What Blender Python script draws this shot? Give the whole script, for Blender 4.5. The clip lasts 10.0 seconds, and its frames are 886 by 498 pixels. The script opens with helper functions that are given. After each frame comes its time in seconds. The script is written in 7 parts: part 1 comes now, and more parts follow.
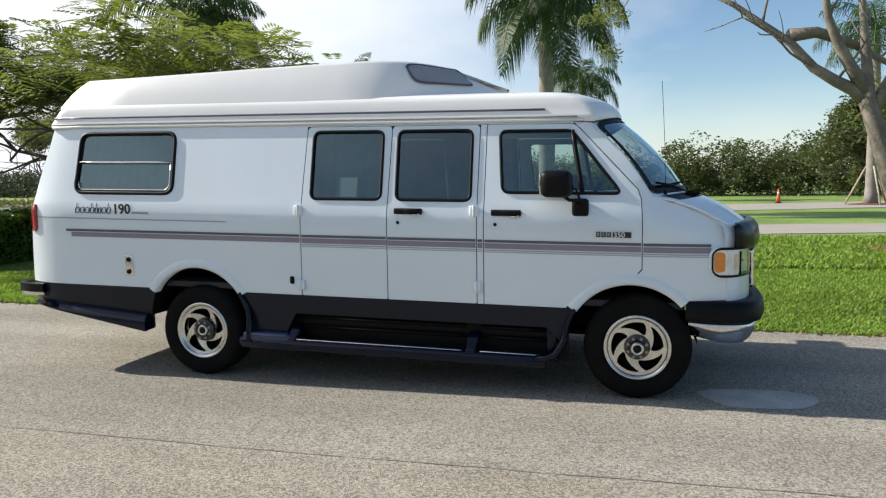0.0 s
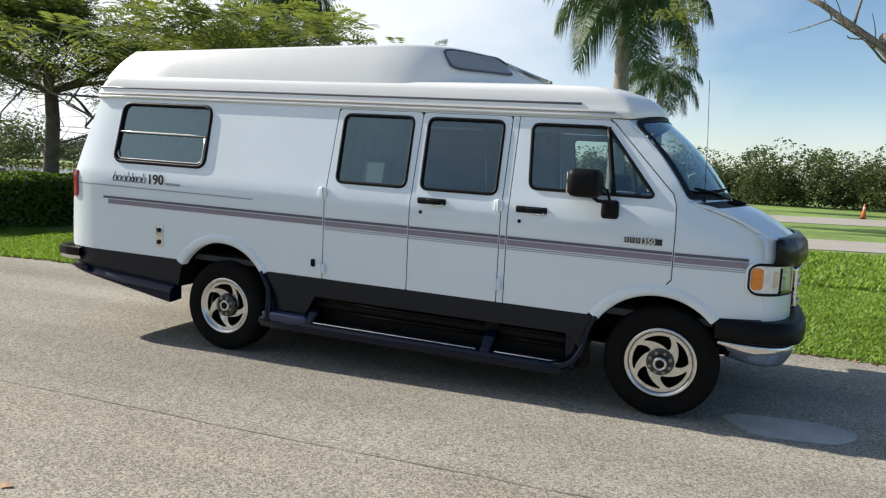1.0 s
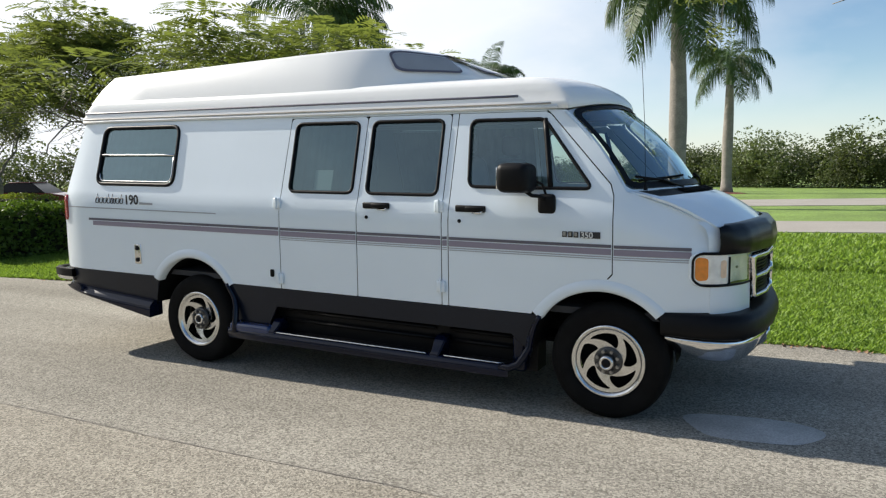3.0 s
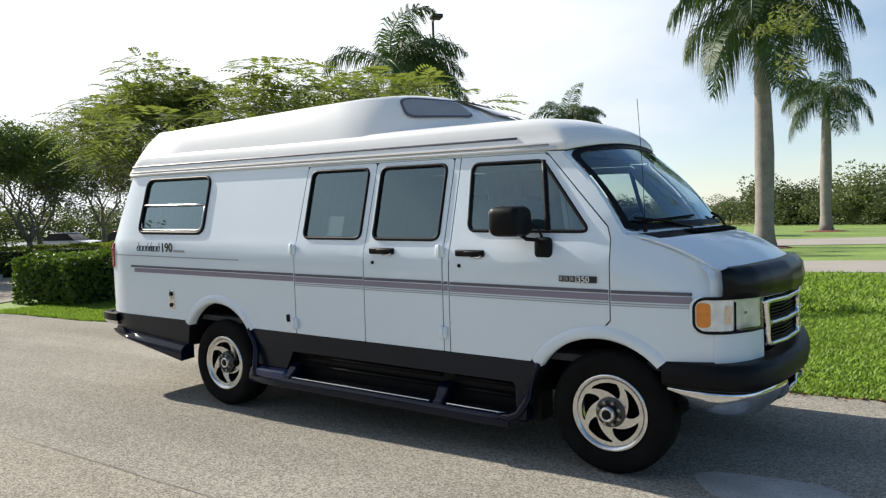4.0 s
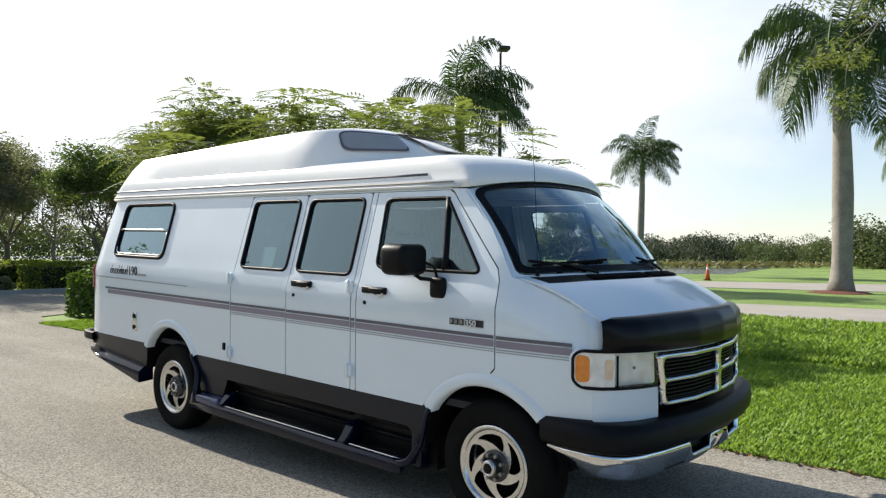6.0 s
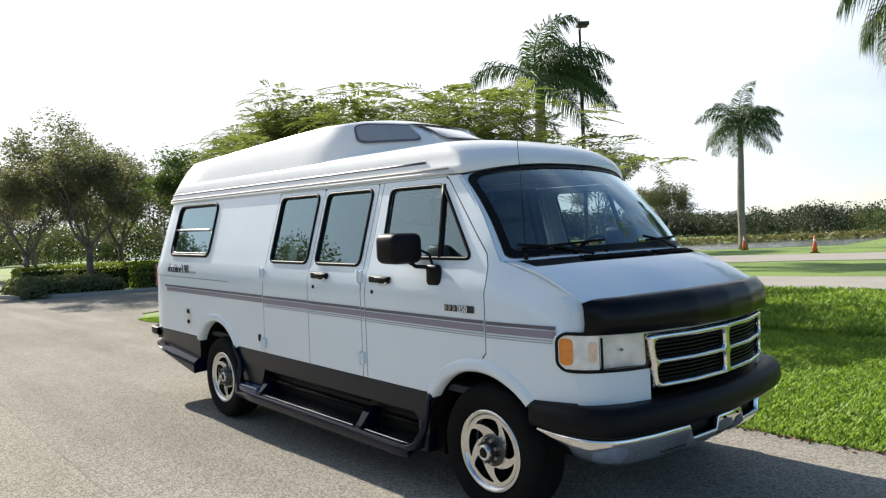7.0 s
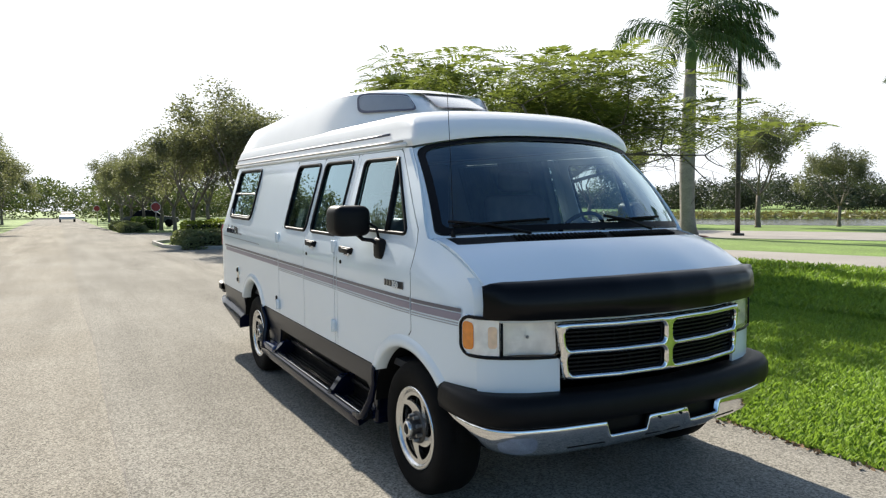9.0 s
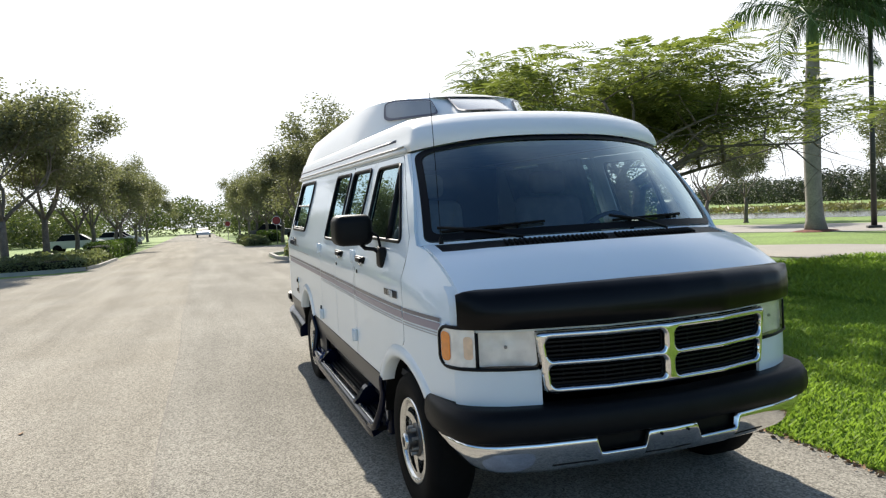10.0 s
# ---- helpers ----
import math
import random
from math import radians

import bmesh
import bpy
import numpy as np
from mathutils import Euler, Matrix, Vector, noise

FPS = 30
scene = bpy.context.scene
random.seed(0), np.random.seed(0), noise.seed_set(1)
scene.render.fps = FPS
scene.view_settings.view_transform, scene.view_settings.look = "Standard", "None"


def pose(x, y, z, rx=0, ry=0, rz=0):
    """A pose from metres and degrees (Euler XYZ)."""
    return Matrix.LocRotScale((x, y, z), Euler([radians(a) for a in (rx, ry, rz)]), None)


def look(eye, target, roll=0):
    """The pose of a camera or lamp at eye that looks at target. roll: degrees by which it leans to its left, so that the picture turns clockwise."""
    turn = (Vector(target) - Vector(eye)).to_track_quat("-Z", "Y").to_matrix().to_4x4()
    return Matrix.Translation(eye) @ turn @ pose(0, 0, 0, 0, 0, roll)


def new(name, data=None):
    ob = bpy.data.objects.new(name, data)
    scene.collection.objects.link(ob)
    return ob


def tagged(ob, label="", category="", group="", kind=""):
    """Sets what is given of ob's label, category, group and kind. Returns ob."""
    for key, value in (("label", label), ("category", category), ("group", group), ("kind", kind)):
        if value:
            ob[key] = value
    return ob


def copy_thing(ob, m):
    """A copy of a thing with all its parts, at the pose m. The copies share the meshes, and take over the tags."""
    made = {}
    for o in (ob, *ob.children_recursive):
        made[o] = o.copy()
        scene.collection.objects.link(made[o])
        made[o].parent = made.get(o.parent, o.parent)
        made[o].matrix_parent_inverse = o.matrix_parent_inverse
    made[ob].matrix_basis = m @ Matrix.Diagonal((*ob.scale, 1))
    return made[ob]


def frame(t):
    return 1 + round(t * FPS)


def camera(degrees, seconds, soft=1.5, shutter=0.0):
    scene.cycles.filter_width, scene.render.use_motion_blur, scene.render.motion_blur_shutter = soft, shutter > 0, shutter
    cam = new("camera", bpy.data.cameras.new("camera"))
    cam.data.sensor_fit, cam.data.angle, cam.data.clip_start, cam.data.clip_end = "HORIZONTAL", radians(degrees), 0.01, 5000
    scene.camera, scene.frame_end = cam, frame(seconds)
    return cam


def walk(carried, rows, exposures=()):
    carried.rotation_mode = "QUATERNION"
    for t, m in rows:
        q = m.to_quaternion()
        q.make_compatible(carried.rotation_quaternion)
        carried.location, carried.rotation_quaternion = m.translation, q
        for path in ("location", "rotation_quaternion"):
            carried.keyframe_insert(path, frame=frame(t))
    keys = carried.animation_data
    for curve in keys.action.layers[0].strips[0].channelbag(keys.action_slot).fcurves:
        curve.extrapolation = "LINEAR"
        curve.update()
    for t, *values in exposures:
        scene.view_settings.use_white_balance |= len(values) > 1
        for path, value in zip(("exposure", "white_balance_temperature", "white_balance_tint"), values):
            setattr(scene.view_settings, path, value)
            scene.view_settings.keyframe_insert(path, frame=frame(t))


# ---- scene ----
EXPOSURE = 0.50
cam = camera(64.9, 10.0, soft=1.25)
PATH = [
    (0, (-0.13, -5.655, 1.44), (-0.616, -3.724, 1.257), -0.9),
    (0.5, (0.037, -5.608, 1.466), (-0.626, -3.738, 1.218), -0.2),
    (1, (0.117, -5.411, 1.45), (-0.549, -3.537, 1.235), 2.8),
    (1.5, (0.262, -5.293, 1.442), (-0.359, -3.395, 1.32), 0.9),
    (2, (0.519, -5.251, 1.454), (-0.301, -3.437, 1.27), -1.3),
    (2.5, (0.727, -5.119, 1.453), (-0.146, -3.334, 1.226), -1.0),
    (2.7, (0.782, -5.064, 1.446), (-0.077, -3.272, 1.219), -0.8),
    (3.8, (1.304, -4.762, 1.45), (0.26, -3.059, 1.352), -1.3),
    (4, (1.364, -4.672, 1.446), (0.265, -3.002, 1.367), -1.7),
    (4.5, (1.498, -4.497, 1.455), (0.318, -2.882, 1.431), -0.8),
    (5, (1.775, -4.325, 1.454), (0.59, -2.713, 1.481), -1.6),
    (5.5, (1.976, -4.162, 1.451), (0.755, -2.578, 1.463), -2.4),
    (5.7, (2.035, -4.071, 1.463), (0.799, -2.499, 1.473), -0.8),
    (6.8, (2.52, -3.644, 1.493), (1.077, -2.26, 1.473), -1.8),
    (7, (2.589, -3.561, 1.481), (1.102, -2.224, 1.451), -2.3),
    (7.5, (2.764, -3.328, 1.493), (1.27, -2.0, 1.437), -0.9),
    (8, (2.998, -3.101, 1.497), (1.403, -1.894, 1.478), -1.2),
    (8.5, (3.166, -2.842, 1.503), (1.44, -1.833, 1.421), -2.1),
    (9, (3.232, -2.557, 1.514), (1.484, -1.593, 1.39), -0.7),
    (9.5, (3.341, -2.234, 1.507), (1.546, -1.356, 1.418), -1.7),
    (10, (3.395, -1.918, 1.499), (1.507, -1.264, 1.399), -3.0),
]
walk(cam, [(t, look(eye, target, roll)) for t, eye, target, roll in PATH],
     exposures=[(0, EXPOSURE), (4, EXPOSURE + 0.03), (7, EXPOSURE + 0.15), (10, EXPOSURE + 0.22)])

# ---- world and sun ----
SUN_AZ, SUN_EL = 177.0, 34.0          # degrees: direction towards the sun, counter-clockwise from +x; height
world = bpy.data.worlds.new("world")
scene.world = world
world.use_nodes = True
wn, wl = world.node_tree.nodes, world.node_tree.links
wn.clear()
w_out, w_bg, w_sky = wn.new("ShaderNodeOutputWorld"), wn.new("ShaderNodeBackground"), wn.new("ShaderNodeTexSky")
w_sky.sky_type, w_sky.sun_disc = "NISHITA", False
w_sky.sun_elevation, w_sky.sun_rotation = radians(SUN_EL), radians(450 - SUN_AZ)
w_sky.air_density, w_sky.dust_density, w_sky.ozone_density = 1.0, 0.35, 1.2
w_co, w_map = wn.new("ShaderNodeTexCoord"), wn.new("ShaderNodeMapping")
w_map.inputs["Scale"].default_value = (1.0, 1.0, 2.2)
w_map.inputs["Location"].default_value = (0.35, 0.1, 0.2)
w_noise, w_ramp, w_mix = wn.new("ShaderNodeTexNoise"), wn.new("ShaderNodeValToRGB"), wn.new("ShaderNodeMix")
w_noise.inputs["Scale"].default_value, w_noise.inputs["Detail"].default_value = 2.1, 7.0
w_noise.inputs["Roughness"].default_value = 0.52
w_ramp.color_ramp.elements[0].position, w_ramp.color_ramp.elements[1].position = 0.33, 0.67
w_mix.data_type = "RGBA"
wl.new(w_co.outputs["Generated"], w_map.inputs["Vector"])
wl.new(w_map.outputs["Vector"], w_noise.inputs["Vector"])
# haze thickens the cloud towards the horizon
w_sep, w_haze, w_max = wn.new("ShaderNodeSeparateXYZ"), wn.new("ShaderNodeMapRange"), wn.new("ShaderNodeMath")
w_haze.inputs["From Min"].default_value, w_haze.inputs["From Max"].default_value = 0.0, 0.13
w_haze.inputs["To Min"].default_value, w_haze.inputs["To Max"].default_value = 0.5, 0.0
w_max.operation = "MAXIMUM"
wl.new(w_co.outputs["Generated"], w_sep.inputs["Vector"])
wl.new(w_sep.outputs["Z"], w_haze.inputs["Value"])
# thicker cloud on the sun's side of the sky
w_side = wn.new("ShaderNodeMath")
w_side.operation = "MULTIPLY_ADD"
w_side.inputs[1].default_value = -0.6
w_lift = wn.new("ShaderNodeMath")
w_lift.operation, w_lift.inputs[1].default_value = "ADD", -0.13
wl.new(w_sep.outputs["X"], w_side.inputs[0])
wl.new(w_noise.outputs["Fac"], w_side.inputs[2])
wl.new(w_side.outputs["Value"], w_lift.inputs[0])
wl.new(w_lift.outputs["Value"], w_ramp.inputs["Fac"])
wl.new(w_haze.outputs["Result"], w_max.inputs[0])
# the cloud thins towards the zenith
w_top, w_thin = wn.new("ShaderNodeMapRange"), wn.new("ShaderNodeMath")
w_top.inputs["From Min"].default_value, w_top.inputs["From Max"].default_value = 0.45, 0.85
w_top.inputs["To Min"].default_value, w_top.inputs["To Max"].default_value = 1.0, 0.3
w_thin.operation = "MULTIPLY"
wl.new(w_sep.outputs["Z"], w_top.inputs["Value"])
wl.new(w_top.outputs["Result"], w_thin.inputs[0])
wl.new(w_ramp.outputs["Color"], w_thin.inputs[1])
wl.new(w_thin.outputs["Value"], w_max.inputs[1])
wl.new(w_max.outputs["Value"], w_mix.inputs["Factor"])
w_blue = wn.new("ShaderNodeHueSaturation")
w_blue.inputs["Saturation"].default_value, w_blue.inputs["Value"].default_value = 1.12, 0.84
wl.new(w_sky.outputs["Color"], w_blue.inputs["Color"])
wl.new(w_blue.outputs["Color"], w_mix.inputs[6])
# greyer cloud away from the sun, in soft billows
w_n2, w_r2, w_x2, w_f2, w_cl = wn.new("ShaderNodeTexNoise"), wn.new("ShaderNodeMapRange"), wn.new("ShaderNodeMapRange"), wn.new("ShaderNodeMath"), wn.new("ShaderNodeMix")
w_n2.inputs["Scale"].default_value, w_n2.inputs["Detail"].default_value = 4.2, 6.0
w_r2.inputs["From Min"].default_value, w_r2.inputs["From Max"].default_value = 0.36, 0.64
w_r2.inputs["To Min"].default_value, w_r2.inputs["To Max"].default_value = 0.25, 1.0
w_x2.inputs["From Min"].default_value, w_x2.inputs["From Max"].default_value = -0.75, 0.15
w_f2.operation, w_cl.data_type = "MULTIPLY", "RGBA"
w_cl.inputs[6].default_value, w_cl.inputs[7].default_value = (6.55, 6.8, 7.15, 1), (4.3, 4.75, 5.3, 1)
wl.new(w_map.outputs["Vector"], w_n2.inputs["Vector"])
wl.new(w_n2.outputs["Fac"], w_r2.inputs["Value"])
wl.new(w_sep.outputs["X"], w_x2.inputs["Value"])
wl.new(w_r2.outputs["Result"], w_f2.inputs[0])
wl.new(w_x2.outputs["Result"], w_f2.inputs[1])
wl.new(w_f2.outputs["Value"], w_cl.inputs["Factor"])
wl.new(w_cl.outputs[2], w_mix.inputs[7])
wl.new(w_mix.outputs[2], w_bg.inputs["Color"])
wl.new(w_bg.outputs["Background"], w_out.inputs["Surface"])
w_bg.inputs["Strength"].default_value = 0.118

sun = new("sun", bpy.data.lights.new("sun", "SUN"))
sun.data.energy, sun.data.angle, sun.data.color = 5.0, radians(0.6), (1.0, 0.93, 0.82)
sa, se = radians(SUN_AZ), radians(SUN_EL)
SUN_DIR = Vector((math.cos(se) * math.cos(sa), math.cos(se) * math.sin(sa), math.sin(se)))
sun.matrix_world = look(SUN_DIR * 60, (0, 0, 0))

# ---- materials ----
def mat(name, base, rough=0.5, metal=0.0, var=0.0, scale=6.0, bump=0.0, bump_scale=40.0, coat=0.0, spec=0.5, dark=None,
        island=0.0, fine=0.0, fine_scale=90.0):
    """A procedural surface: base colour varied at two scales, with fine relief."""
    m = bpy.data.materials.new(name)
    m.use_nodes = True
    n, l = m.node_tree.nodes, m.node_tree.links
    p = n["Principled BSDF"]
    p.inputs["Base Color"].default_value = (*base, 1)
    p.inputs["Roughness"].default_value, p.inputs["Metallic"].default_value = rough, metal
    p.inputs["Coat Weight"].default_value, p.inputs["Coat Roughness"].default_value = coat, 0.04
    p.inputs["Specular IOR Level"].default_value = spec
    co = n.new("ShaderNodeTexCoord")
    last = None
    if var or fine or island:
        d = dark or tuple(c * (1 - var) for c in base)
        a = n.new("ShaderNodeTexNoise")
        a.inputs["Scale"].default_value, a.inputs["Detail"].default_value = scale, 6.0
        r = n.new("ShaderNodeValToRGB")
        r.color_ramp.elements[0].position, r.color_ramp.elements[1].position = 0.35, 0.65
        r.color_ramp.elements[0].color, r.color_ramp.elements[1].color = (*d, 1), (*base, 1)
        l.new(co.outputs["Object"], a.inputs["Vector"])
        l.new(a.outputs["Fac"], r.inputs["Fac"])
        last = r.outputs["Color"]
        if fine:
            b = n.new("ShaderNodeTexNoise")
            b.inputs["Scale"].default_value, b.inputs["Detail"].default_value = fine_scale, 3.0
            l.new(co.outputs["Object"], b.inputs["Vector"])
            mr = n.new("ShaderNodeMapRange")
            mr.inputs["From Min"].default_value, mr.inputs["From Max"].default_value = 0.3, 0.7
            mr.inputs["To Min"].default_value, mr.inputs["To Max"].default_value = 1 - fine, 1 + fine
            l.new(b.outputs["Fac"], mr.inputs["Value"])
            mx = n.new("ShaderNodeMix")
            mx.data_type, mx.blend_type = "RGBA", "MULTIPLY"
            mx.inputs["Factor"].default_value = 1.0
            l.new(last, mx.inputs[6])
            l.new(mr.outputs["Result"], mx.inputs[7])
            last = mx.outputs[2]
        if island:
            g = n.new("ShaderNodeNewGeometry")
            hs = n.new("ShaderNodeHueSaturation")
            mr = n.new("ShaderNodeMapRange")
            mr.inputs["To Min"].default_value, mr.inputs["To Max"].default_value = 1 - island, 1 + island
            l.new(g.outputs["Random Per Island"], mr.inputs["Value"])
            l.new(mr.outputs["Result"], hs.inputs["Value"])
            l.new(last, hs.inputs["Color"])
            last = hs.outputs["Color"]
        l.new(last, p.inputs["Base Color"])
    if bump:
        c = n.new("ShaderNodeTexNoise")
        c.inputs["Scale"].default_value, c.inputs["Detail"].default_value = bump_scale, 5.0
        bp = n.new("ShaderNodeBump")
        bp.inputs["Strength"].default_value, bp.inputs["Distance"].default_value = bump, 0.02
        l.new(co.outputs["Object"], c.inputs["Vector"])
        l.new(c.outputs["Fac"], bp.inputs["Height"])
        l.new(bp.outputs["Normal"], p.inputs["Normal"])
    return m


def leaf_mat(name, base, var=0.35, island=0.35, through_light=0.35, scale=0.8):
    """Leaves that let some light through."""
    m = mat(name, base, rough=0.55, var=var, scale=scale, island=island, spec=0.35)
    n, l = m.node_tree.nodes, m.node_tree.links
    p = n["Principled BSDF"]
    tr, mix = n.new("ShaderNodeBsdfTranslucent"), n.new("ShaderNodeMixShader")
    tr.inputs["Color"].default_value = (base[0] * 1.5, base[1] * 1.5, base[2] * 0.8, 1)
    mix.inputs["Fac"].default_value = through_light
    l.new(p.outputs["BSDF"], mix.inputs[1])
    l.new(tr.outputs["BSDF"], mix.inputs[2])
    l.new(mix.outputs["Shader"], n["Material Output"].inputs["Surface"])
    return m


def glass_mat(name, tint, f0=0.05, rough=0.0, coat=(1.0, 1.0, 1.0)):
    """A thin pane: tinted see-through, with mirror gloss that grows at grazing angles."""
    m = bpy.data.materials.new(name)
    m.use_nodes = True
    n, l = m.node_tree.nodes, m.node_tree.links
    n.remove(n["Principled BSDF"])
    t, g, f, x = n.new("ShaderNodeBsdfTransparent"), n.new("ShaderNodeBsdfGlossy"), n.new("ShaderNodeLayerWeight"), n.new("ShaderNodeMixShader")
    t.inputs["Color"].default_value = (*tint, 1)
    g.inputs["Roughness"].default_value = rough
    g.inputs["Color"].default_value = (*coat, 1)
    f.inputs["Blend"].default_value = 0.5
    p, k = n.new("ShaderNodeMath"), n.new("ShaderNodeMath")
    p.operation, k.operation = "POWER", "MULTIPLY_ADD"
    p.inputs[1].default_value = 2.6
    k.inputs[1].default_value, k.inputs[2].default_value = 1 - f0, f0
    l.new(f.outputs["Facing"], p.inputs[0])
    l.new(p.outputs[0], k.inputs[0])
    l.new(k.outputs[0], x.inputs["Fac"])
    l.new(t.outputs["BSDF"], x.inputs[1])
    l.new(g.outputs["BSDF"], x.inputs[2])
    l.new(x.outputs["Shader"], n["Material Output"].inputs["Surface"])
    return m


M_WHITE = mat("white_paint", (0.745, 0.825, 0.88), 0.32, var=0.03, scale=1.5, coat=0.6, bump=0.015, bump_scale=3.0)
M_ROOF = mat("white_gelcoat", (0.87, 0.87, 0.855), 0.38, var=0.04, scale=2.0, coat=0.35, bump=0.03, bump_scale=6.0)
M_NAVY = mat("navy_paint", (0.003, 0.006, 0.021), 0.20, coat=0.2, spec=0.18, var=0.2, scale=3.0)
# brighter copy of the navy, with the pad's blue highlight in the colour
M_NAVY_LIT = mat("navy_paint_lit", (0.010, 0.028, 0.10), 0.18, coat=0.7, spec=0.4, var=0.15, scale=3.0)
M_DARK = mat("charcoal_blue_paint", (0.006, 0.010, 0.020), 0.30, var=0.15, scale=4.0, spec=0.25, coat=0.1, fine=0.1, fine_scale=60)
M_BLACK = mat("black_plastic", (0.006, 0.006, 0.007), 0.46, var=0.3, scale=8.0, spec=0.16, bump=0.08, bump_scale=200)
M_RUBBER = mat("black_rubber", (0.007, 0.007, 0.007), 0.8, var=0.35, scale=9.0, spec=0.12, bump=0.15, bump_scale=120)
M_BRA = mat("smoked_deflector", (0.004, 0.004, 0.005), 0.30, var=0.3, scale=5.0, coat=0.05, spec=0.16, bump=0.05, bump_scale=9)
M_CHROME = mat("chrome", (0.78, 0.78, 0.78), 0.08, 1.0, var=0.05, scale=5.0)
M_ALU = mat("polished_alloy", (0.72, 0.72, 0.71), 0.24, 1.0, var=0.12, scale=30.0, fine=0.06)
M_ALU_DULL = mat("dull_alloy", (0.35, 0.35, 0.35), 0.4, 1.0, var=0.25, scale=25.0)
M_STRIPE_D = mat("slate_stripe", (0.10, 0.095, 0.125), 0.4, var=0.06, scale=5.0, coat=0.3)
M_STRIPE_P = mat("mauve_stripe", (0.25, 0.22, 0.28), 0.4, var=0.06, scale=5.0, coat=0.3)
M_STRIPE_G = mat("grey_stripe", (0.36, 0.37, 0.40), 0.4, var=0.06, scale=5.0, coat=0.3)
M_TAN = mat("tan_trim", (0.42, 0.38, 0.33), 0.45, var=0.1, scale=5.0)
M_LETTER = mat("black_lettering", (0.02, 0.02, 0.025), 0.4, var=0.1)
M_RED = mat("red_lens", (0.35, 0.012, 0.02), 0.12, var=0.2, scale=30.0, coat=0.8)
M_AMBER = mat("amber_lens", (0.85, 0.26, 0.02), 0.15, var=0.15, scale=40.0, coat=0.7)
M_LENSBACK = mat("lamp_reflector", (0.93, 0.92, 0.89), 0.30, 0.25, var=0.22, scale=14.0, bump=0.6, bump_scale=9)
M_PEACH = mat("peach_reflection", (0.90, 0.66, 0.46), 0.3, 0.1, var=0.15, scale=25.0)
M_STEEL = mat("dark_steel", (0.10, 0.10, 0.10), 0.42, 0.8, var=0.35, scale=30.0)
M_CLEAR = glass_mat("clear_lens", (0.96, 0.96, 0.96), 0.05, 0.03)
M_GLASS = glass_mat("windscreen_glass", (0.80, 0.88, 0.87), 0.11, coat=(0.75, 0.92, 1.0))
M_TINT = glass_mat("tinted_glass", (0.20, 0.30, 0.31), 0.11, coat=(0.66, 0.90, 1.0))
M_TINT2 = glass_mat("door_glass", (0.66, 0.77, 0.77), 0.12, coat=(0.70, 0.92, 1.0))
M_CLOTH = mat("grey_upholstery", (0.13, 0.13, 0.14), 0.85, var=0.2, scale=12.0, bump=0.2, bump_scale=150)
M_CURTAIN = mat("grey_curtain", (0.36, 0.42, 0.42), 0.9, var=0.2, scale=6.0, bump=0.2, bump_scale=60)
M_INNER = mat("dark_interior", (0.05, 0.05, 0.055), 0.8, var=0.2, scale=5.0)
M_DASH = mat("dark_dashboard", (0.035, 0.037, 0.042), 0.7, var=0.2, scale=8.0)
M_PAPER = mat("white_paper", (0.72, 0.72, 0.70), 0.8, var=0.05)
M_BARK = mat("grey_bark", (0.20, 0.17, 0.14), 0.9, var=0.4, scale=5.0, bump=0.8, bump_scale=25, fine=0.25, fine_scale=40)
M_PALEBARK = mat("pale_bark", (0.25, 0.22, 0.18), 0.85, var=0.4, scale=3.0, bump=0.5, bump_scale=18, fine=0.2, fine_scale=30)
M_PALM = mat("palm_trunk", (0.27, 0.245, 0.22), 0.85, var=0.25, scale=2.5, bump=0.5, bump_scale=14, fine=0.15, fine_scale=18)
M_SHAFT = mat("palm_crownshaft", (0.10, 0.17, 0.05), 0.5, var=0.25, scale=3.0)
M_FROND = leaf_mat("palm_leaf", (0.055, 0.10, 0.030), 0.3, 0.35, 0.25)
M_FERN = leaf_mat("feathery_leaf", (0.155, 0.190, 0.062), 0.3, 0.35, 0.46)
M_OAK = leaf_mat("oak_leaf", (0.150, 0.162, 0.108), 0.3, 0.45, 0.42)
M_BRIGHT = leaf_mat("fresh_leaf", (0.09, 0.14, 0.04), 0.3, 0.4, 0.35)
M_FAR = leaf_mat("woodland_leaf", (0.112, 0.142, 0.058), 0.6, 0.45, 0.25, 0.14)
# darker copy of the woodland leaf: the far shore's backlit shade as colour
M_FAR_BACKLIT = leaf_mat("backlit_woodland_leaf", (0.062, 0.078, 0.048), 0.4, 0.35, 0.15, 0.08)
M_HEDGE = leaf_mat("hedge_leaf", (0.098, 0.165, 0.026), 0.3, 0.4, 0.28)
M_HEDGE_Y = leaf_mat("yellow_hedge_leaf", (0.18, 0.23, 0.035), 0.3, 0.4, 0.42)
M_SHRUB = leaf_mat("shrub_leaf", (0.19, 0.22, 0.12), 0.35, 0.45, 0.35)
M_BLADE = leaf_mat("grass_blade", (0.225, 0.345, 0.068), 0.35, 0.32, 0.36, 0.5)
M_MULCH = mat("red_mulch", (0.20, 0.065, 0.04), 0.9, var=0.5, scale=6.0, bump=1.0, bump_scale=40, fine=0.3)
M_CONE = mat("orange_cone", (0.75, 0.15, 0.05), 0.5, var=0.1)
M_BAND = mat("white_band", (0.75, 0.75, 0.75), 0.4, var=0.05)
M_POLE = mat("dark_bronze_pole", (0.03, 0.028, 0.026), 0.45, var=0.2)
M_WOOD = mat("pale_timber_stake", (0.5, 0.42, 0.32), 0.8, var=0.3, scale=8)
M_CONCRETE = mat("concrete", (0.42, 0.41, 0.38), 0.85, var=0.2, scale=1.5, bump=0.3, bump_scale=60, fine=0.12)
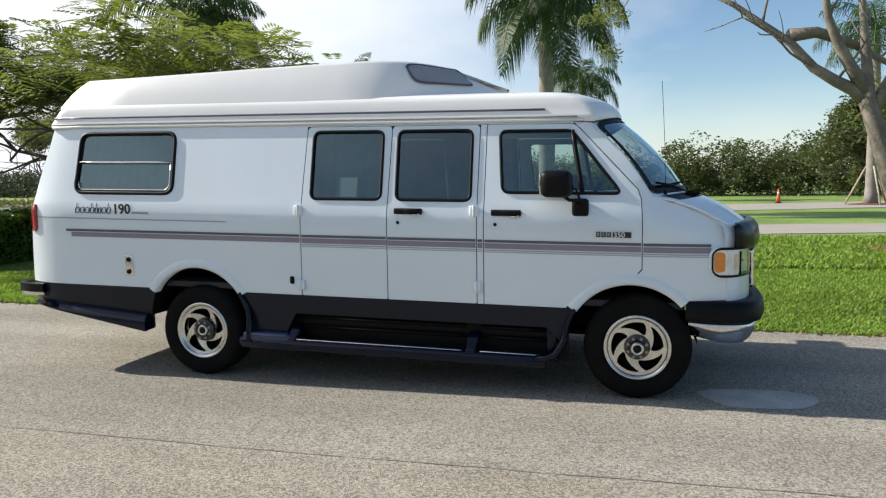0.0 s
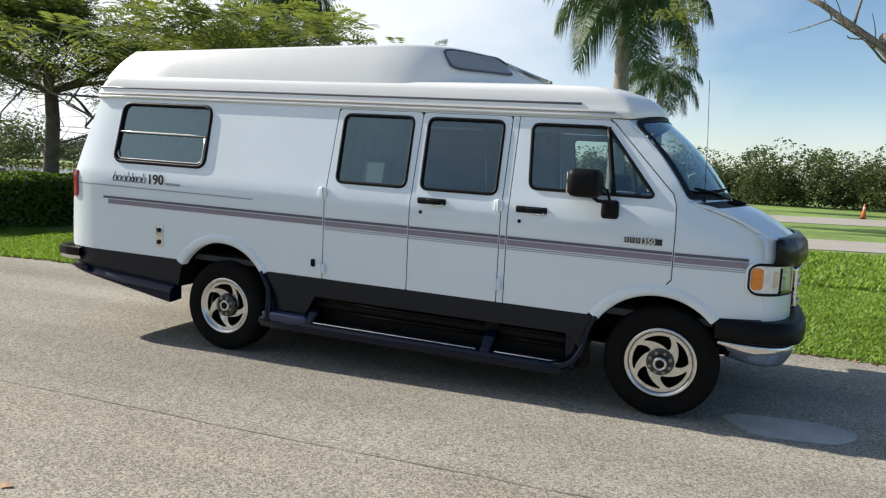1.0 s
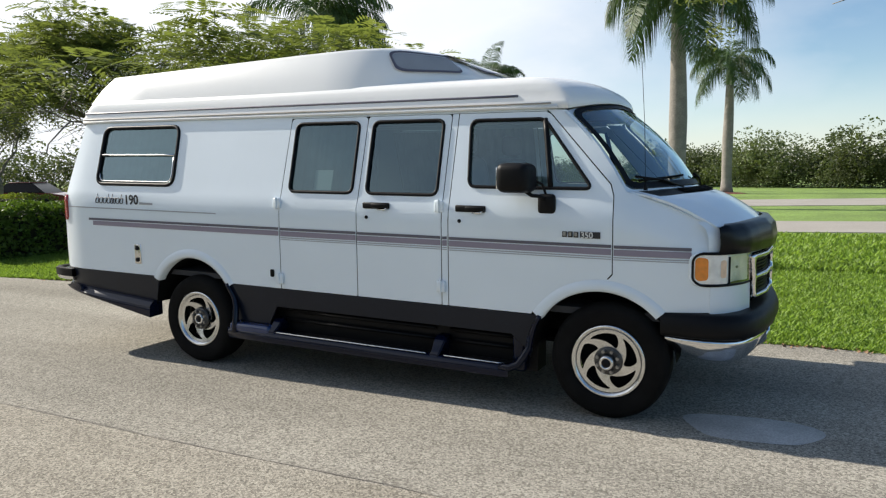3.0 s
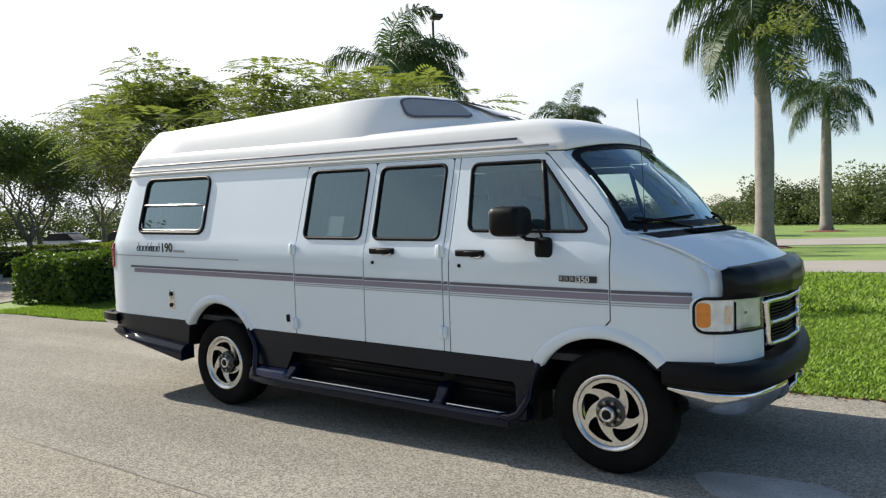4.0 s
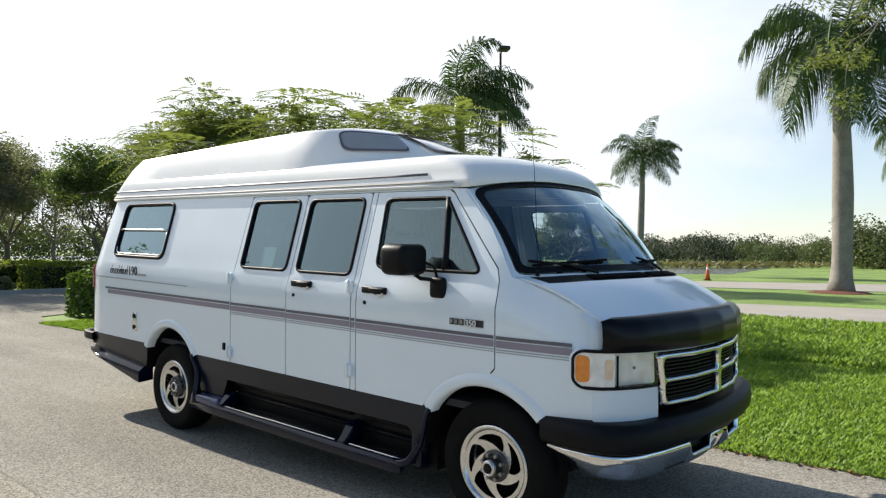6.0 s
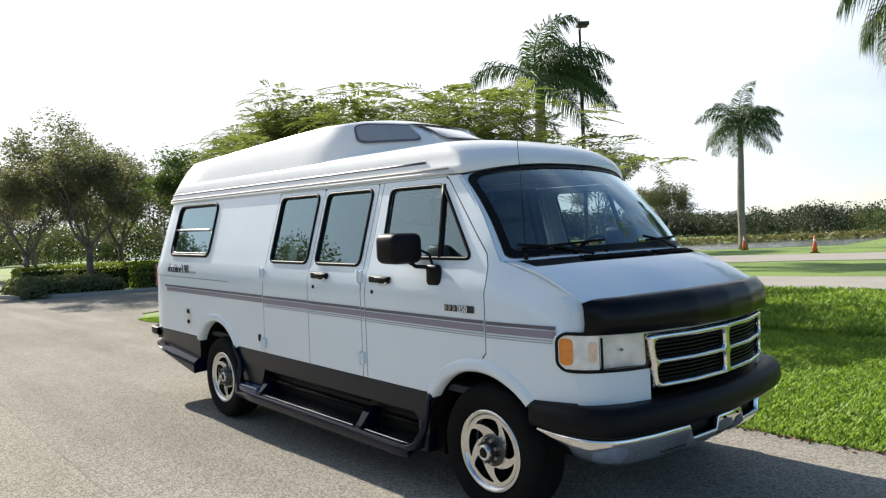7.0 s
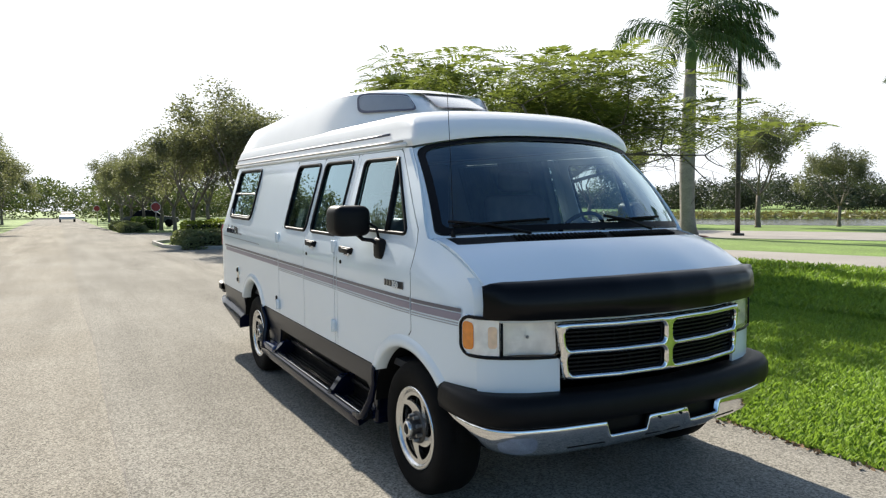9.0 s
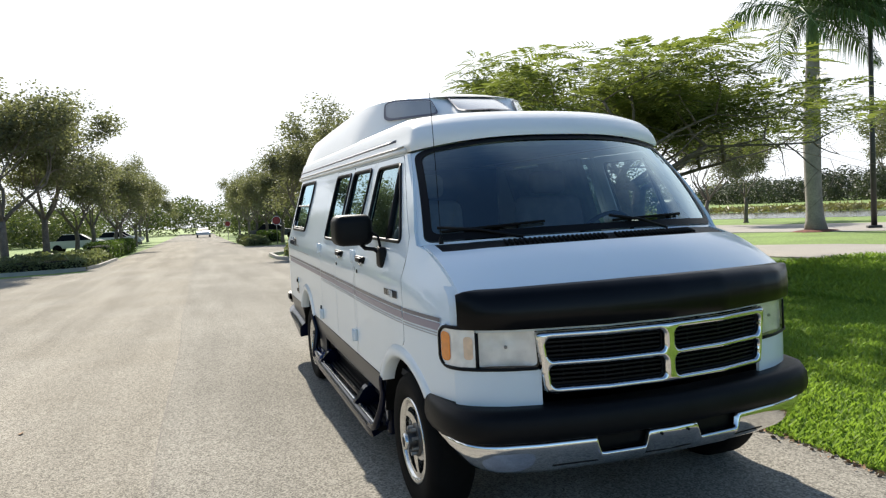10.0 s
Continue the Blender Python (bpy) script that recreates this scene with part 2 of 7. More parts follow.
M_LINE = mat("worn_line_paint", (0.62, 0.61, 0.58), 0.7, var=0.25, scale=5.0, fine=0.2)
M_FARCAR = mat("car_paint_pale", (0.6, 0.62, 0.64), 0.25, var=0.05, coat=0.6)
M_FARCAR_R = mat("car_paint_red", (0.13, 0.025, 0.02), 0.25, var=0.05, coat=0.6)
M_FARCAR_D = mat("car_paint_dark", (0.06, 0.065, 0.08), 0.25, var=0.05, coat=0.6)


def ground_mat():
    m = mat("lawn", (0.205, 0.31, 0.062), 0.9, var=0.35, scale=0.35, bump=1.0, bump_scale=30, fine=0.35, fine_scale=14)
    return m


def asphalt_mat():
    m = mat("asphalt", (0.302, 0.282, 0.240), 0.95, var=0.13, scale=0.45, bump=0.4, bump_scale=150, spec=0.08)
    n, l = m.node_tree.nodes, m.node_tree.links
    p = n["Principled BSDF"]
    old = p.inputs["Base Color"].links[0].from_socket
    co = n["Texture Coordinate"]
    # pale and dark stones in the mix
    v = n.new("ShaderNodeTexVoronoi")
    v.inputs["Scale"].default_value = 105.0
    l.new(co.outputs["Object"], v.inputs["Vector"])
    mr = n.new("ShaderNodeMapRange")
    mr.inputs["To Min"].default_value, mr.inputs["To Max"].default_value = 0.55, 1.55
    sep = n.new("ShaderNodeSeparateColor")
    l.new(v.outputs["Color"], sep.inputs["Color"])
    l.new(sep.outputs[0], mr.inputs["Value"])
    mx = n.new("ShaderNodeMix")
    mx.data_type, mx.blend_type = "RGBA", "MULTIPLY"
    mx.inputs["Factor"].default_value = 1.0
    l.new(old, mx.inputs[6])
    l.new(mr.outputs["Result"], mx.inputs[7])
    # long stains along the road
    mp, st, rp = n.new("ShaderNodeMapping"), n.new("ShaderNodeTexNoise"), n.new("ShaderNodeMapRange")
    mp.inputs["Scale"].default_value = (0.12, 1.3, 1.0)
    st.inputs["Scale"].default_value, st.inputs["Detail"].default_value = 1.2, 5.0
    rp.inputs["From Min"].default_value, rp.inputs["From Max"].default_value = 0.35, 0.65
    rp.inputs["To Min"].default_value, rp.inputs["To Max"].default_value = 0.84, 1.08
    l.new(co.outputs["Object"], mp.inputs["Vector"])
    l.new(mp.outputs["Vector"], st.inputs["Vector"])
    l.new(st.outputs["Fac"], rp.inputs["Value"])
    m2 = n.new("ShaderNodeMix")
    m2.data_type, m2.blend_type = "RGBA", "MULTIPLY"
    m2.inputs["Factor"].default_value = 1.0
    l.new(mx.outputs[2], m2.inputs[6])
    l.new(rp.outputs["Result"], m2.inputs[7])
    l.new(m2.outputs[2], p.inputs["Base Color"])
    return m


M_LAWN, M_ASPHALT = ground_mat(), asphalt_mat()
M_PATH = mat("pale_path", (0.36, 0.33, 0.29), 0.85, var=0.12, scale=0.6, bump=0.3, bump_scale=80, fine=0.12)
M_WATER = mat("lake_water", (0.10, 0.12, 0.13), 0.12, var=0.2, scale=0.2, bump=0.25, bump_scale=1.5)

# ---- building tools ----
from mathutils.geometry import delaunay_2d_cdt


def link_mesh(name, me, material, parent=None, label="", smooth=True):
    ob = new(name, me)
    me.materials.append(material)
    if smooth:
        me.shade_smooth()
    if parent is not None:
        ob.parent = parent
    if label:
        ob["label"] = label
    return ob


def part(name, bm, material, parent=None, label="", smooth=True, shear=False, soft=False):
    """One bmesh as one mesh object. shear: the nose-down stance of the van's body."""
    if shear:
        for v in bm.verts:
            v.co.z -= STANCE * v.co.x
    if smooth and not soft:
        for e in bm.edges:
            if e.is_boundary or (len(e.link_faces) == 2 and e.calc_face_angle(0.0) > 1.12):
                e.smooth = False
    me = bpy.data.meshes.new(name)
    bm.to_mesh(me)
    bm.free()
    return link_mesh(name, me, material, parent, label, smooth)


def pydata(name, verts, faces, material, parent=None, label="", smooth=False):
    me = bpy.data.meshes.new(name)
    me.from_pydata(verts, [], faces)
    return link_mesh(name, me, material, parent, label, smooth)


def rpoly(pts, r, n=5):
    """A polygon with rounded corners; r: one radius or one a corner."""
    out = []
    for i, p in enumerate(pts):
        a, b, c = Vector(pts[i - 1]), Vector(p), Vector(pts[(i + 1) % len(pts)])
        ri = r[i] if isinstance(r, (list, tuple)) else r
        if ri <= 0:
            out.append((b.x, b.y))
            continue
        da, dc = (a - b), (c - b)
        k = min(ri, da.length * 0.48, dc.length * 0.48)
        s, e = b + da.normalized() * k, b + dc.normalized() * k
        for j in range(n + 1):
            t = j / n
            q = s * (1 - t) ** 2 + b * 2 * t * (1 - t) + e * t * t
            out.append((q.x, q.y))
    return out


def inside(px, py, poly):
    poly = np.asarray(poly)
    x0, y0 = poly[:, 0], poly[:, 1]
    x1, y1 = np.roll(x0, -1), np.roll(y0, -1)
    px, py = np.asarray(px)[:, None], np.asarray(py)[:, None]
    cross = ((y0 > py) != (y1 > py)) & (px < (x1 - x0) * (py - y0) / np.where(y1 == y0, 1e-12, y1 - y0) + x0)
    return cross.sum(1) % 2 == 1


def resample(poly, step):
    out = []
    for i, a in enumerate(poly):
        b = poly[(i + 1) % len(poly)]
        d = math.hypot(b[0] - a[0], b[1] - a[1])
        k = max(1, int(math.ceil(d / step)))
        out += [(a[0] + (b[0] - a[0]) * j / k, a[1] + (b[1] - a[1]) * j / k) for j in range(k)]
    return out


def panel(outline, holes, place, step=0.1, flip=False):
    """A sheet with holes, drawn flat and put in space by place(u, v)."""
    loops = [resample(p, step) for p in [outline, *holes]]
    pts, edges = [], []
    for lp in loops:
        k = len(pts)
        pts += lp
        edges += [(k + i, k + (i + 1) % len(lp)) for i in range(len(lp))]
    o = np.array(outline)
    gx, gy = np.meshgrid(np.arange(o[:, 0].min() + step / 2, o[:, 0].max(), step), np.arange(o[:, 1].min() + step / 2, o[:, 1].max(), step))
    gx, gy = gx.ravel(), gy.ravel()
    if len(gx):
        keep = inside(gx, gy, outline)
        for h in holes:
            keep &= ~inside(gx, gy, h)
        edge = np.array(pts)
        near = np.hypot(gx[:, None] - edge[:, 0], gy[:, None] - edge[:, 1]).min(1)
        keep &= near > step * 0.45
        pts += list(zip(gx[keep], gy[keep]))
    vs, _, fs, *_ = delaunay_2d_cdt([Vector(p) for p in pts], edges, [], 0, 1e-6)
    cen = np.array([[sum(vs[i][0] for i in f) / 3, sum(vs[i][1] for i in f) / 3] for f in fs])
    ok = inside(cen[:, 0], cen[:, 1], outline)
    for h in holes:
        ok &= ~inside(cen[:, 0], cen[:, 1], h)
    bm = bmesh.new()
    bv = [bm.verts.new(place(v[0], v[1])) for v in vs]
    for f, k in zip(fs, ok):
        a, b, c = (vs[i] for i in f)
        if k and abs((b[0] - a[0]) * (c[1] - a[1]) - (b[1] - a[1]) * (c[0] - a[0])) > 2e-6:
            bm.faces.new([bv[i] for i in (reversed(f) if flip else f)])
    for v in [v for v in bm.verts if not v.link_faces]:
        bm.verts.remove(v)
    return bm


def thick(ob, t, offset=-1.0):
    m = ob.modifiers.new("thickness", "SOLIDIFY")
    m.thickness, m.offset = t, offset
    return ob


def tube(bm, pts, r, n=6, closed=False, caps=True, taper=None):
    """A round bar along points."""
    pts = [Vector(p) for p in pts]
    rings, last = [], None
    for i, p in enumerate(pts):
        a = pts[i - 1] if (i or closed) else p
        b = pts[(i + 1) % len(pts)] if (i + 1 < len(pts) or closed) else p
        t = (b - a).normalized()
        if last is None:
            u = t.orthogonal().normalized()
        else:
            u = (last - t * last.dot(t))
            u = u.normalized() if u.length > 1e-6 else t.orthogonal().normalized()
        last = u
        w = t.cross(u)
        rr = taper[i] if taper else r
        rings.append([bm.verts.new(p + (u * math.cos(2 * math.pi * k / n) + w * math.sin(2 * math.pi * k / n)) * rr) for k in range(n)])
    m = len(rings)
    for i in range(m if closed else m - 1):
        a, b = rings[i], rings[(i + 1) % m]
        for k in range(n):
            bm.faces.new((a[k], a[(k + 1) % n], b[(k + 1) % n], b[k]))
    if caps and not closed:
        bm.faces.new(list(reversed(rings[0])))
        bm.faces.new(rings[-1])
    return bm


def sweep(bm, pts, section, closed=False):
    """A section of (outwards, up) carried along a level path (x, y, z); outwards is to the right of the way."""
    pts = [Vector(p) for p in pts]
    rings = []
    for i, p in enumerate(pts):
        a = pts[i - 1] if (i or closed) else p
        b = pts[(i + 1) % len(pts)] if (i + 1 < len(pts) or closed) else p
        t = (b - a)
        t.z = 0
        t.normalize()
        out = Vector((t.y, -t.x, 0))
        rings.append([bm.verts.new(p + out * s[0] + Vector((0, 0, s[1]))) for s in section])
    n, m = len(section), len(rings)
    for i in range(m if closed else m - 1):
        a, b = rings[i], rings[(i + 1) % m]
        for k in range(n):
            bm.faces.new((a[k], b[k], b[(k + 1) % n], a[(k + 1) % n]))
    if not closed:
        bm.faces.new(list(reversed(rings[0])))
        bm.faces.new(rings[-1])
    bmesh.ops.recalc_face_normals(bm, faces=bm.faces)
    return bm


def box(bm, x0, x1, y0, y1, z0, z1, bevel=0.0, seg=2):
    m = Matrix.LocRotScale(((x0 + x1) / 2, (y0 + y1) / 2, (z0 + z1) / 2), None, (abs(x1 - x0), abs(y1 - y0), abs(z1 - z0)))
    vs = bmesh.ops.create_cube(bm, size=1.0, matrix=m)["verts"]
    if bevel:
        es = list({e for v in vs for e in v.link_edges})
        bmesh.ops.bevel(bm, geom=es, offset=bevel, segments=seg, affect="EDGES", profile=0.5)
    return bm


def lathe(bm, profile, n=48, axis_y=True):
    """Turn (radius, along) round the y axis."""
    rings = [[bm.verts.new((r * math.cos(2 * math.pi * k / n), a, r * math.sin(2 * math.pi * k / n))) for k in range(n)] for r, a in profile]
    for a, b in zip(rings, rings[1:]):
        for k in range(n):
            bm.faces.new((a[k], a[(k + 1) % n], b[(k + 1) % n], b[k]))
    bmesh.ops.recalc_face_normals(bm, faces=bm.faces)
    return bm


def smoothstep(a, b, x):
    t = min(1.0, max(0.0, (x - a) / (b - a)))
    return t * t * (3 - 2 * t)


def interp(x, xs, ys):
    return float(np.interp(x, xs, ys))

# ---- ground, roads, water ----
def strip(name, pts, z, material, label, category, kind="structure", deep=0.05):
    bm = bmesh.new()
    vs = [bm.verts.new((x, y, z)) for x, y in pts]
    f = bm.faces.new(vs)
    if f.normal.z < 0:
        f.normal_flip()
    bm.normal_update()
    if f.normal.z < 0:
        f.normal_flip()
    ext = bmesh.ops.extrude_face_region(bm, geom=[f])
    for v in [g for g in ext["geom"] if isinstance(g, bmesh.types.BMVert)]:
        v.co.z -= deep
    bmesh.ops.recalc_face_normals(bm, faces=bm.faces)
    return tagged(part(name, bm, material, smooth=False), label, category, kind=kind)


GROUND_Z = -0.02
bm = bmesh.new()
bmesh.ops.create_grid(bm, x_segments=2, y_segments=2, size=1500, matrix=Matrix.Translation((0, 0, GROUND_Z)))
tagged(part("ground", bm, M_LAWN, smooth=False), "mown green lawn reaching to the lake and woods", "lawn", kind="structure")


def edge_y(x):
    """The lawn's edge beside the parked van."""
    return 1.45 + 0.02 * math.sin(x * 2.1) + 0.015 * math.sin(x * 5.3 + 1) + 0.25 * smoothstep(-4.0, -8.0, x) - 0.15 * smoothstep(-8, -11, x)


road_edge = [(x * 0.25, edge_y(x * 0.25)) for x in range(160, -51, -1)]
strip("road", [(40, -19), *road_edge, (-13.2, 1.75), (-14.4, 2.1), (-15.1, 3.4), (-15.3, 6), (-15.4, 12), (-24.0, 14), (-23.4, 5.0), (-24.2, 1.6), (-27, 0.9),
               (-30.2, 1.0), (-31.2, 2.5), (-31.5, 14), (-44.5, 14), (-45.0, 2.2), (-46.5, 0.9), (-70, 0.6), (-160, 0.5), (-160, -6.0), (-57, -5.9), (-38, -6.1), (-38.2, -14), (-29, -14), (-28.6, -8.0), (-26.8, -5.9), (-24.5, -7.0), (-24, -14), (-23, -19)],
      0.0, M_ASPHALT, "sun-bleached grey asphalt road with worn patches", "road")
strip("path", [(60, 25.5), (4.4, 14.7), (-8.3, 12.0), (-14.4, 11.0), (-14.4, 14.6), (-12.3, 16.0), (5.4, 19.0), (60, 29.5)], 0.0, M_PATH, "pale asphalt footpath across the lawn", "path")
strip("lane", [(70, 58), (8.3, 31.5), (-2, 28.2), (-8.4, 26.4), (-15.5, 22.8), (-26, 19.0), (-60, 14), (-60, 22), (-26, 27.5), (-10.5, 33.0), (-2.5, 36.0), (10.8, 41.5), (70, 70)], 0.0, M_PATH,
      "pale lane beyond the lawn", "lane")
strip("water", [(-14, 47), (-21.5, 40.5), (-29, 37.0), (-60, 34), (-160, 40), (-160, 62), (-60, 52), (-38, 50), (-28, 60), (-18, 74)], -0.005, M_WATER, "grey lake reflecting the bright sky", "lake")

# ---- the van ----
STANCE = 0.0222
van = tagged(new("camper_van"), "white high-top camper van with purple stripes, parked on the asphalt", "van")
van.location.z = -0.015


def half_width(x):
    w = interp(x, [-0.5, -0.1, 0.1, 0.3, 0.46, 0.55], [1.0, 0.992, 0.978, 0.955, 0.929, 0.905])
    if x < -4.45:
        d = min(1.0, (-4.45 - x) / 0.42)
        w -= 0.17 * (1 - math.sqrt(max(0.0, 1 - d * d)))
    return w


def side_y(x, z):
    """Half the body's width at a place on its side."""
    lean = 0.30 * max(0.0, z - 1.22) + 0.010 * smoothstep(1.20, 1.26, z)
    tuck = 0.035 * smoothstep(0.62, 0.40, z)
    y = half_width(x) - lean - tuck
    if x > -0.3:      # the fender rolls over towards the bonnet
        top = interp(x, [0.08, 0.56], [1.366, 1.18])
        y -= 0.055 * smoothstep(top - 0.18, top, z) * smoothstep(0.02, 0.20, x) if z < 1.45 else 0.0
    return y


def rear_x(z):
    return -4.84 + 0.100 * max(0.0, z - 0.62) + 0.065 * smoothstep(1.2, 1.87, z)


def on_side(s, proud=0.0):
    return lambda x, z: Vector((x, s * (side_y(x, z) + proud), z))


def arc(cx, cz, r, a0, a1, n=18):
    return [(cx + r * math.cos(radians(a0 + (a1 - a0) * i / n)), cz + r * math.sin(radians(a0 + (a1 - a0) * i / n))) for i in range(n + 1)]


WF, WR, ARCH = -0.04, -3.245, 0.425     # wheel openings
SILL, DRIP, DOOR_TOP = 0.615, 1.862, 1.845
AZ = 0.365
W_REAR = rpoly([(-4.335, 1.345), (-3.455, 1.345), (-3.49, 1.815), (-4.355, 1.815)], 0.075)
W_ONE = rpoly([(-2.30, 1.32), (-1.765, 1.32), (-1.775, 1.808), (-2.315, 1.808)], 0.05)
W_TWO = rpoly([(-1.65, 1.32), (-1.115, 1.32), (-1.12, 1.808), (-1.66, 1.808)], 0.05)
W_CAB = rpoly([(-0.895, 1.378), (-0.105, 1.378), (-0.435, 1.800), (-0.925, 1.800)], [0.05, 0.05, 0.04, 0.05])
dxr = math.sqrt(ARCH ** 2 - (SILL - AZ) ** 2)
ang = math.degrees(math.asin((SILL - AZ) / ARCH))
rear_edge = [(rear_x(z), z) for z in np.linspace(DRIP, SILL, 9)]
QUARTER = rear_edge + list(reversed(arc(WR, AZ, ARCH, ang, 180 - ang)))[0:] + [(-2.373, SILL), (-2.373, DRIP)]
DOOR_A = rpoly([(-2.367, SILL), (-1.713, SILL), (-1.713, DOOR_TOP), (-2.367, DOOR_TOP)], [0.01, 0.01, 0.03, 0.03])
DOOR_B = rpoly([(-1.707, SILL), (-1.068, SILL), (-1.068, DOOR_TOP), (-1.707, DOOR_TOP)], [0.01, 0.01, 0.03, 0.03])
PILLAR = [(-1.062, SILL), (-1.020, SILL), (-1.020, DOOR_TOP), (-1.062, DOOR_TOP)]
ro = ARCH + 0.065
aA = math.degrees(math.asin((SILL - AZ) / ro))
CAB_DOOR = [(-1.014, SILL)] + list(reversed(arc(WF, AZ, ro, 86, 180 - aA))) + [(0.0, 0.866), (0.022, 0.89), (0.022, 1.20), (0.016, 1.34), (-0.005, 1.405), (-0.395, DOOR_TOP - 0.02), (-0.43, DOOR_TOP), (-1.014, DOOR_TOP)]
FENDER = ([(-0.424, SILL)] + [(WF + ro * math.cos(radians(a)), AZ + ro * math.sin(radians(a))) for a in np.linspace(180 - aA, 86, 12)][1:]
          + [(0.006, 0.860), (0.028, 0.886), (0.028, 1.20), (0.022, 1.342), (0.001, 1.409), (-0.390, DOOR_TOP - 0.016), (-0.425, DRIP - 0.004),
             (-0.306, 1.852), (-0.194, 1.745), (-0.09, 1.629), (0.001, 1.502), (0.083, 1.366), (0.30, 1.29), (0.56, 1.18), (0.56, 1.030), (0.515, 1.030), (0.484, 1.018), (0.460, 0.99), (0.447, 0.94), (0.458, 0.89), (0.484, 0.862), (0.520, 0.850), (0.555, 0.850), (0.555, 0.70), (0.34, 0.69)]
          + [(WF + ARCH * math.cos(radians(a)), AZ + ARCH * math.sin(radians(a))) for a in np.linspace(48, 180 - ang, 20)])
LOW_REAR = [(-4.86, SILL - 0.004)] + [(rear_x(0.6) - 0.0, 0.47), (-3.66, 0.40)] + list(reversed(arc(WR, AZ, ARCH, 180 - ang + 1, 176, 6)))
LOW_MID = [(-2.815, 0.33), (-2.52, 0.33), (-2.44, 0.47), (-0.60, 0.47), (-0.52, 0.40), (-0.478, 0.33)] + arc(WF, AZ, ARCH, 176, 180 - ang + 1, 6) + [(-2.9, SILL - 0.004)]


def seal(poly, s, material, r, proud=0.004, name="window_seal", parent=None, label=""):
    bm = bmesh.new()
    f = on_side(s, proud)
    tube(bm, [f(x, z) for x, z in resample(poly, 0.06)], r, 6, closed=True)
    return part(name, bm, material, parent, label, shear=True)


def pane(poly, s, material, name="window_pane", proud=-0.008, parent=None, label=""):
    ob = part(name, panel(poly, [], on_side(s, proud), 0.105, flip=s > 0), material, parent, label, shear=True)
    ob.visible_shadow = False
    return ob


def sheet(name, outline, holes, s, material, label="", t=0.016, step=0.09, proud=0.0, parent=None):
    return thick(part(name, panel(outline, holes, on_side(s, proud), step, flip=s > 0), material, parent or van, label, shear=True), t)


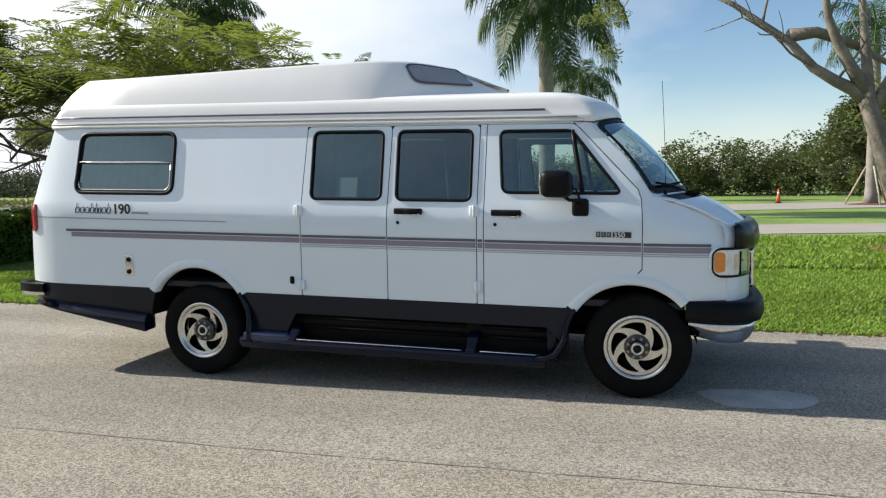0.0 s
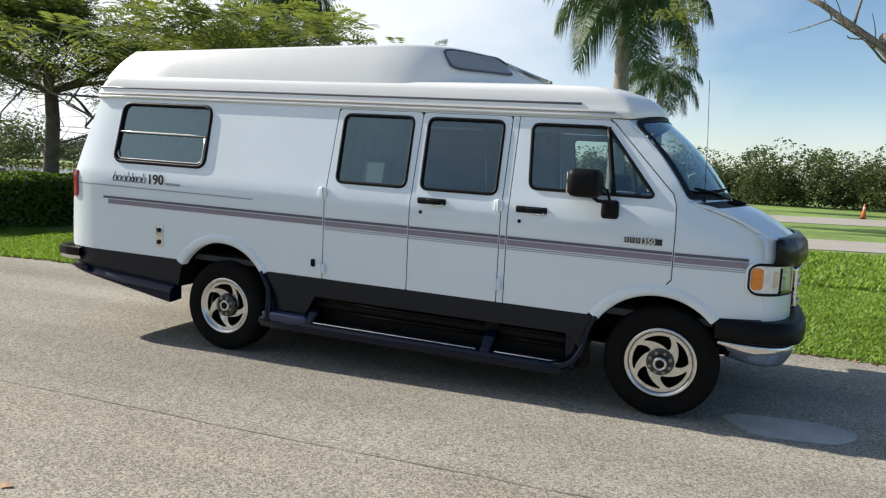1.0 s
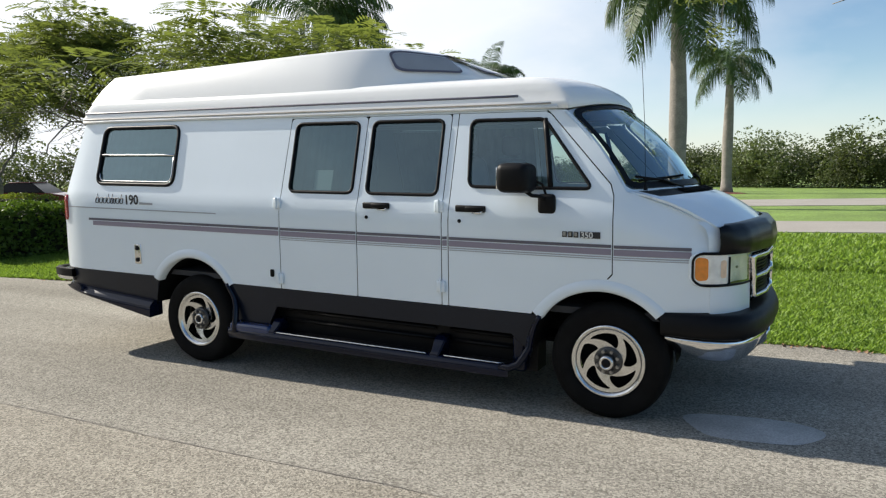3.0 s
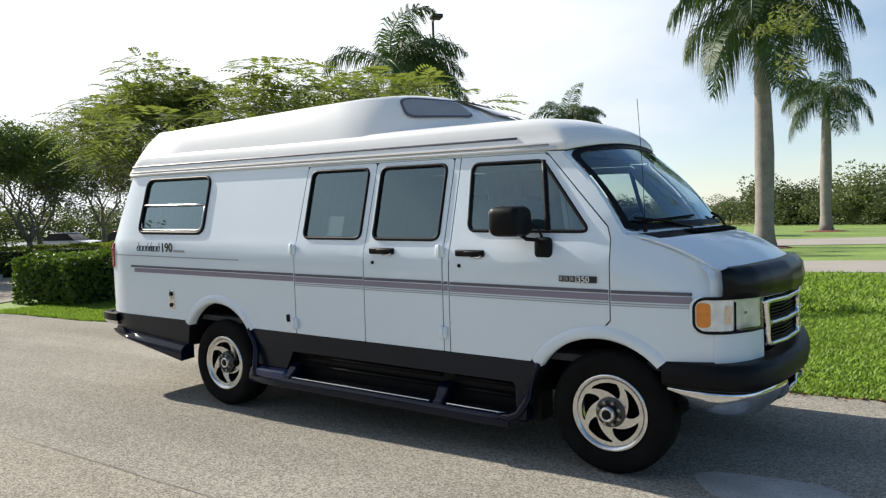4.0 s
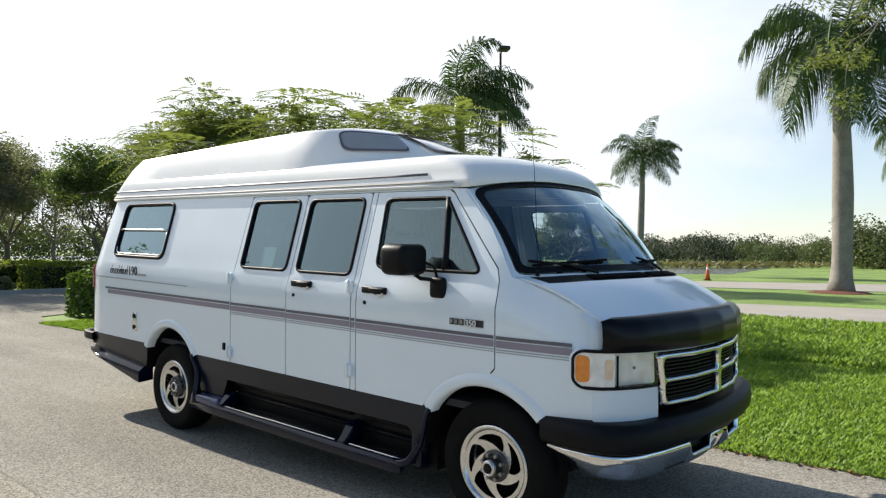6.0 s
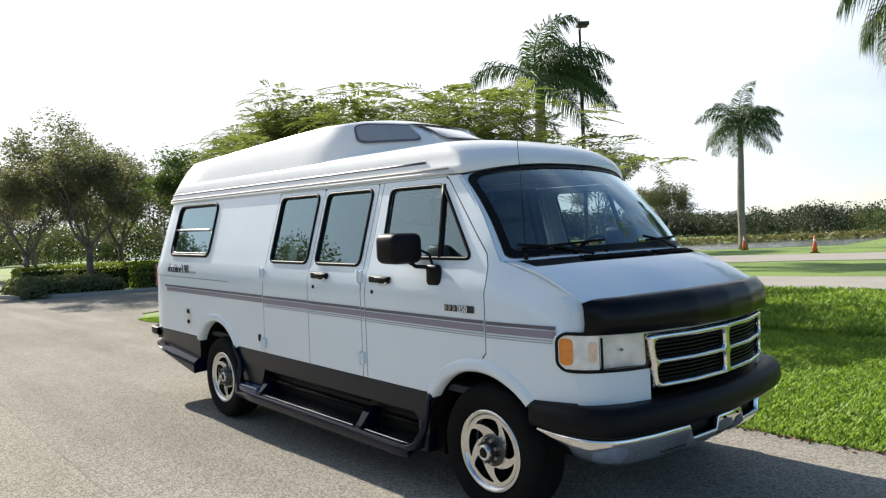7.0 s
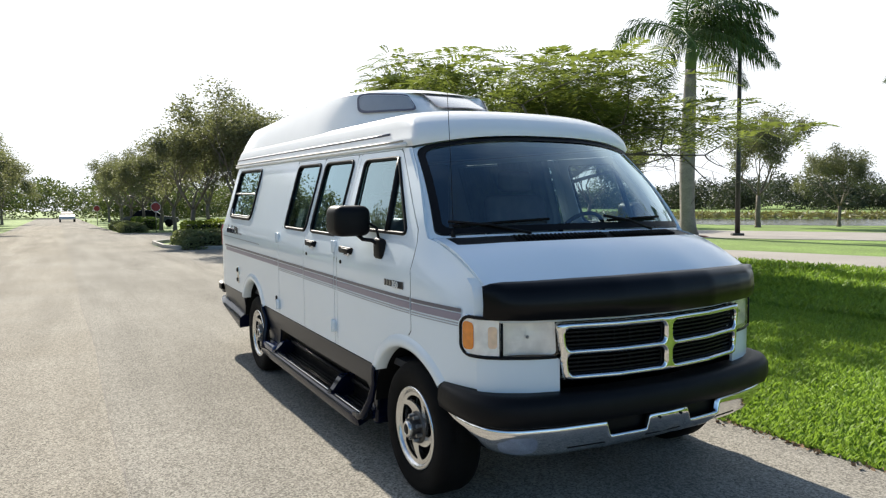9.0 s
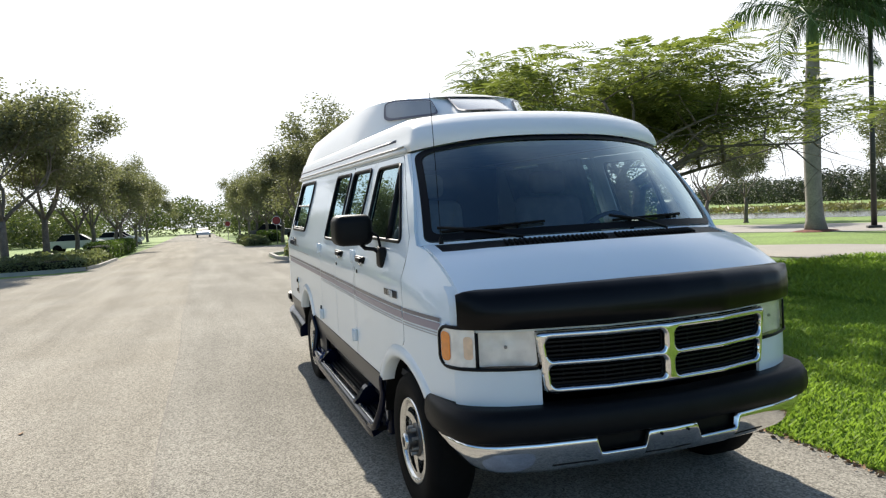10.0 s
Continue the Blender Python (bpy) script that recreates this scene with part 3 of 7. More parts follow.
for s in (-1, 1):
    quarter = sheet("quarter_panel", QUARTER, [W_REAR], s, M_WHITE, "white rear side panel")
    a = sheet("side_door", DOOR_A, [W_ONE], s, M_WHITE, "white hinged side door")
    b = sheet("side_door", DOOR_B, [W_TWO], s, M_WHITE, "white hinged side door")
    sheet("door_pillar", PILLAR, [], s, M_WHITE)
    c = sheet("cab_door", CAB_DOOR, [W_CAB], s, M_WHITE, "white cab door with a quarter window")
    sheet("front_fender", FENDER, [], s, M_WHITE, "white front fender")
    sheet("lower_panel", LOW_REAR, [], s, M_DARK, "dark charcoal lower panel", proud=0.002)
    sheet("lower_panel", LOW_MID, [], s, M_DARK, "dark charcoal lower panel", proud=0.002)
    # head rail under the roof, behind the doors
    sheet("roof_rail", [(-2.373, DOOR_TOP + 0.004), (-0.425, DOOR_TOP + 0.004), (-0.425, DRIP + 0.02), (-2.373, DRIP + 0.02)], [], s, M_WHITE)
    # windows
    seal(W_REAR, s, M_BLACK, 0.016, 0.000, "window_frame", quarter, "black framed sliding window")
    g = pane(W_REAR, s, M_TINT, parent=quarter, label="dark tinted pane")
    bm = bmesh.new()
    f = on_side(s, 0.004)
    tube(bm, [f(x, 1.585) for x in np.linspace(-4.33, -3.49, 8)], 0.009, 6)
    part("window_bar", bm, M_ALU, quarter, "bright metal glazing bar", shear=True)
    bm = bmesh.new()
    inner = rpoly([(-4.31, 1.37), (-3.48, 1.37), (-3.512, 1.79), (-4.33, 1.79)], 0.06)
    tube(bm, [f(x, z) for x, z in resample([p for p in inner], 0.08) if z < 1.60 and not (x < -4.25 and z > 1.45)], 0.0055, 6)
    part("window_trim", bm, M_ALU, quarter, "thin bright inner trim", shear=True)
    for poly, door in ((W_ONE, a), (W_TWO, b)):
        seal(poly, s, M_BLACK, 0.012, 0.001, parent=door)
        pane(poly, s, M_TINT, parent=door, label="dark tinted pane")
    seal(W_CAB, s, M_BLACK, 0.011, 0.001, parent=c)
    pane(W_CAB, s, M_TINT2, parent=c, label="clear cab window pane")
    bm = bmesh.new()
    f = on_side(s, -0.004)
    tube(bm, [f(-0.432 + 0.072 * (1.80 - z) / 0.42, z) for z in np.linspace(1.80, 1.38, 6)], 0.017, 8)
    part("quarter_light_post", bm, M_BLACK, c, "black upright between the panes", shear=True)
    # wheel arch flares
    for cx, a0, a1 in ((WF, 42, 180 - aA - 2), (WR, aA, 180 - aA)):
        bm = bmesh.new()
        rings = []
        for i in range(25):
            t = radians(a0 + (a1 - a0) * i / 24)
            ring = []
            for r, out in ((ARCH - 0.004, -0.06), (ARCH - 0.006, 0.006), (ARCH + 0.012, 0.016), (ARCH + 0.045, 0.012), (ARCH + 0.066, -0.003)):
                x, z = cx + r * math.cos(t), AZ + r * math.sin(t)
                ring.append(bm.verts.new((x, s * (side_y(x, z) + out), z)))
            rings.append(ring)
        for p, q in zip(rings, rings[1:]):
            for k in range(4):
                bm.faces.new((p[k], q[k], q[k + 1], p[k + 1]))
        bmesh.ops.recalc_face_normals(bm, faces=bm.faces)
        part("wheel_arch", bm, M_WHITE, van, "white flared wheel arch lip", shear=True)
        # dark tub inside the arch
        bm = bmesh.new()
        pts = arc(cx, AZ, ARCH - 0.002, 4, 176, 18)
        va = [bm.verts.new((x, s * (side_y(x, 0.8) - 0.02), z)) for x, z in pts]
        vb = [bm.verts.new((x, s * 0.62, z)) for x, z in pts]
        for k in range(len(pts) - 1):
            bm.faces.new((va[k], va[k + 1], vb[k + 1], vb[k]))
        bm.faces.new(vb)
        bmesh.ops.recalc_face_normals(bm, faces=bm.faces)
        part("wheel_tub", bm, M_RUBBER, van, "black inside of the wheel arch", shear=True)


# bonnet, windscreen, cowl
def screen_bottom(s):
    k = abs(s) ** 2.5
    return Vector((0.372 - 0.289 * k, 0.885 * s, 1.388 - 0.022 * k))


def screen_top(s):
    k = abs(s) ** 2.6
    return Vector((-0.125 - 0.181 * k, 0.795 * s, 1.925 - 0.073 * k))


def screen(s, t):
    a, b = screen_bottom(s), screen_top(s)
    p = a.lerp(b, t)
    p.x += 0.035 * math.sin(math.pi * t) * (1 - 0.4 * s * s)
    p.z += 0.02 * math.sin(math.pi * t)
    return p


def nose_x(y):
    """The rounded front in plan."""
    return interp(abs(y), [0, 0.3, 0.58, 0.72, 0.83, 0.89, 0.915], [0.825, 0.805, 0.742, 0.700, 0.640, 0.590, 0.545])


ring_out = rpoly([(-0.985, 0.02), (0.985, 0.02), (0.985, 0.985), (-0.985, 0.985)], [0.06, 0.06, 0.10, 0.10], 6)
ring_in = rpoly([(-0.945, 0.075), (0.945, 0.075), (0.945, 0.935), (-0.945, 0.935)], [0.06, 0.06, 0.10, 0.10], 6)
part("windscreen_surround", panel(rpoly([(-1.022, 0.0), (1.022, 0.0), (1.022, 1.0), (-1.022, 1.0)], 0.01), [ring_out], lambda s, t: screen(s, t) + Vector((0.0, 0, -0.004)), 0.08), M_WHITE, van, shear=True)
part("windscreen_seal", panel(ring_out, [ring_in], lambda s, t: screen(s, t) + Vector((0.004, 0, 0.004)), 0.07), M_BLACK, van, "wide black windscreen seal", shear=True)
g = part("windscreen", panel(ring_in, [], screen, 0.08), M_GLASS, van, "slanted clear windscreen", shear=True)
g.visible_shadow = False


def hood_front(s):
    y = 0.888 * s
    return Vector((nose_x(y) - 0.02 - 0.05 * (1 - abs(s)), y, 1.180 + 0.022 * (1 - s * s)))


def hood(s, t):
    a, b = hood_front(s), screen_bottom(s)
    p = a.lerp(b, t)
    p.z += 0.030 * math.sin(math.pi * t) + 0.004 * smoothstep(0.90, 0.70, abs(s))
    return p


hood_ob = part("bonnet", panel([(-0.992, 0.0), (0.992, 0.0), (0.992, 0.72), (-0.992, 0.72)], [], lambda s, t: hood(s, t * 1.0), 0.07), M_WHITE, van, "white sloping bonnet", shear=True)
thick(hood_ob, 0.015)
cowl = part("cowl", panel([(-0.945, 0.727), (0.945, 0.727), (0.945, 1.01), (-0.945, 1.01)], [], lambda s, t: hood(s, t) + Vector((0, 0, -0.006)), 0.07), M_BLACK, van, "black cowl panel below the windscreen", shear=True)
for k in (-1, 1):
    corner_poly = [(k * 0.942, 0.7215), (k * 0.992, 0.7215), (k * 0.992, 1.0), (k * 0.942, 1.0)]
    thick(part("cowl_corner", panel(corner_poly[::k], [], hood, 0.04), M_WHITE, van, shear=True), 0.012)
for s0, s1 in ((-0.62, -0.06), (0.02, 0.58)):      # louvres in the cowl
    for k in range(22):
        s = s0 + (s1 - s0) * k / 21
        bm = bmesh.new()
        tube(bm, [hood(s, 0.77) + Vector((0, 0, 0.002)), hood(s + 0.012, 0.93) + Vector((0, 0, 0.002))], 0.007, 4)
        part("louvre", bm, M_RUBBER, cowl, shear=True)
# flange of the fender under the bonnet's edge
for sd in (-1, 1):
    bm = bmesh.new()
    rows = []
    for t in np.linspace(0, 1, 15):
        q = hood(sd * 0.992, t)
        z = interp(q.x, [0.083, 0.30, 0.56], [1.366, 1.29, 1.18])
        e = Vector((q.x, sd * (side_y(q.x, z) - 0.002), z - 0.001))
        h2 = hood(sd * 0.94, t) + Vector((0, 0, -0.020))
        mid = Vector((q.x, q.y + sd * 0.003, min(q.z, z) - 0.004 + 0.3 * (max(q.z, z) - min(q.z, z))))
        rows.append([bm.verts.new(v) for v in (e, mid, h2)])
    for p, q in zip(rows, rows[1:]):
        for k in range(2):
            bm.faces.new((p[k], p[k + 1], q[k + 1], q[k]))
    bmesh.ops.recalc_face_normals(bm, faces=bm.faces)
    part("fender_flange", bm, M_WHITE, van, shear=True)
# strip of bonnet nose above the lamps
ys = np.linspace(-0.915, 0.915, 33)
bm = bmesh.new()
rows = [[bm.verts.new((nose_x(y) - 0.02 + dx, y, z)) for y in ys] for dx, z in ((-0.05, 1.205), (-0.005, 1.17), (0.012, 1.12), (0.012, 1.012))]
for p, q in zip(rows, rows[1:]):
    for k in range(len(ys) - 1):
        bm.faces.new((p[k], q[k], q[k + 1], p[k + 1]))
bmesh.ops.recalc_face_normals(bm, faces=bm.faces)
part("nose_strip", bm, M_WHITE, van, shear=True)
# smoked deflector across the bonnet's edge
bm = bmesh.new()
ys = np.linspace(-0.905, 0.905, 61)
prof = [(-0.045, 1.190), (0.0, 1.186), (0.035, 1.15), (0.048, 1.085), (0.040, 1.034), (0.030, 1.028)]
ends = [0.026, 0.032, 0.036, 0.040, 0.036, 0.030]
rows = []
for y in ys:
    e, c = smoothstep(0.905, 0.80, abs(y)), smoothstep(0.905, 0.885, abs(y))
    rows.append([bm.verts.new((nose_x(y) + dx * e + d2 * (1 - e), y, 1.112 + (z - 1.112) * (0.84 + 0.16 * c) + 0.022 * (1 - (y / 0.9) ** 2) * max(0.0, (z - 1.03) / 0.16))) for (dx, z), d2 in zip(prof, ends)])
for p, q in zip(rows, rows[1:]):
    for k in range(len(prof) - 1):
        bm.faces.new((p[k], p[k + 1], q[k + 1], q[k]))
bmesh.ops.recalc_face_normals(bm, faces=bm.faces)
thick(part("bonnet_deflector", bm, M_BRA, van, "smoked black bonnet deflector", shear=True), 0.008)


def on_nose(out):
    return lambda y, z: Vector((nose_x(y) + out, y, z))


# panels under the lamps, lamps, grille
for s in (-1, 1):
    lo, hi = (0.583, 0.911)
    quad = [(s * lo, 0.69), (s * hi, 0.69), (s * hi, 0.846), (s * lo, 0.846)]
    thick(part("lamp_valance", panel(rpoly(quad if s > 0 else quad[::-1], 0.012), [], on_nose(0.0), 0.05), M_WHITE, van, shear=True), 0.015)
    lamp = part("headlamp", panel(rpoly([(s * 0.592, 0.860), (s * 0.83, 0.860), (s * 0.83, 1.03), (s * 0.600, 1.03)][::s], 0.025), [], lambda y, z: Vector((nose_x(y) - 0.012 - 0.03 * (1 - min(1.0, ((abs(y) - 0.715) / 0.115) ** 2)), y, z)), 0.03), M_LENSBACK, van, "rectangular headlamp with a clear lens", shear=True)
    part("lens", panel(rpoly([(s * 0.588, 0.856), (s * 0.828, 0.856), (s * 0.828, 1.034), (s * 0.598, 1.034)][::s], 0.03), [], on_nose(0.006), 0.05), M_CLEAR, lamp, "clear lens", shear=True).visible_shadow = False
    bm = bmesh.new()
    bmesh.ops.create_uvsphere(bm, u_segments=10, v_segments=8, radius=0.008, matrix=Matrix.Translation((nose_x(0.72) - 0.026, s * 0.715, 0.945)))
    part("bulb", bm, M_ALU_DULL, lamp, shear=True)
    # the corner lamp wraps from the nose round to the fender
    ways = [(nose_x(y), y) for y in np.linspace(0.838, 0.912, 7)] + [(0.52, 0.922), (0.49, 0.930), (0.458, 0.937)]
    run = [0.0]
    for (xa, ya), (xb, yb) in zip(ways[::-1], ways[::-1][1:]):
        run.append(run[-1] + math.hypot(xb - xa, yb - ya))

    def corner(out):
        wx, wy = [w[0] for w in ways[::-1]], [w[1] for w in ways[::-1]]
        return lambda u, z: Vector((interp(u, run, wx) + out, s * (interp(u, run, wy) + 0.002 + out * 0.5), z))
    far_u = run[-1]
    part("corner_lens", panel(rpoly([(0.0, 0.860), (far_u, 0.860), (far_u, 1.026), (0.0, 1.026)], [0.062, 0.008, 0.008, 0.062], 8), [], corner(0.0), 0.02, flip=s > 0), M_LENSBACK, lamp, "clear corner lens with a silvered back", shear=True)
    part("marker_lens", panel(rpoly([(0.012, 0.876), (0.082, 0.884), (0.082, 1.006), (0.012, 1.012)], [0.045, 0.022, 0.022, 0.045], 7), [], corner(0.003), 0.015, flip=s > 0), M_AMBER, lamp, "amber marker lens", shear=True)
    # peach patch painted on the lens for its orange reflection
    part("orange_reflection", panel(rpoly([(far_u - 0.052, 0.895), (far_u - 0.010, 0.895), (far_u - 0.010, 0.995), (far_u - 0.052, 0.995)], 0.018, 5), [], corner(0.002), 0.02, flip=s > 0), M_PEACH, lamp, "peach patch painted for the orange reflection in the clear lens", shear=True)
    # black surround
    bm = bmesh.new()
    fc = corner(0.001)
    lower = [fc(u, 0.854) for u in np.linspace(far_u, 0.062, 6)]
    bend = [fc(-0.006 + 0.064 - 0.064 * math.cos(t), 0.918 - 0.064 * math.sin(t)) for t in np.linspace(math.pi / 2, 0, 6)]
    bend2 = [fc(-0.006 + 0.064 - 0.064 * math.cos(t), 0.968 + 0.064 * math.sin(t)) for t in np.linspace(0, math.pi / 2, 6)]
    upper = [fc(u, 1.032) for u in np.linspace(0.062, far_u, 6)]
    front = [Vector((nose_x(y) + 0.002, s * y, 0.854)) for y in np.linspace(0.60, 0.82, 6)]
    tube(bm, front + lower + bend + bend2 + upper, 0.0085, 6)
    part("lamp_surround", bm, M_BLACK, lamp, "black lamp surround", shear=True)
    # raised white lip of the fender round the lamp
    bm = bmesh.new()
    tube(bm, [p + Vector((-0.010 if i in range(2, 12) else -0.004, s * -0.004, 0.0)) for i, p in enumerate(bend + bend2)], 0.011, 8)
    part("fender_lip", bm, M_WHITE, van, shear=True)
    bm = bmesh.new()
    tube(bm, [(nose_x(0.833) + 0.006, s * 0.833, 0.862), (nose_x(0.833) + 0.006, s * 0.833, 1.012)], 0.006, 5)
    part("lamp_divider", bm, M_BLACK, lamp, shear=True)

def opening(y0a, y0b, y1a, y1b, z0, z1):
    return rpoly([(y0a, z0), (y1a, z0), (y1b, z1), (y0b, z1)], 0.030, 6)


OPENINGS = [opening(-0.545, -0.556, -0.030, -0.030, 0.771, 0.858), opening(0.030, 0.030, 0.545, 0.556, 0.771, 0.858),
            opening(-0.558, -0.568, -0.030, -0.030, 0.888, 0.976), opening(0.030, 0.030, 0.558, 0.568, 0.888, 0.976)]
GRILLE_EDGE = rpoly([(-0.575, 0.742), (0.575, 0.742), (0.612, 1.012), (-0.612, 1.012)], 0.022, 5)
edge_pts = np.array([p for lp in (GRILLE_EDGE, *OPENINGS) for p in resample(lp, 0.006)])


def on_grille(y, z):
    """Bars rounded across their width."""
    t = min(1.0, float(np.hypot(edge_pts[:, 0] - y, edge_pts[:, 1] - z).min()) / 0.018)
    return Vector((nose_x(y) + 0.004 + 0.024 * math.sqrt(max(0.0, 1 - (1 - t) ** 2)), y, z))


grille = part("grille", panel(GRILLE_EDGE, OPENINGS, on_grille, 0.0095), M_CHROME, van, "chrome crosshair grille", shear=True, soft=True)
thick(grille, 0.012)
for op in OPENINGS:
    bm = bmesh.new()
    f = on_nose(0.0)
    tube(bm, [f(y, z) for y, z in resample(op, 0.08)], 0.006, 5, closed=True)
    part("opening_trim", bm, M_BLACK, grille, "dark inner edge of an opening", shear=True)
for za, zb in ((0.775, 0.852), (0.895, 0.972)):
    for ya, yb in ((-0.575, -0.03), (0.03, 0.575)):
        for k in range(4):
            z = za + (zb - za) * (k + 0.5) / 4
            bm = bmesh.new()
            p = np.linspace(ya, yb, 9)
            sweep(bm, [(nose_x(y) - 0.012, y, z) for y in p], [(-0.015, -0.004), (0.012, -0.005), (0.012, 0.003), (-0.015, 0.006)])
            part("slat", bm, M_BLACK, grille, "black grille slat", shear=True)
        for y in np.linspace(ya, yb, 7)[1:-1]:
            bm = bmesh.new()
            box(bm, nose_x(y) - 0.03, nose_x(y) - 0.012, y - 0.003, y + 0.003, za, zb)
            part("upright_rib", bm, M_BLACK, grille, shear=True)
part("grille_back", panel([(-0.60, 0.74), (0.60, 0.74), (0.60, 1.02), (-0.60, 1.02)], [], on_nose(-0.05), 0.1), M_RUBBER, grille, shear=True)

# front bumper: rubber top, chrome bar with cut-outs, black plate recess
bump_plan = [(0.30, -0.945), (0.42, -0.957), (0.54, -0.952), (0.64, -0.925), (0.71, -0.87), (0.755, -0.79), (0.80, -0.62), (0.84, -0.35), (0.862, 0.0)]
bump_plan += [(x, -y) for x, y in reversed(bump_plan[:-1])]
bumper = part("bumper", sweep(bmesh.new(), [(x, y, 0) for x, y in bump_plan], [(0.0, 0.555), (0.026, 0.566), (0.034, 0.60), (0.030, 0.655), (0.010, 0.688), (-0.03, 0.694), (-0.10, 0.694), (-0.10, 0.555)]), M_BLACK, van, "black rubber-topped chrome front bumper", shear=True)
d = [0.0]
for p, q in zip(bump_plan, bump_plan[1:]):
    d.append(d[-1] + math.hypot(q[0] - p[0], q[1] - p[1]))
mid = d[-1] / 2


def on_bumper(u, z, out=0.0):
    x, y = interp(u, d, [p[0] for p in bump_plan]), interp(u, d, [p[1] for p in bump_plan])
    n = Vector((x - 0.2, y * 0.9, 0)).normalized()
    return Vector((x, y, z)) + n * out


def bar_top(u):
    e = abs(u - mid)
    notch = smoothstep(0.125, 0.150, e) * smoothstep(0.385, 0.360, e)
    return 0.556 - 0.070 * notch


def bar_low(u):
    e = min(u - d[0], d[-1] - u)
    return interp(e, [0.0, 0.10, 0.25, 0.45, 0.70, 1.2], [0.480, 0.440, 0.412, 0.400, 0.396, 0.394])


us = sorted({round(v, 4) for v in np.linspace(d[0] + 0.02, d[-1] - 0.02, 61)} | {round(mid + k * e, 4) for k in (-1, 1) for e in (0.125, 0.132, 0.139, 0.146, 0.151, 0.36, 0.366, 0.373, 0.38, 0.386)})
bm = bmesh.new()
PROFILE = ((0.0, -0.100), (0.06, -0.080), (0.16, -0.062), (0.32, -0.043), (0.50, -0.025), (0.68, -0.010), (0.82, -0.003), (0.91, -0.006), (0.97, -0.014), (1.0, -0.026))
rows = []
for u in us:
    z0, z1 = bar_low(u), bar_top(u)
    rows.append([bm.verts.new(on_bumper(u, z0 + (z1 - z0) * v, o)) for v, o in PROFILE])
for p, q in zip(rows, rows[1:]):
    for k in range(len(PROFILE) - 1):
        bm.faces.new((p[k], q[k], q[k + 1], p[k + 1]))
part("chrome_bar", bm, M_CHROME, bumper, "chrome bumper bar with cut-outs", shear=True)
part("bumper_recess", panel([(mid - 0.6, 0.43), (mid + 0.6, 0.43), (mid + 0.6, 0.57), (mid - 0.6, 0.57)], [], lambda u, z: on_bumper(u, z, -0.05), 0.1), M_BLACK, bumper, shear=True)
for e in (-0.07, 0.07):
    bm = bmesh.new()
    p = on_bumper(mid + e, 0.525, 0.0)
    bmesh.ops.create_uvsphere(bm, u_segments=8, v_segments=6, radius=0.007, matrix=Matrix.Translation(p))
    part("bolt", bm, M_BLACK, bumper, "dark bolt head", shear=True)


# the high roof: a base shell over the whole body and a raised hump
def cap_front(y):
    return -0.105 - 0.195 * (min(1.0, abs(y) / 0.82)) ** 2.6


Y_CAP = [0.0, 0.2, 0.4, 0.55, 0.66, 0.72, 0.752, 0.768, 0.780, 0.794, 0.806]
Z_CAP = [2.118, 2.115, 2.105, 2.09, 2.072, 2.058, 2.040, 2.012, 1.965, 1.91, 1.885]


def cap(y, f):
    """f runs from the rear (0) to the front (1)."""
    xr, xf = -4.66, cap_front(y)
    x = xr + (xf - xr) * f
    zs = interp(abs(y), Y_CAP, Z_CAP)
    df, dr = xf - x, x - xr
    zf = interp(df, [0, 0.012, 0.05, 0.12, 0.25, 0.45, 0.8], [1.935, 1.965, 2.005, 2.045, 2.085, 2.115, 2.13]) - 0.05 * (abs(y) / 0.82) ** 2.6 * smoothstep(0.5, 0.0, df)
    zr = interp(dr, [0, 0.05, 0.10, 0.3], [1.90, 1.99, 2.06, 2.14])
    h = 0.02
    z = -h * math.log(math.exp(-zs / h) + math.exp(-zf / h) + math.exp(-zr / h)) + 0.008
    return Vector((x, y, min(z, zs + 0.004)))


bm = bmesh.new()
yy = sorted({round(v * s, 4) for v in Y_CAP for s in (-1, 1)} | {round(v, 4) for v in (0.1, -0.1, 0.3, -0.3, 0.48, -0.48, 0.61, -0.61, 0.69, -0.69)})
ff = [0, 0.006, 0.012, 0.02, 0.03, 0.05, 0.1, 0.2, 0.3, 0.4, 0.5, 0.6, 0.7, 0.78, 0.82, 0.86, 0.89, 0.91, 0.93, 0.945, 0.96, 0.972, 0.981, 0.988, 0.993, 0.997, 1.0]
gridv = [[bm.verts.new(cap(y, f)) for y in yy] for f in ff]
for p, q in zip(gridv, gridv[1:]):
    for k in range(len(yy) - 1):
        bm.faces.new((p[k], q[k], q[k + 1], p[k + 1]))
loop = [gridv[0][k] for k in range(len(yy))] + [r[-1] for r in gridv[1:]] + [gridv[-1][k] for k in range(len(yy) - 2, -1, -1)] + [r[0] for r in reversed(gridv[1:-1])]
low = [bm.verts.new((v.co.x * 1.0, v.co.y * 0.985, (1.858 if v.co.x < -0.5 else min(v.co.z - 0.015, 1.858 + 0.07 * (1 - (abs(v.co.y) / 0.82) ** 2.6))))) for v in loop]
for k in range(len(loop)):
    bm.faces.new((loop[k], loop[(k + 1) % len(loop)], low[(k + 1) % len(loop)], low[k]))
bmesh.ops.recalc_face_normals(bm, faces=bm.faces)
roof = part("high_roof", bm, M_ROOF, van, "white moulded high roof with a raised front window hump", shear=True)

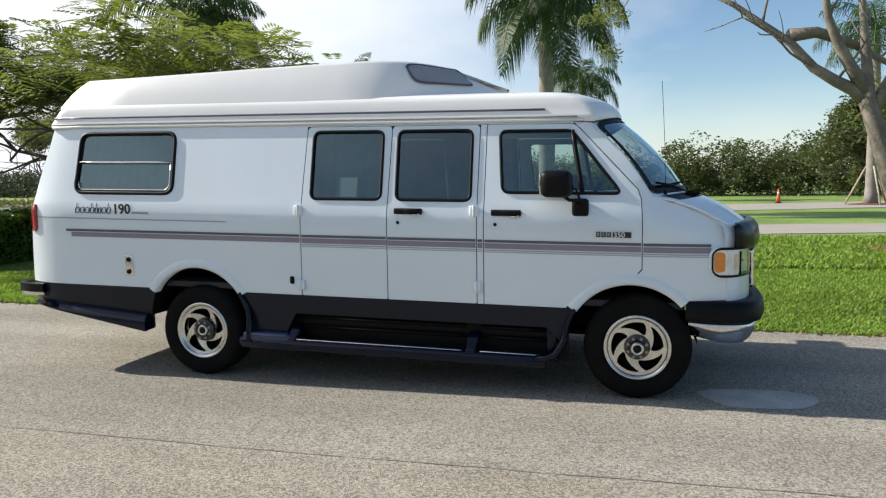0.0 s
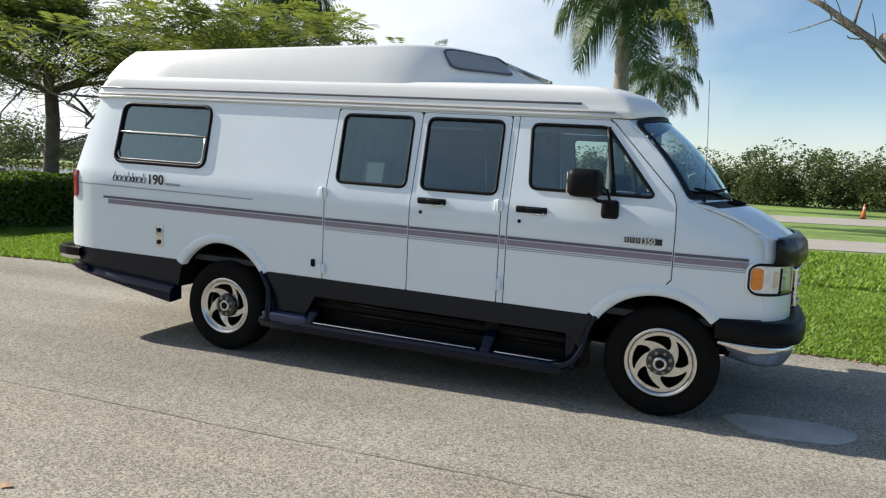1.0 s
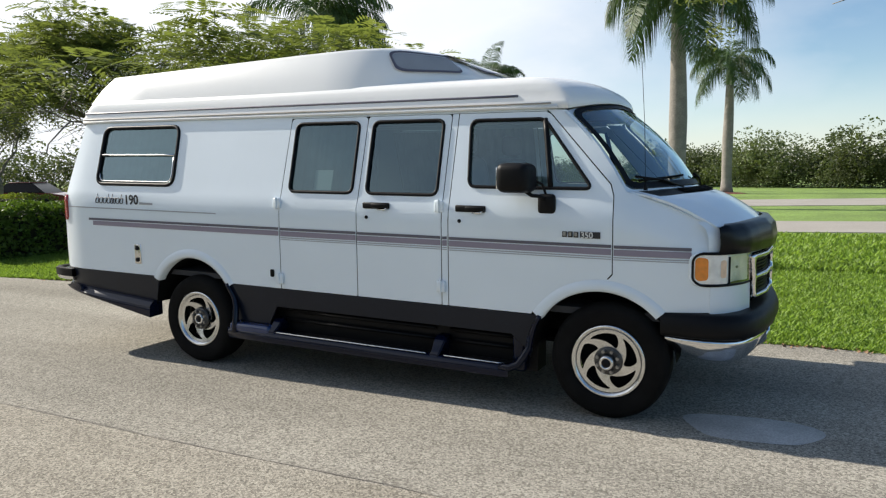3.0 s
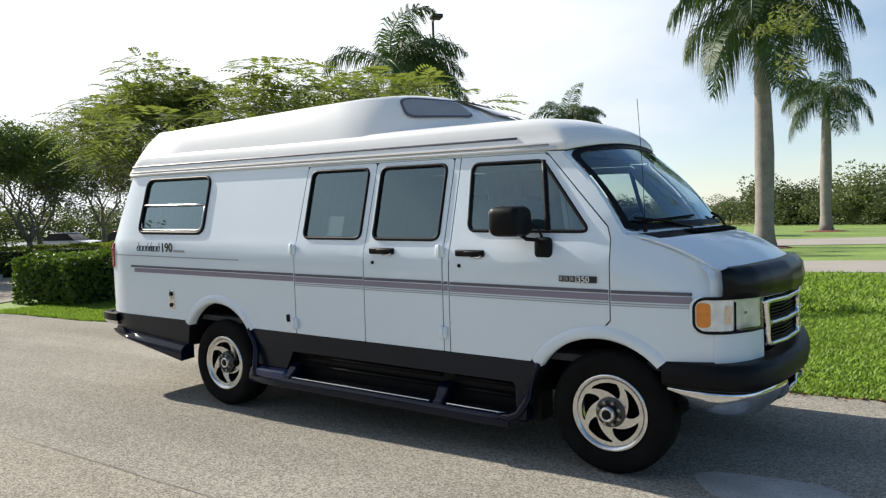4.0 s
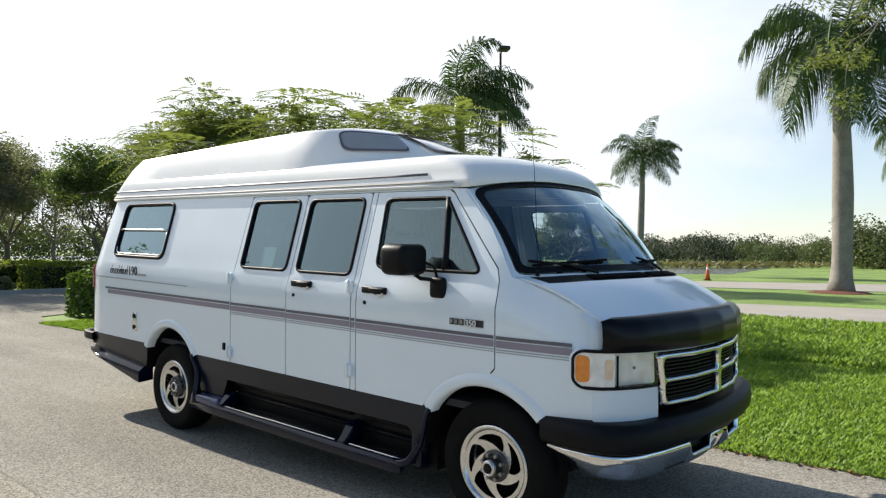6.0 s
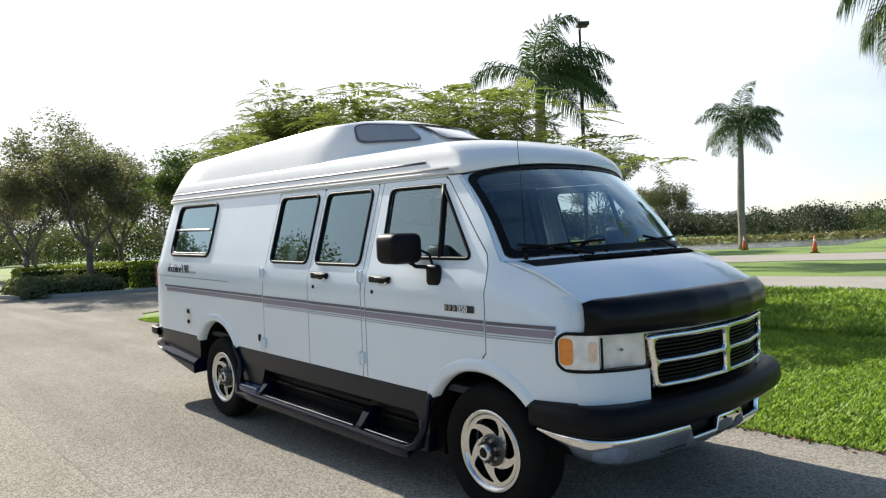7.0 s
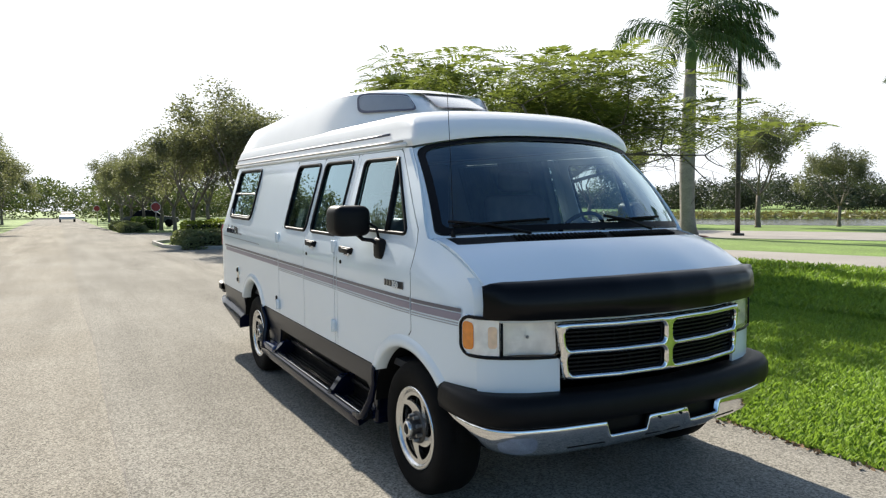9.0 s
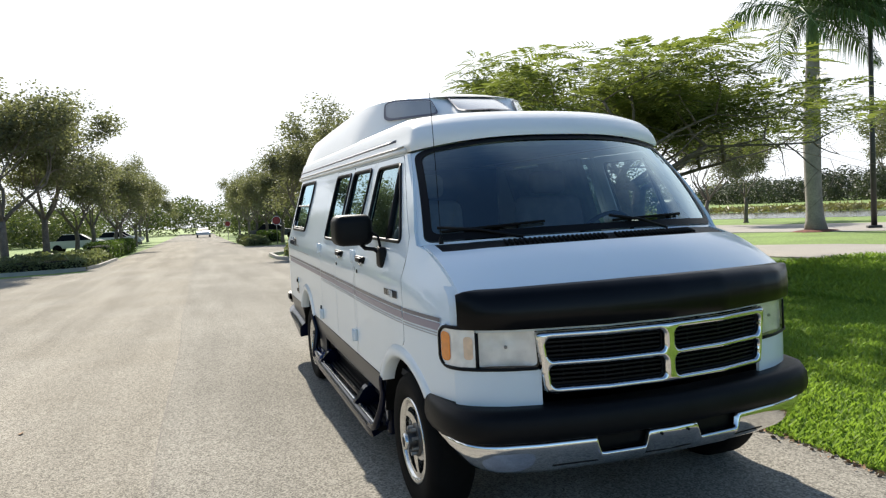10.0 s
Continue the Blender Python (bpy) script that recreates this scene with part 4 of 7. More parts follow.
base_plan = [(-4.625, 0.70), (-4.60, 0.742), (-3.4, 0.757), (-2.4, 0.757), (-1.90, 0.745), (-1.68, 0.675), (-1.42, 0.50), (-1.18, 0.305), (-1.03, 0.215), (-0.91, 0.16), (-0.87, 0.0)]
top_plan = [(-4.44, 0.61), (-4.40, 0.645), (-3.4, 0.650), (-2.4, 0.640), (-1.97, 0.615), (-1.75, 0.555), (-1.52, 0.42), (-1.37, 0.315), (-1.43, 0.20), (-1.47, 0.14), (-1.48, 0.0)]


def hump_base_z(x, y):
    return interp(abs(y), Y_CAP, Z_CAP) - 0.004


def hump_top_z(x):
    return interp(x, [-4.4, -3.4, -2.4, -1.9, -1.6, -1.33], [2.262, 2.294, 2.330, 2.348, 2.345, 2.312])


def hump_wall(k, t):
    """k along the plan, t from the base (0) to the top (1)."""
    i = min(int(k), len(base_plan) - 2)
    fr = k - i
    b0, b1, t0, t1 = base_plan[i], base_plan[i + 1], top_plan[i], top_plan[i + 1]
    bx, by = b0[0] + (b1[0] - b0[0]) * fr, b0[1] + (b1[1] - b0[1]) * fr
    tx, ty = t0[0] + (t1[0] - t0[0]) * fr, t0[1] + (t1[1] - t0[1]) * fr
    zb, zt = hump_base_z(bx, by), hump_top_z(tx)
    bulge = 0.012 * math.sin(math.pi * t)
    return Vector((bx + (tx - bx) * t, by + (ty - by) * t + bulge * 0.5, zb + (zt - zb) * t + bulge))


bm = bmesh.new()
n = len(base_plan)
ks = [i * 0.5 for i in range(2 * n - 1)]
tt = [-0.05, 0.0, 0.05, 0.2, 0.4, 0.6, 0.8, 0.93, 1.0]
sides = []
for s in (-1, 1):
    sides.append([[bm.verts.new((p.x, s * p.y, p.z)) for p in (hump_wall(k, t) for t in tt)] for k in ks])
for s, g2 in enumerate(sides):
    for p, q in zip(g2, g2[1:]):
        for k in range(len(tt) - 1):
            bm.faces.new((p[k], q[k], q[k + 1], p[k + 1]))
# crown of the hump
cols = []
for i, k in enumerate(ks):
    a, b = sides[0][i][-1], sides[1][i][-1]
    col = [a]
    for j in range(1, 8):
        f = j / 8
        p = a.co.lerp(b.co, f)
        p.z += 0.045 * (1 - (2 * f - 1) ** 2) * smoothstep(-1.33, -1.8, p.x) + 0.012 * (1 - (2 * f - 1) ** 4)
        col.append(bm.verts.new(p))
    cols.append(col + [b])
for p, q in zip(cols, cols[1:]):
    for k in range(8):
        bm.faces.new((p[k], p[k + 1], q[k + 1], q[k]))
p = [c for c in cols[0]]
bm.faces.new([v for v in reversed(cols[0])] + [sides[0][0][k] for k in range(len(tt) - 2, -1, -1)] + [sides[1][0][k] for k in range(len(tt) - 1)])
bmesh.ops.remove_doubles(bm, verts=bm.verts, dist=0.0008)
bmesh.ops.recalc_face_normals(bm, faces=bm.faces)
hump = part("roof_hump", bm, M_ROOF, roof, shear=True)


def roof_window(s, k0, k1, name, label):
    """A pane on the hump's front facets; k0 to k1 along its plan."""
    def at(u, v):
        kk = k0 + (k1 - k0) * u
        mirror = s
        if kk > n - 1:
            kk, mirror = 2 * (n - 1) - kk, -s
        p = hump_wall(kk, v)
        return Vector((p.x + 0.010, mirror * (p.y + 0.006), p.z + (0.020 if name == "centre" else 0.012)))
    poly = rpoly([(0.10, 0.34), (0.97, 0.30), (0.93, 0.80), (0.0, 0.84)] if name != "centre" else [(0.08, 0.24), (0.92, 0.24), (0.86, 0.82), (0.14, 0.82)], 0.16, 5)
    big = rpoly([(0.07, 0.28), (1.0, 0.24), (0.955, 0.86), (-0.035, 0.90)] if name != "centre" else [(0.04, 0.20), (0.96, 0.20), (0.90, 0.87), (0.10, 0.87)], 0.17, 5)
    fr = part("roof_window", panel(big, [poly], at, 0.1), M_STRIPE_D, roof, label, shear=True)
    bmr = panel(poly, [], lambda u, v: at(u, v) - Vector((0.002, 0, 0.002)), 0.1)
    part("roof_pane", bmr, M_PANE_SKY, fr, "roof pane with the mirrored sky put into its grey", shear=True)


# mirrored sky is put into the base as a flat grey
M_PANE_SKY = mat("sky_grey_roof_pane", (0.30, 0.315, 0.34), 0.12, var=0.1, coat=0.8)
roof_window(-1, 5.22, 7.18, "side", "dark angled roof window")
roof_window(1, 5.22, 7.18, "side", "dark angled roof window")
roof_window(-1, 8.15, 2 * (n - 1) - 8.15, "centre", "dark front roof window")
# drip moulding and roof side lines
for s in (-1, 1):
    for z, r, m, out, x1, nm in ((1.872, 0.012, M_ROOF, 0.0, -0.36, "drip_rail"), (1.894, 0.005, M_TAN, 0.004, -0.40, "tan_line"), (1.945, 0.009, M_STRIPE_D, -0.002, -0.62, "grey_line")):
        bm = bmesh.new()
        yb = interp(z, list(reversed(Z_CAP)), list(reversed(Y_CAP)))
        yb = max(yb, 0.784 if z > 1.93 else 0.804)
        tube(bm, [(x, s * (yb + out), z) for x in np.linspace(-4.64, x1, 16)], r, 6)
        part(nm, bm, m, roof, shear=True)

# stripes and lettering on the sides, laid just proud of the paint
def band(name, x0, x1, z0a, z0b, z1a, z1b, s, material, parent, proud=0.003):
    """A painted band from x0 to x1, z0a..z0b at its rear and z1a..z1b at its front."""
    bm = bmesh.new()
    n = max(2, int((x1 - x0) / 0.1))
    rows = []
    for i in range(n + 1):
        f = i / n
        x = x0 + (x1 - x0) * f
        rows.append([bm.verts.new((x, s * (side_y(x, z) + proud), z)) for z in (z0a + (z1a - z0a) * f, z0b + (z1b - z0b) * f)])
    for p, q in zip(rows, rows[1:]):
        bm.faces.new((p[0], q[0], q[1], p[1]) if s < 0 else (p[1], q[1], q[0], p[0]))
    return part(name, bm, material, parent, shear=True)


for s in (-1, 1):
    cuts = [(-4.37, -2.378), (-2.362, -1.716), (-1.704, -1.071), (-1.058, -1.024), (-1.010, 0.018), (0.032, 0.452)]
    for x0, x1 in cuts:
        band("stripe", x0 - (0.03 if x0 < -4 else 0), x1, 1.040, 1.058, 1.042, 1.060, s, M_STRIPE_D, van)
        band("stripe", x0 + (0.02 if x0 < -4 else 0), x1, 0.998, 1.034, 1.000, 1.036, s, M_STRIPE_P, van)
        if x0 > -2.5:
            band("stripe", x0, x1, 0.984, 0.990, 0.986, 0.992, s, M_STRIPE_G, van)
            band("stripe", x0, x1, 0.972, 0.977, 0.974, 0.979, s, M_STRIPE_G, van)
    band("pin_line", -4.72, -2.97, 1.142, 1.150, 1.136, 1.144, s, M_STRIPE_G, van)
    # name on the rear side: plain marks for the maker's word
    f = on_side(s, 0.002)
    x = -4.30
    for k, (w, tall) in enumerate(((0.034, 1), (0.036, 0), (0.036, 0), (0.036, 1), (0.022, 1), (0.020, 0), (0.036, 0), (0.032, 1))):
        bm = bmesh.new()
        ring = rpoly([(x, 1.187), (x + w, 1.187), (x + w, 1.232), (x, 1.232)], 0.018, 4)
        tube(bm, [f(u, v) for u, v in ring], 0.0034, 5, closed=True)
        if tall:
            tube(bm, [f(x, 1.187), f(x, 1.262)], 0.0034, 5)
        part("name_mark", bm, M_LETTER, van, "black round marks of the maker's name", shear=True)
        x += w + 0.010
    band("name_mark", -3.785, -3.635, 1.186, 1.204, 1.184, 1.202, s, M_STRIPE_G, van)
    # badge on the cab door
    for k in range(3):
        bd = band("badge_mark", -0.268 + 0.034 * k, -0.239 + 0.034 * k, 1.094, 1.128, 1.094, 1.128, s, M_LETTER, van, 0.005)
        band("badge_face", -0.263 + 0.034 * k, -0.246 + 0.034 * k, 1.101, 1.124, 1.101, 1.124, s, M_ALU_DULL, van, 0.008)
    band("badge_plate", -0.162, -0.044, 1.092, 1.130, 1.092, 1.130, s, M_LETTER, van, 0.004)


def text(body, size, place, material, name, parent, label=""):
    cu = bpy.data.curves.new(name, "FONT")
    cu.body, cu.size, cu.extrude, cu.offset = body, size, 0.0015, size * 0.02
    cu.resolution_u = 3
    tmp = bpy.data.objects.new(name, cu)
    scene.collection.objects.link(tmp)
    dg = bpy.context.evaluated_depsgraph_get()
    me = bpy.data.meshes.new_from_object(tmp.evaluated_get(dg))
    bpy.data.objects.remove(tmp)
    ob = new(name, me)
    me.materials.clear()
    me.materials.append(material)
    ob.parent = parent
    ob.matrix_basis = place
    if label:
        ob["label"] = label
    return ob


for s in (-1, 1):
    turn = 0 if s < 0 else 180
    x = -3.955 if s < 0 else -3.80
    text("190", 0.108, pose(x, s * (side_y(-3.9, 1.2) + 0.004), 1.185 + STANCE * 3.9, 90, 0, turn), M_LETTER, "model_number", van, "black model number 190")
    x = -0.157 if s < 0 else -0.05
    text("350", 0.049, pose(x, s * (side_y(-0.16, 1.1) + 0.012), 1.095 + STANCE * 0.1, 90, 0, turn), M_PAPER, "model_number", van, "bright model number 350")

# dark strips stand in for the shade in the gaps between doors
for s in (-1, 1):
    f = on_side(s, -0.007)
    for gx in (-2.370, -1.710, -1.065, -1.017):
        bm = bmesh.new()
        tube(bm, [f(gx, z) for z in np.linspace(SILL, DOOR_TOP, 12)], 0.006, 5)
        part("gap_shade", bm, M_RUBBER, van, "dark strip standing for the shade in a door gap", shear=True)
    bm = bmesh.new()
    tube(bm, [f(x, z) for x, z in [(-0.10, 0.858), (0.003, 0.863), (0.025, 0.888), (0.025, 1.20), (0.019, 1.341), (-0.002, 1.407), (-0.2, 1.618), (-0.392, DOOR_TOP - 0.018)]], 0.006, 5)
    part("gap_shade", bm, M_RUBBER, van, "dark strip standing for the shade in a door gap", shear=True)

# handles, locks, hinges, sockets, tail lamps, mirrors
for s in (-1, 1):
    for hx, hz in ((-1.655, 1.242), (-0.965, 1.242)):
        bm = bmesh.new()
        y = side_y(hx, hz)
        box(bm, hx, hx + 0.205, s * (y - 0.004), s * (y + 0.020), hz - 0.022, hz + 0.020, 0.008)
        h = part("door_handle", bm, M_BLACK, van, "black door handle with a bright lever", shear=True)
        bm = bmesh.new()
        box(bm, hx + 0.075, hx + 0.20, s * (y + 0.018), s * (y + 0.034), hz - 0.014, hz + 0.014, 0.006)
        part("lever", bm, M_BLACK, h, "black lever", shear=True)
        bm = bmesh.new()
        tube(bm, [(hx + 0.12, s * (y + 0.024), hz - 0.024), (hx + 0.175, s * (y + 0.024), hz - 0.026), (hx + 0.19, s * (y + 0.022), hz - 0.010)], 0.006, 6)
        part("lever_edge", bm, M_CHROME, h, "chrome lever edge", shear=True)
        bm = bmesh.new()
        y2 = side_y(hx, hz - 0.085)
        lathe(bm, [(0.0, 0.006), (0.011, 0.006), (0.0125, 0.0)], 14)
        for v in bm.verts:
            v.co = Vector((v.co.x + hx + 0.028, s * (v.co.y + y2), v.co.z + hz - 0.08))
        part("lock", bm, M_BLACK, van, "black key lock", shear=True)
    for hx, hz in ((-2.385, 1.235), (-2.375, 0.69), (-1.085, 1.25), (-1.068, 0.735)):
        bm = bmesh.new()
        y = side_y(hx, hz)
        box(bm, hx - 0.028, hx + 0.034, s * (y - 0.004), s * (y + 0.022), hz - 0.038, hz + 0.038, 0.008)
        box(bm, hx - 0.004, hx + 0.010, s * (y + 0.012), s * (y + 0.030), hz - 0.042, hz + 0.042, 0.005)
        part("hinge", bm, M_WHITE, van, "white exposed door hinge", shear=True)
    bm = bmesh.new()
    y = side_y(-2.45, 0.72)
    box(bm, -2.462, -2.43, s * (y - 0.003), s * (y + 0.006), 0.695, 0.75, 0.010)
    part("cable_hatch", bm, M_BLACK, van, "small dark socket cover", shear=True)
    bm = bmesh.new()
    y = side_y(-3.83, 0.79)
    box(bm, -3.866, -3.795, s * (y - 0.003), s * (y + 0.007), 0.700, 0.862, 0.004)
    pl = part("filler_plate", bm, M_ALU, van, "bright metal plate with two locks", shear=True)
    for zz in (0.735, 0.83):
        bm = bmesh.new()
        lathe(bm, [(0.0, 0.018), (0.017, 0.018), (0.02, 0.006)], 12)
        for v in bm.verts:
            v.co = Vector((v.co.x - 3.83, s * (v.co.y + y), v.co.z + zz))
        part("cap", bm, M_BLACK, pl, "dark round lock", shear=True)
    # tail lamp round the rear corner
    bm = bmesh.new()
    zs = np.linspace(1.028, 1.245, 9)
    rows = []
    for i, zz in enumerate(zs):
        e = 0.022 * (1 if i in (0, 8) else 0)
        rows.append([bm.verts.new((x, s * (side_y(x, zz) + o), zz)) for x, o in ((-4.70 - e, -0.002), (-4.705 - e, 0.012), (-4.735, 0.016), (-4.765, 0.014), (-4.79 + e * 0.3, 0.004))])
    for p, q in zip(rows, rows[1:]):
        for k in range(4):
            bm.faces.new((p[k], p[k + 1], q[k + 1], q[k]))
    bmesh.ops.recalc_face_normals(bm, faces=bm.faces)
    tl = part("tail_lamp", bm, M_RED, van, "tall red tail lamp", shear=True)
    for i in range(9):
        bm = bmesh.new()
        zz = 1.048 + i * 0.022
        tube(bm, [(-4.712, s * (side_y(-4.712, zz) + 0.014), zz), (-4.775, s * (side_y(-4.775, zz) + 0.013), zz)], 0.003, 4)
        part("rib", bm, M_RED, tl, shear=True)
    # door mirror: head on a bent arm from a bracket on the door
    bm = bmesh.new()
    box(bm, -0.612, -0.415, s * 1.000, s * 1.215, 1.352, 1.525, 0.045, 4)
    mir = part("door_mirror", bm, M_BLACK, van, "large black door mirror on an arm", shear=True)
    bm = bmesh.new()
    box(bm, -0.618, -0.608, s * 1.045, s * 1.175, 1.372, 1.50, 0.003)
    part("mirror_glass", bm, M_CHROME, mir, "mirror glass facing the rear", shear=True)
    bm = bmesh.new()
    tube(bm, [(-0.47, s * 1.07, 1.36), (-0.44, s * 1.05, 1.335), (-0.40, s * 1.01, 1.33), (-0.37, s * 0.985, 1.31)], 0.012, 8)
    tube(bm, [(-0.50, s * 1.05, 1.42), (-0.44, s * 1.02, 1.43), (-0.395, s * 0.985, 1.40), (-0.375, s * 0.98, 1.34)], 0.008, 8)
    part("mirror_arm", bm, M_BLACK, mir, "bent black arm", shear=True)
    bm = bmesh.new()
    box(bm, -0.425, -0.315, s * 0.955, s * 1.000, 1.225, 1.345, 0.022, 3)
    part("mirror_bracket", bm, M_BLACK, mir, "black mounting bracket", shear=True)

# running boards
for s in (-1, 1):
    rb = tagged(part("running_board", sweep(bmesh.new(), [(x, s * y, 0) for x, y in ((-2.90, 1.00), (-2.86, 1.035), (-2.5, 1.045), (-1.0, 1.05), (-0.72, 1.05), (-0.64, 1.047), (-0.60, 1.035))][::-s],
                                      [(-0.075, 0.225), (-0.005, 0.205), (0.004, 0.235), (0.0, 0.268), (-0.02, 0.282), (-0.075, 0.280)]), M_NAVY, van, "navy moulded running board with black treads", shear=True))
    for x0, x1 in ((-2.46, -1.17), (-1.06, -0.60)):
        bm = bmesh.new()
        box(bm, x0, x1, s * 0.80, s * 1.0, 0.235, 0.262, 0.004)
        tr = part("tread", bm, M_RUBBER, rb, "black ribbed step tread", shear=True)
        for k in range(5):
            bm = bmesh.new()
            box(bm, x0 + 0.02, x1 - 0.02, s * (0.84 + 0.03 * k), s * (0.852 + 0.03 * k), 0.26, 0.268, 0.002, 1)
            part("tread_rib", bm, M_BLACK, tr, shear=True)
        bm = bmesh.new()
        box(bm, x0 + 0.01, x1 - 0.01, s * 0.988, s * 1.022, 0.276, 0.289, 0.004)
        part("tread_edge", bm, M_ALU, rb, "bright metal step edge", shear=True)
        for zz in (0.36, 0.43):
            bm = bmesh.new()
            tube(bm, [(x0, s * 0.885, zz), (x1, s * 0.885, zz)], 0.016, 6)
            part("riser_rib", bm, M_BLACK, rb, shear=True)
    bm = bmesh.new()
    box(bm, -2.92, -0.46, s * 0.70, s * 0.87, 0.22, 0.60, 0.0)
    part("riser", bm, M_BLACK, rb, "black step riser", shear=True)
    # rear pad
    bm = bmesh.new()
    box(bm, -2.86, -2.47, s * 0.86, s * 1.038, 0.24, 0.325, 0.028, 4)
    part("rear_pad", bm, M_NAVY_LIT, rb, "glossy navy step pad with its blue highlight in the colour", shear=True)
    # fins between and at the ends of the steps
    for fx, w, tall in ((-2.46, 0.05, 0.12), (-1.115, 0.055, 0.14)):
        bm = bmesh.new()
        pts = [(0.84, 0.25), (1.035, 0.25), (1.04, 0.285), (1.01, 0.31), (0.985, 0.25 + tall * 0.72), (0.955, 0.25 + tall), (0.84, 0.25 + tall * 1.05)]
        va = [bm.verts.new((fx - w / 2 - 0.02 * max(0, 0.5 - (z - 0.25) / tall), s * y, z)) for y, z in pts]
        vb = [bm.verts.new((fx + w / 2 + 0.03 * (z - 0.25) / tall, s * y, z)) for y, z in pts]
        bm.faces.new(va)
        bm.faces.new(list(reversed(vb)))
        for k in range(len(pts)):
            bm.faces.new((va[k], va[(k + 1) % len(pts)], vb[(k + 1) % len(pts)], vb[k]))
        bmesh.ops.recalc_face_normals(bm, faces=bm.faces)
        bmesh.ops.bevel(bm, geom=list(bm.edges), offset=0.008, segments=2, affect="EDGES")
        part("fin", bm, M_NAVY, rb, "navy divider fin", shear=True)
    bm = bmesh.new()
    box(bm, -0.60, -0.515, s * 0.78, s * 0.955, 0.225, 0.50, 0.02, 2)
    part("end_plate", bm, M_NAVY, rb, "navy end plate", shear=True)
    # mudguard edges by the wheels
    for cx, x0, a0, a1 in ((WF, 0, 176, 146), (WR, 0, 4, 34)):
        bm = bmesh.new()
        pts = [(x, z) for x, z in arc(cx, AZ, ARCH + 0.012, a0, a1, 8)]
        pts = ([(-0.66, 0.262), (-0.59, 0.268), (-0.535, 0.295), (-0.502, 0.345)] if cx == WF else [(-2.80, 0.25), (-2.803, 0.31)]) + pts
        tube(bm, [(x, s * (side_y(x, max(z, 0.5)) + 0.012 + 0.035 * smoothstep(0.5, 0.26, z)), z) for x, z in pts], 0.022, 8, taper=[0.026 - 0.0010 * k for k in range(len(pts))])
        part("mud_flare", bm, M_NAVY, rb, "navy wheel-side flare", shear=True)
    # rear skirt
    bm = bmesh.new()
    rows = []
    for x in np.linspace(-4.80, -3.70, 12):
        f = (x + 4.80) / 1.10
        zt, zb = 0.478 - 0.08 * f, 0.445 - 0.175 * f
        y = side_y(x, 0.6)
        rows.append([bm.verts.new((x, s * yy2, zz)) for yy2, zz in ((y - 0.10, zt + 0.01), (y - 0.02, zt + 0.006), (y + 0.028 * f, zt - 0.030), (y + 0.034, (zt + zb) / 2 - 0.012), (y + 0.030, zb), (y - 0.10, zb + 0.01))])
    for p, q in zip(rows, rows[1:]):
        for k in range(6):
            bm.faces.new((p[k], p[(k + 1) % 6], q[(k + 1) % 6], q[k]))
    bm.faces.new(rows[0])
    bm.faces.new(list(reversed(rows[-1])))
    bmesh.ops.recalc_face_normals(bm, faces=bm.faces)
    part("rear_skirt", bm, M_NAVY, van, "glossy navy rear skirt", shear=True)

# rear: body end, bumper
bm = bmesh.new()
rows = []
for z in np.linspace(0.45, 1.88, 10):
    x = rear_x(z)
    y = side_y(x, z)
    rows.append([bm.verts.new((x - 0.03 * (1 - (v * v)) - (0.01 if abs(v) < 0.9 else 0), v * y, z)) for v in np.linspace(-1, 1, 13)])
for p, q in zip(rows, rows[1:]):
    for k in range(12):
        bm.faces.new((p[k], p[k + 1], q[k + 1], q[k]))
bmesh.ops.recalc_face_normals(bm, faces=bm.faces)
part("rear_end", bm, M_WHITE, van, "white rear end", shear=True)
rb_plan = [(-4.66, -0.985), (-4.78, -0.985), (-4.90, -0.955), (-4.955, -0.90), (-4.975, -0.7), (-4.98, 0.0)]
rb_plan += [(x, -y) for x, y in reversed(rb_plan[:-1])]
part("rear_bumper", sweep(bmesh.new(), [(x, y, 0) for x, y in reversed(rb_plan)], [(0.0, 0.50), (0.012, 0.515), (0.012, 0.578), (0.0, 0.592), (-0.06, 0.592), (-0.06, 0.50)]), M_CHROME, van, "chrome rear bumper with a black strip", shear=True)
part("bumper_strip", sweep(bmesh.new(), [(x, y, 0) for x, y in reversed(rb_plan)], [(0.008, 0.53), (0.022, 0.535), (0.022, 0.60), (0.0, 0.606), (-0.03, 0.60), (-0.03, 0.53)]), M_BLACK, van, "black bumper strip", shear=True)

# underside, cabin floor, seats, dashboard
bm = bmesh.new()
box(bm, -4.75, 0.30, -0.62, 0.62, 0.36, 0.45)
part("underbody", bm, M_RUBBER, van, "dark underbody", shear=True)
bm = bmesh.new()
box(bm, -4.70, 0.30, -0.90, 0.90, 0.62, 0.66)
part("cabin_floor", bm, M_INNER, van, "dark cabin floor", shear=True)
bm = bmesh.new()
box(bm, -4.6, -0.55, -0.74, 0.74, 1.90, 1.93)
part("headliner", bm, M_CURTAIN, van, "grey headliner", shear=True)
bm = bmesh.new()
box(bm, -2.62, -2.58, -0.72, 0.72, 0.66, 1.86)
part("bulkhead", bm, M_INNER, van, "dark cabin partition", shear=True)
rows = []
bm = bmesh.new()
for s in np.linspace(-0.93, 0.93, 15):
    b = screen_bottom(s)
    rows.append([bm.verts.new(p) for p in ((b.x - 0.02, b.y, b.z - 0.02), (b.x - 0.16, b.y * 0.98, 1.375), (-0.18 - 0.04 * abs(s), b.y * 0.96, 1.34), (-0.24, b.y * 0.95, 1.25), (-0.20, b.y * 0.95, 0.95))])
for p, q in zip(rows, rows[1:]):
    for k in range(4):
        bm.faces.new((p[k], q[k], q[k + 1], p[k + 1]))
bmesh.ops.recalc_face_normals(bm, faces=bm.faces)
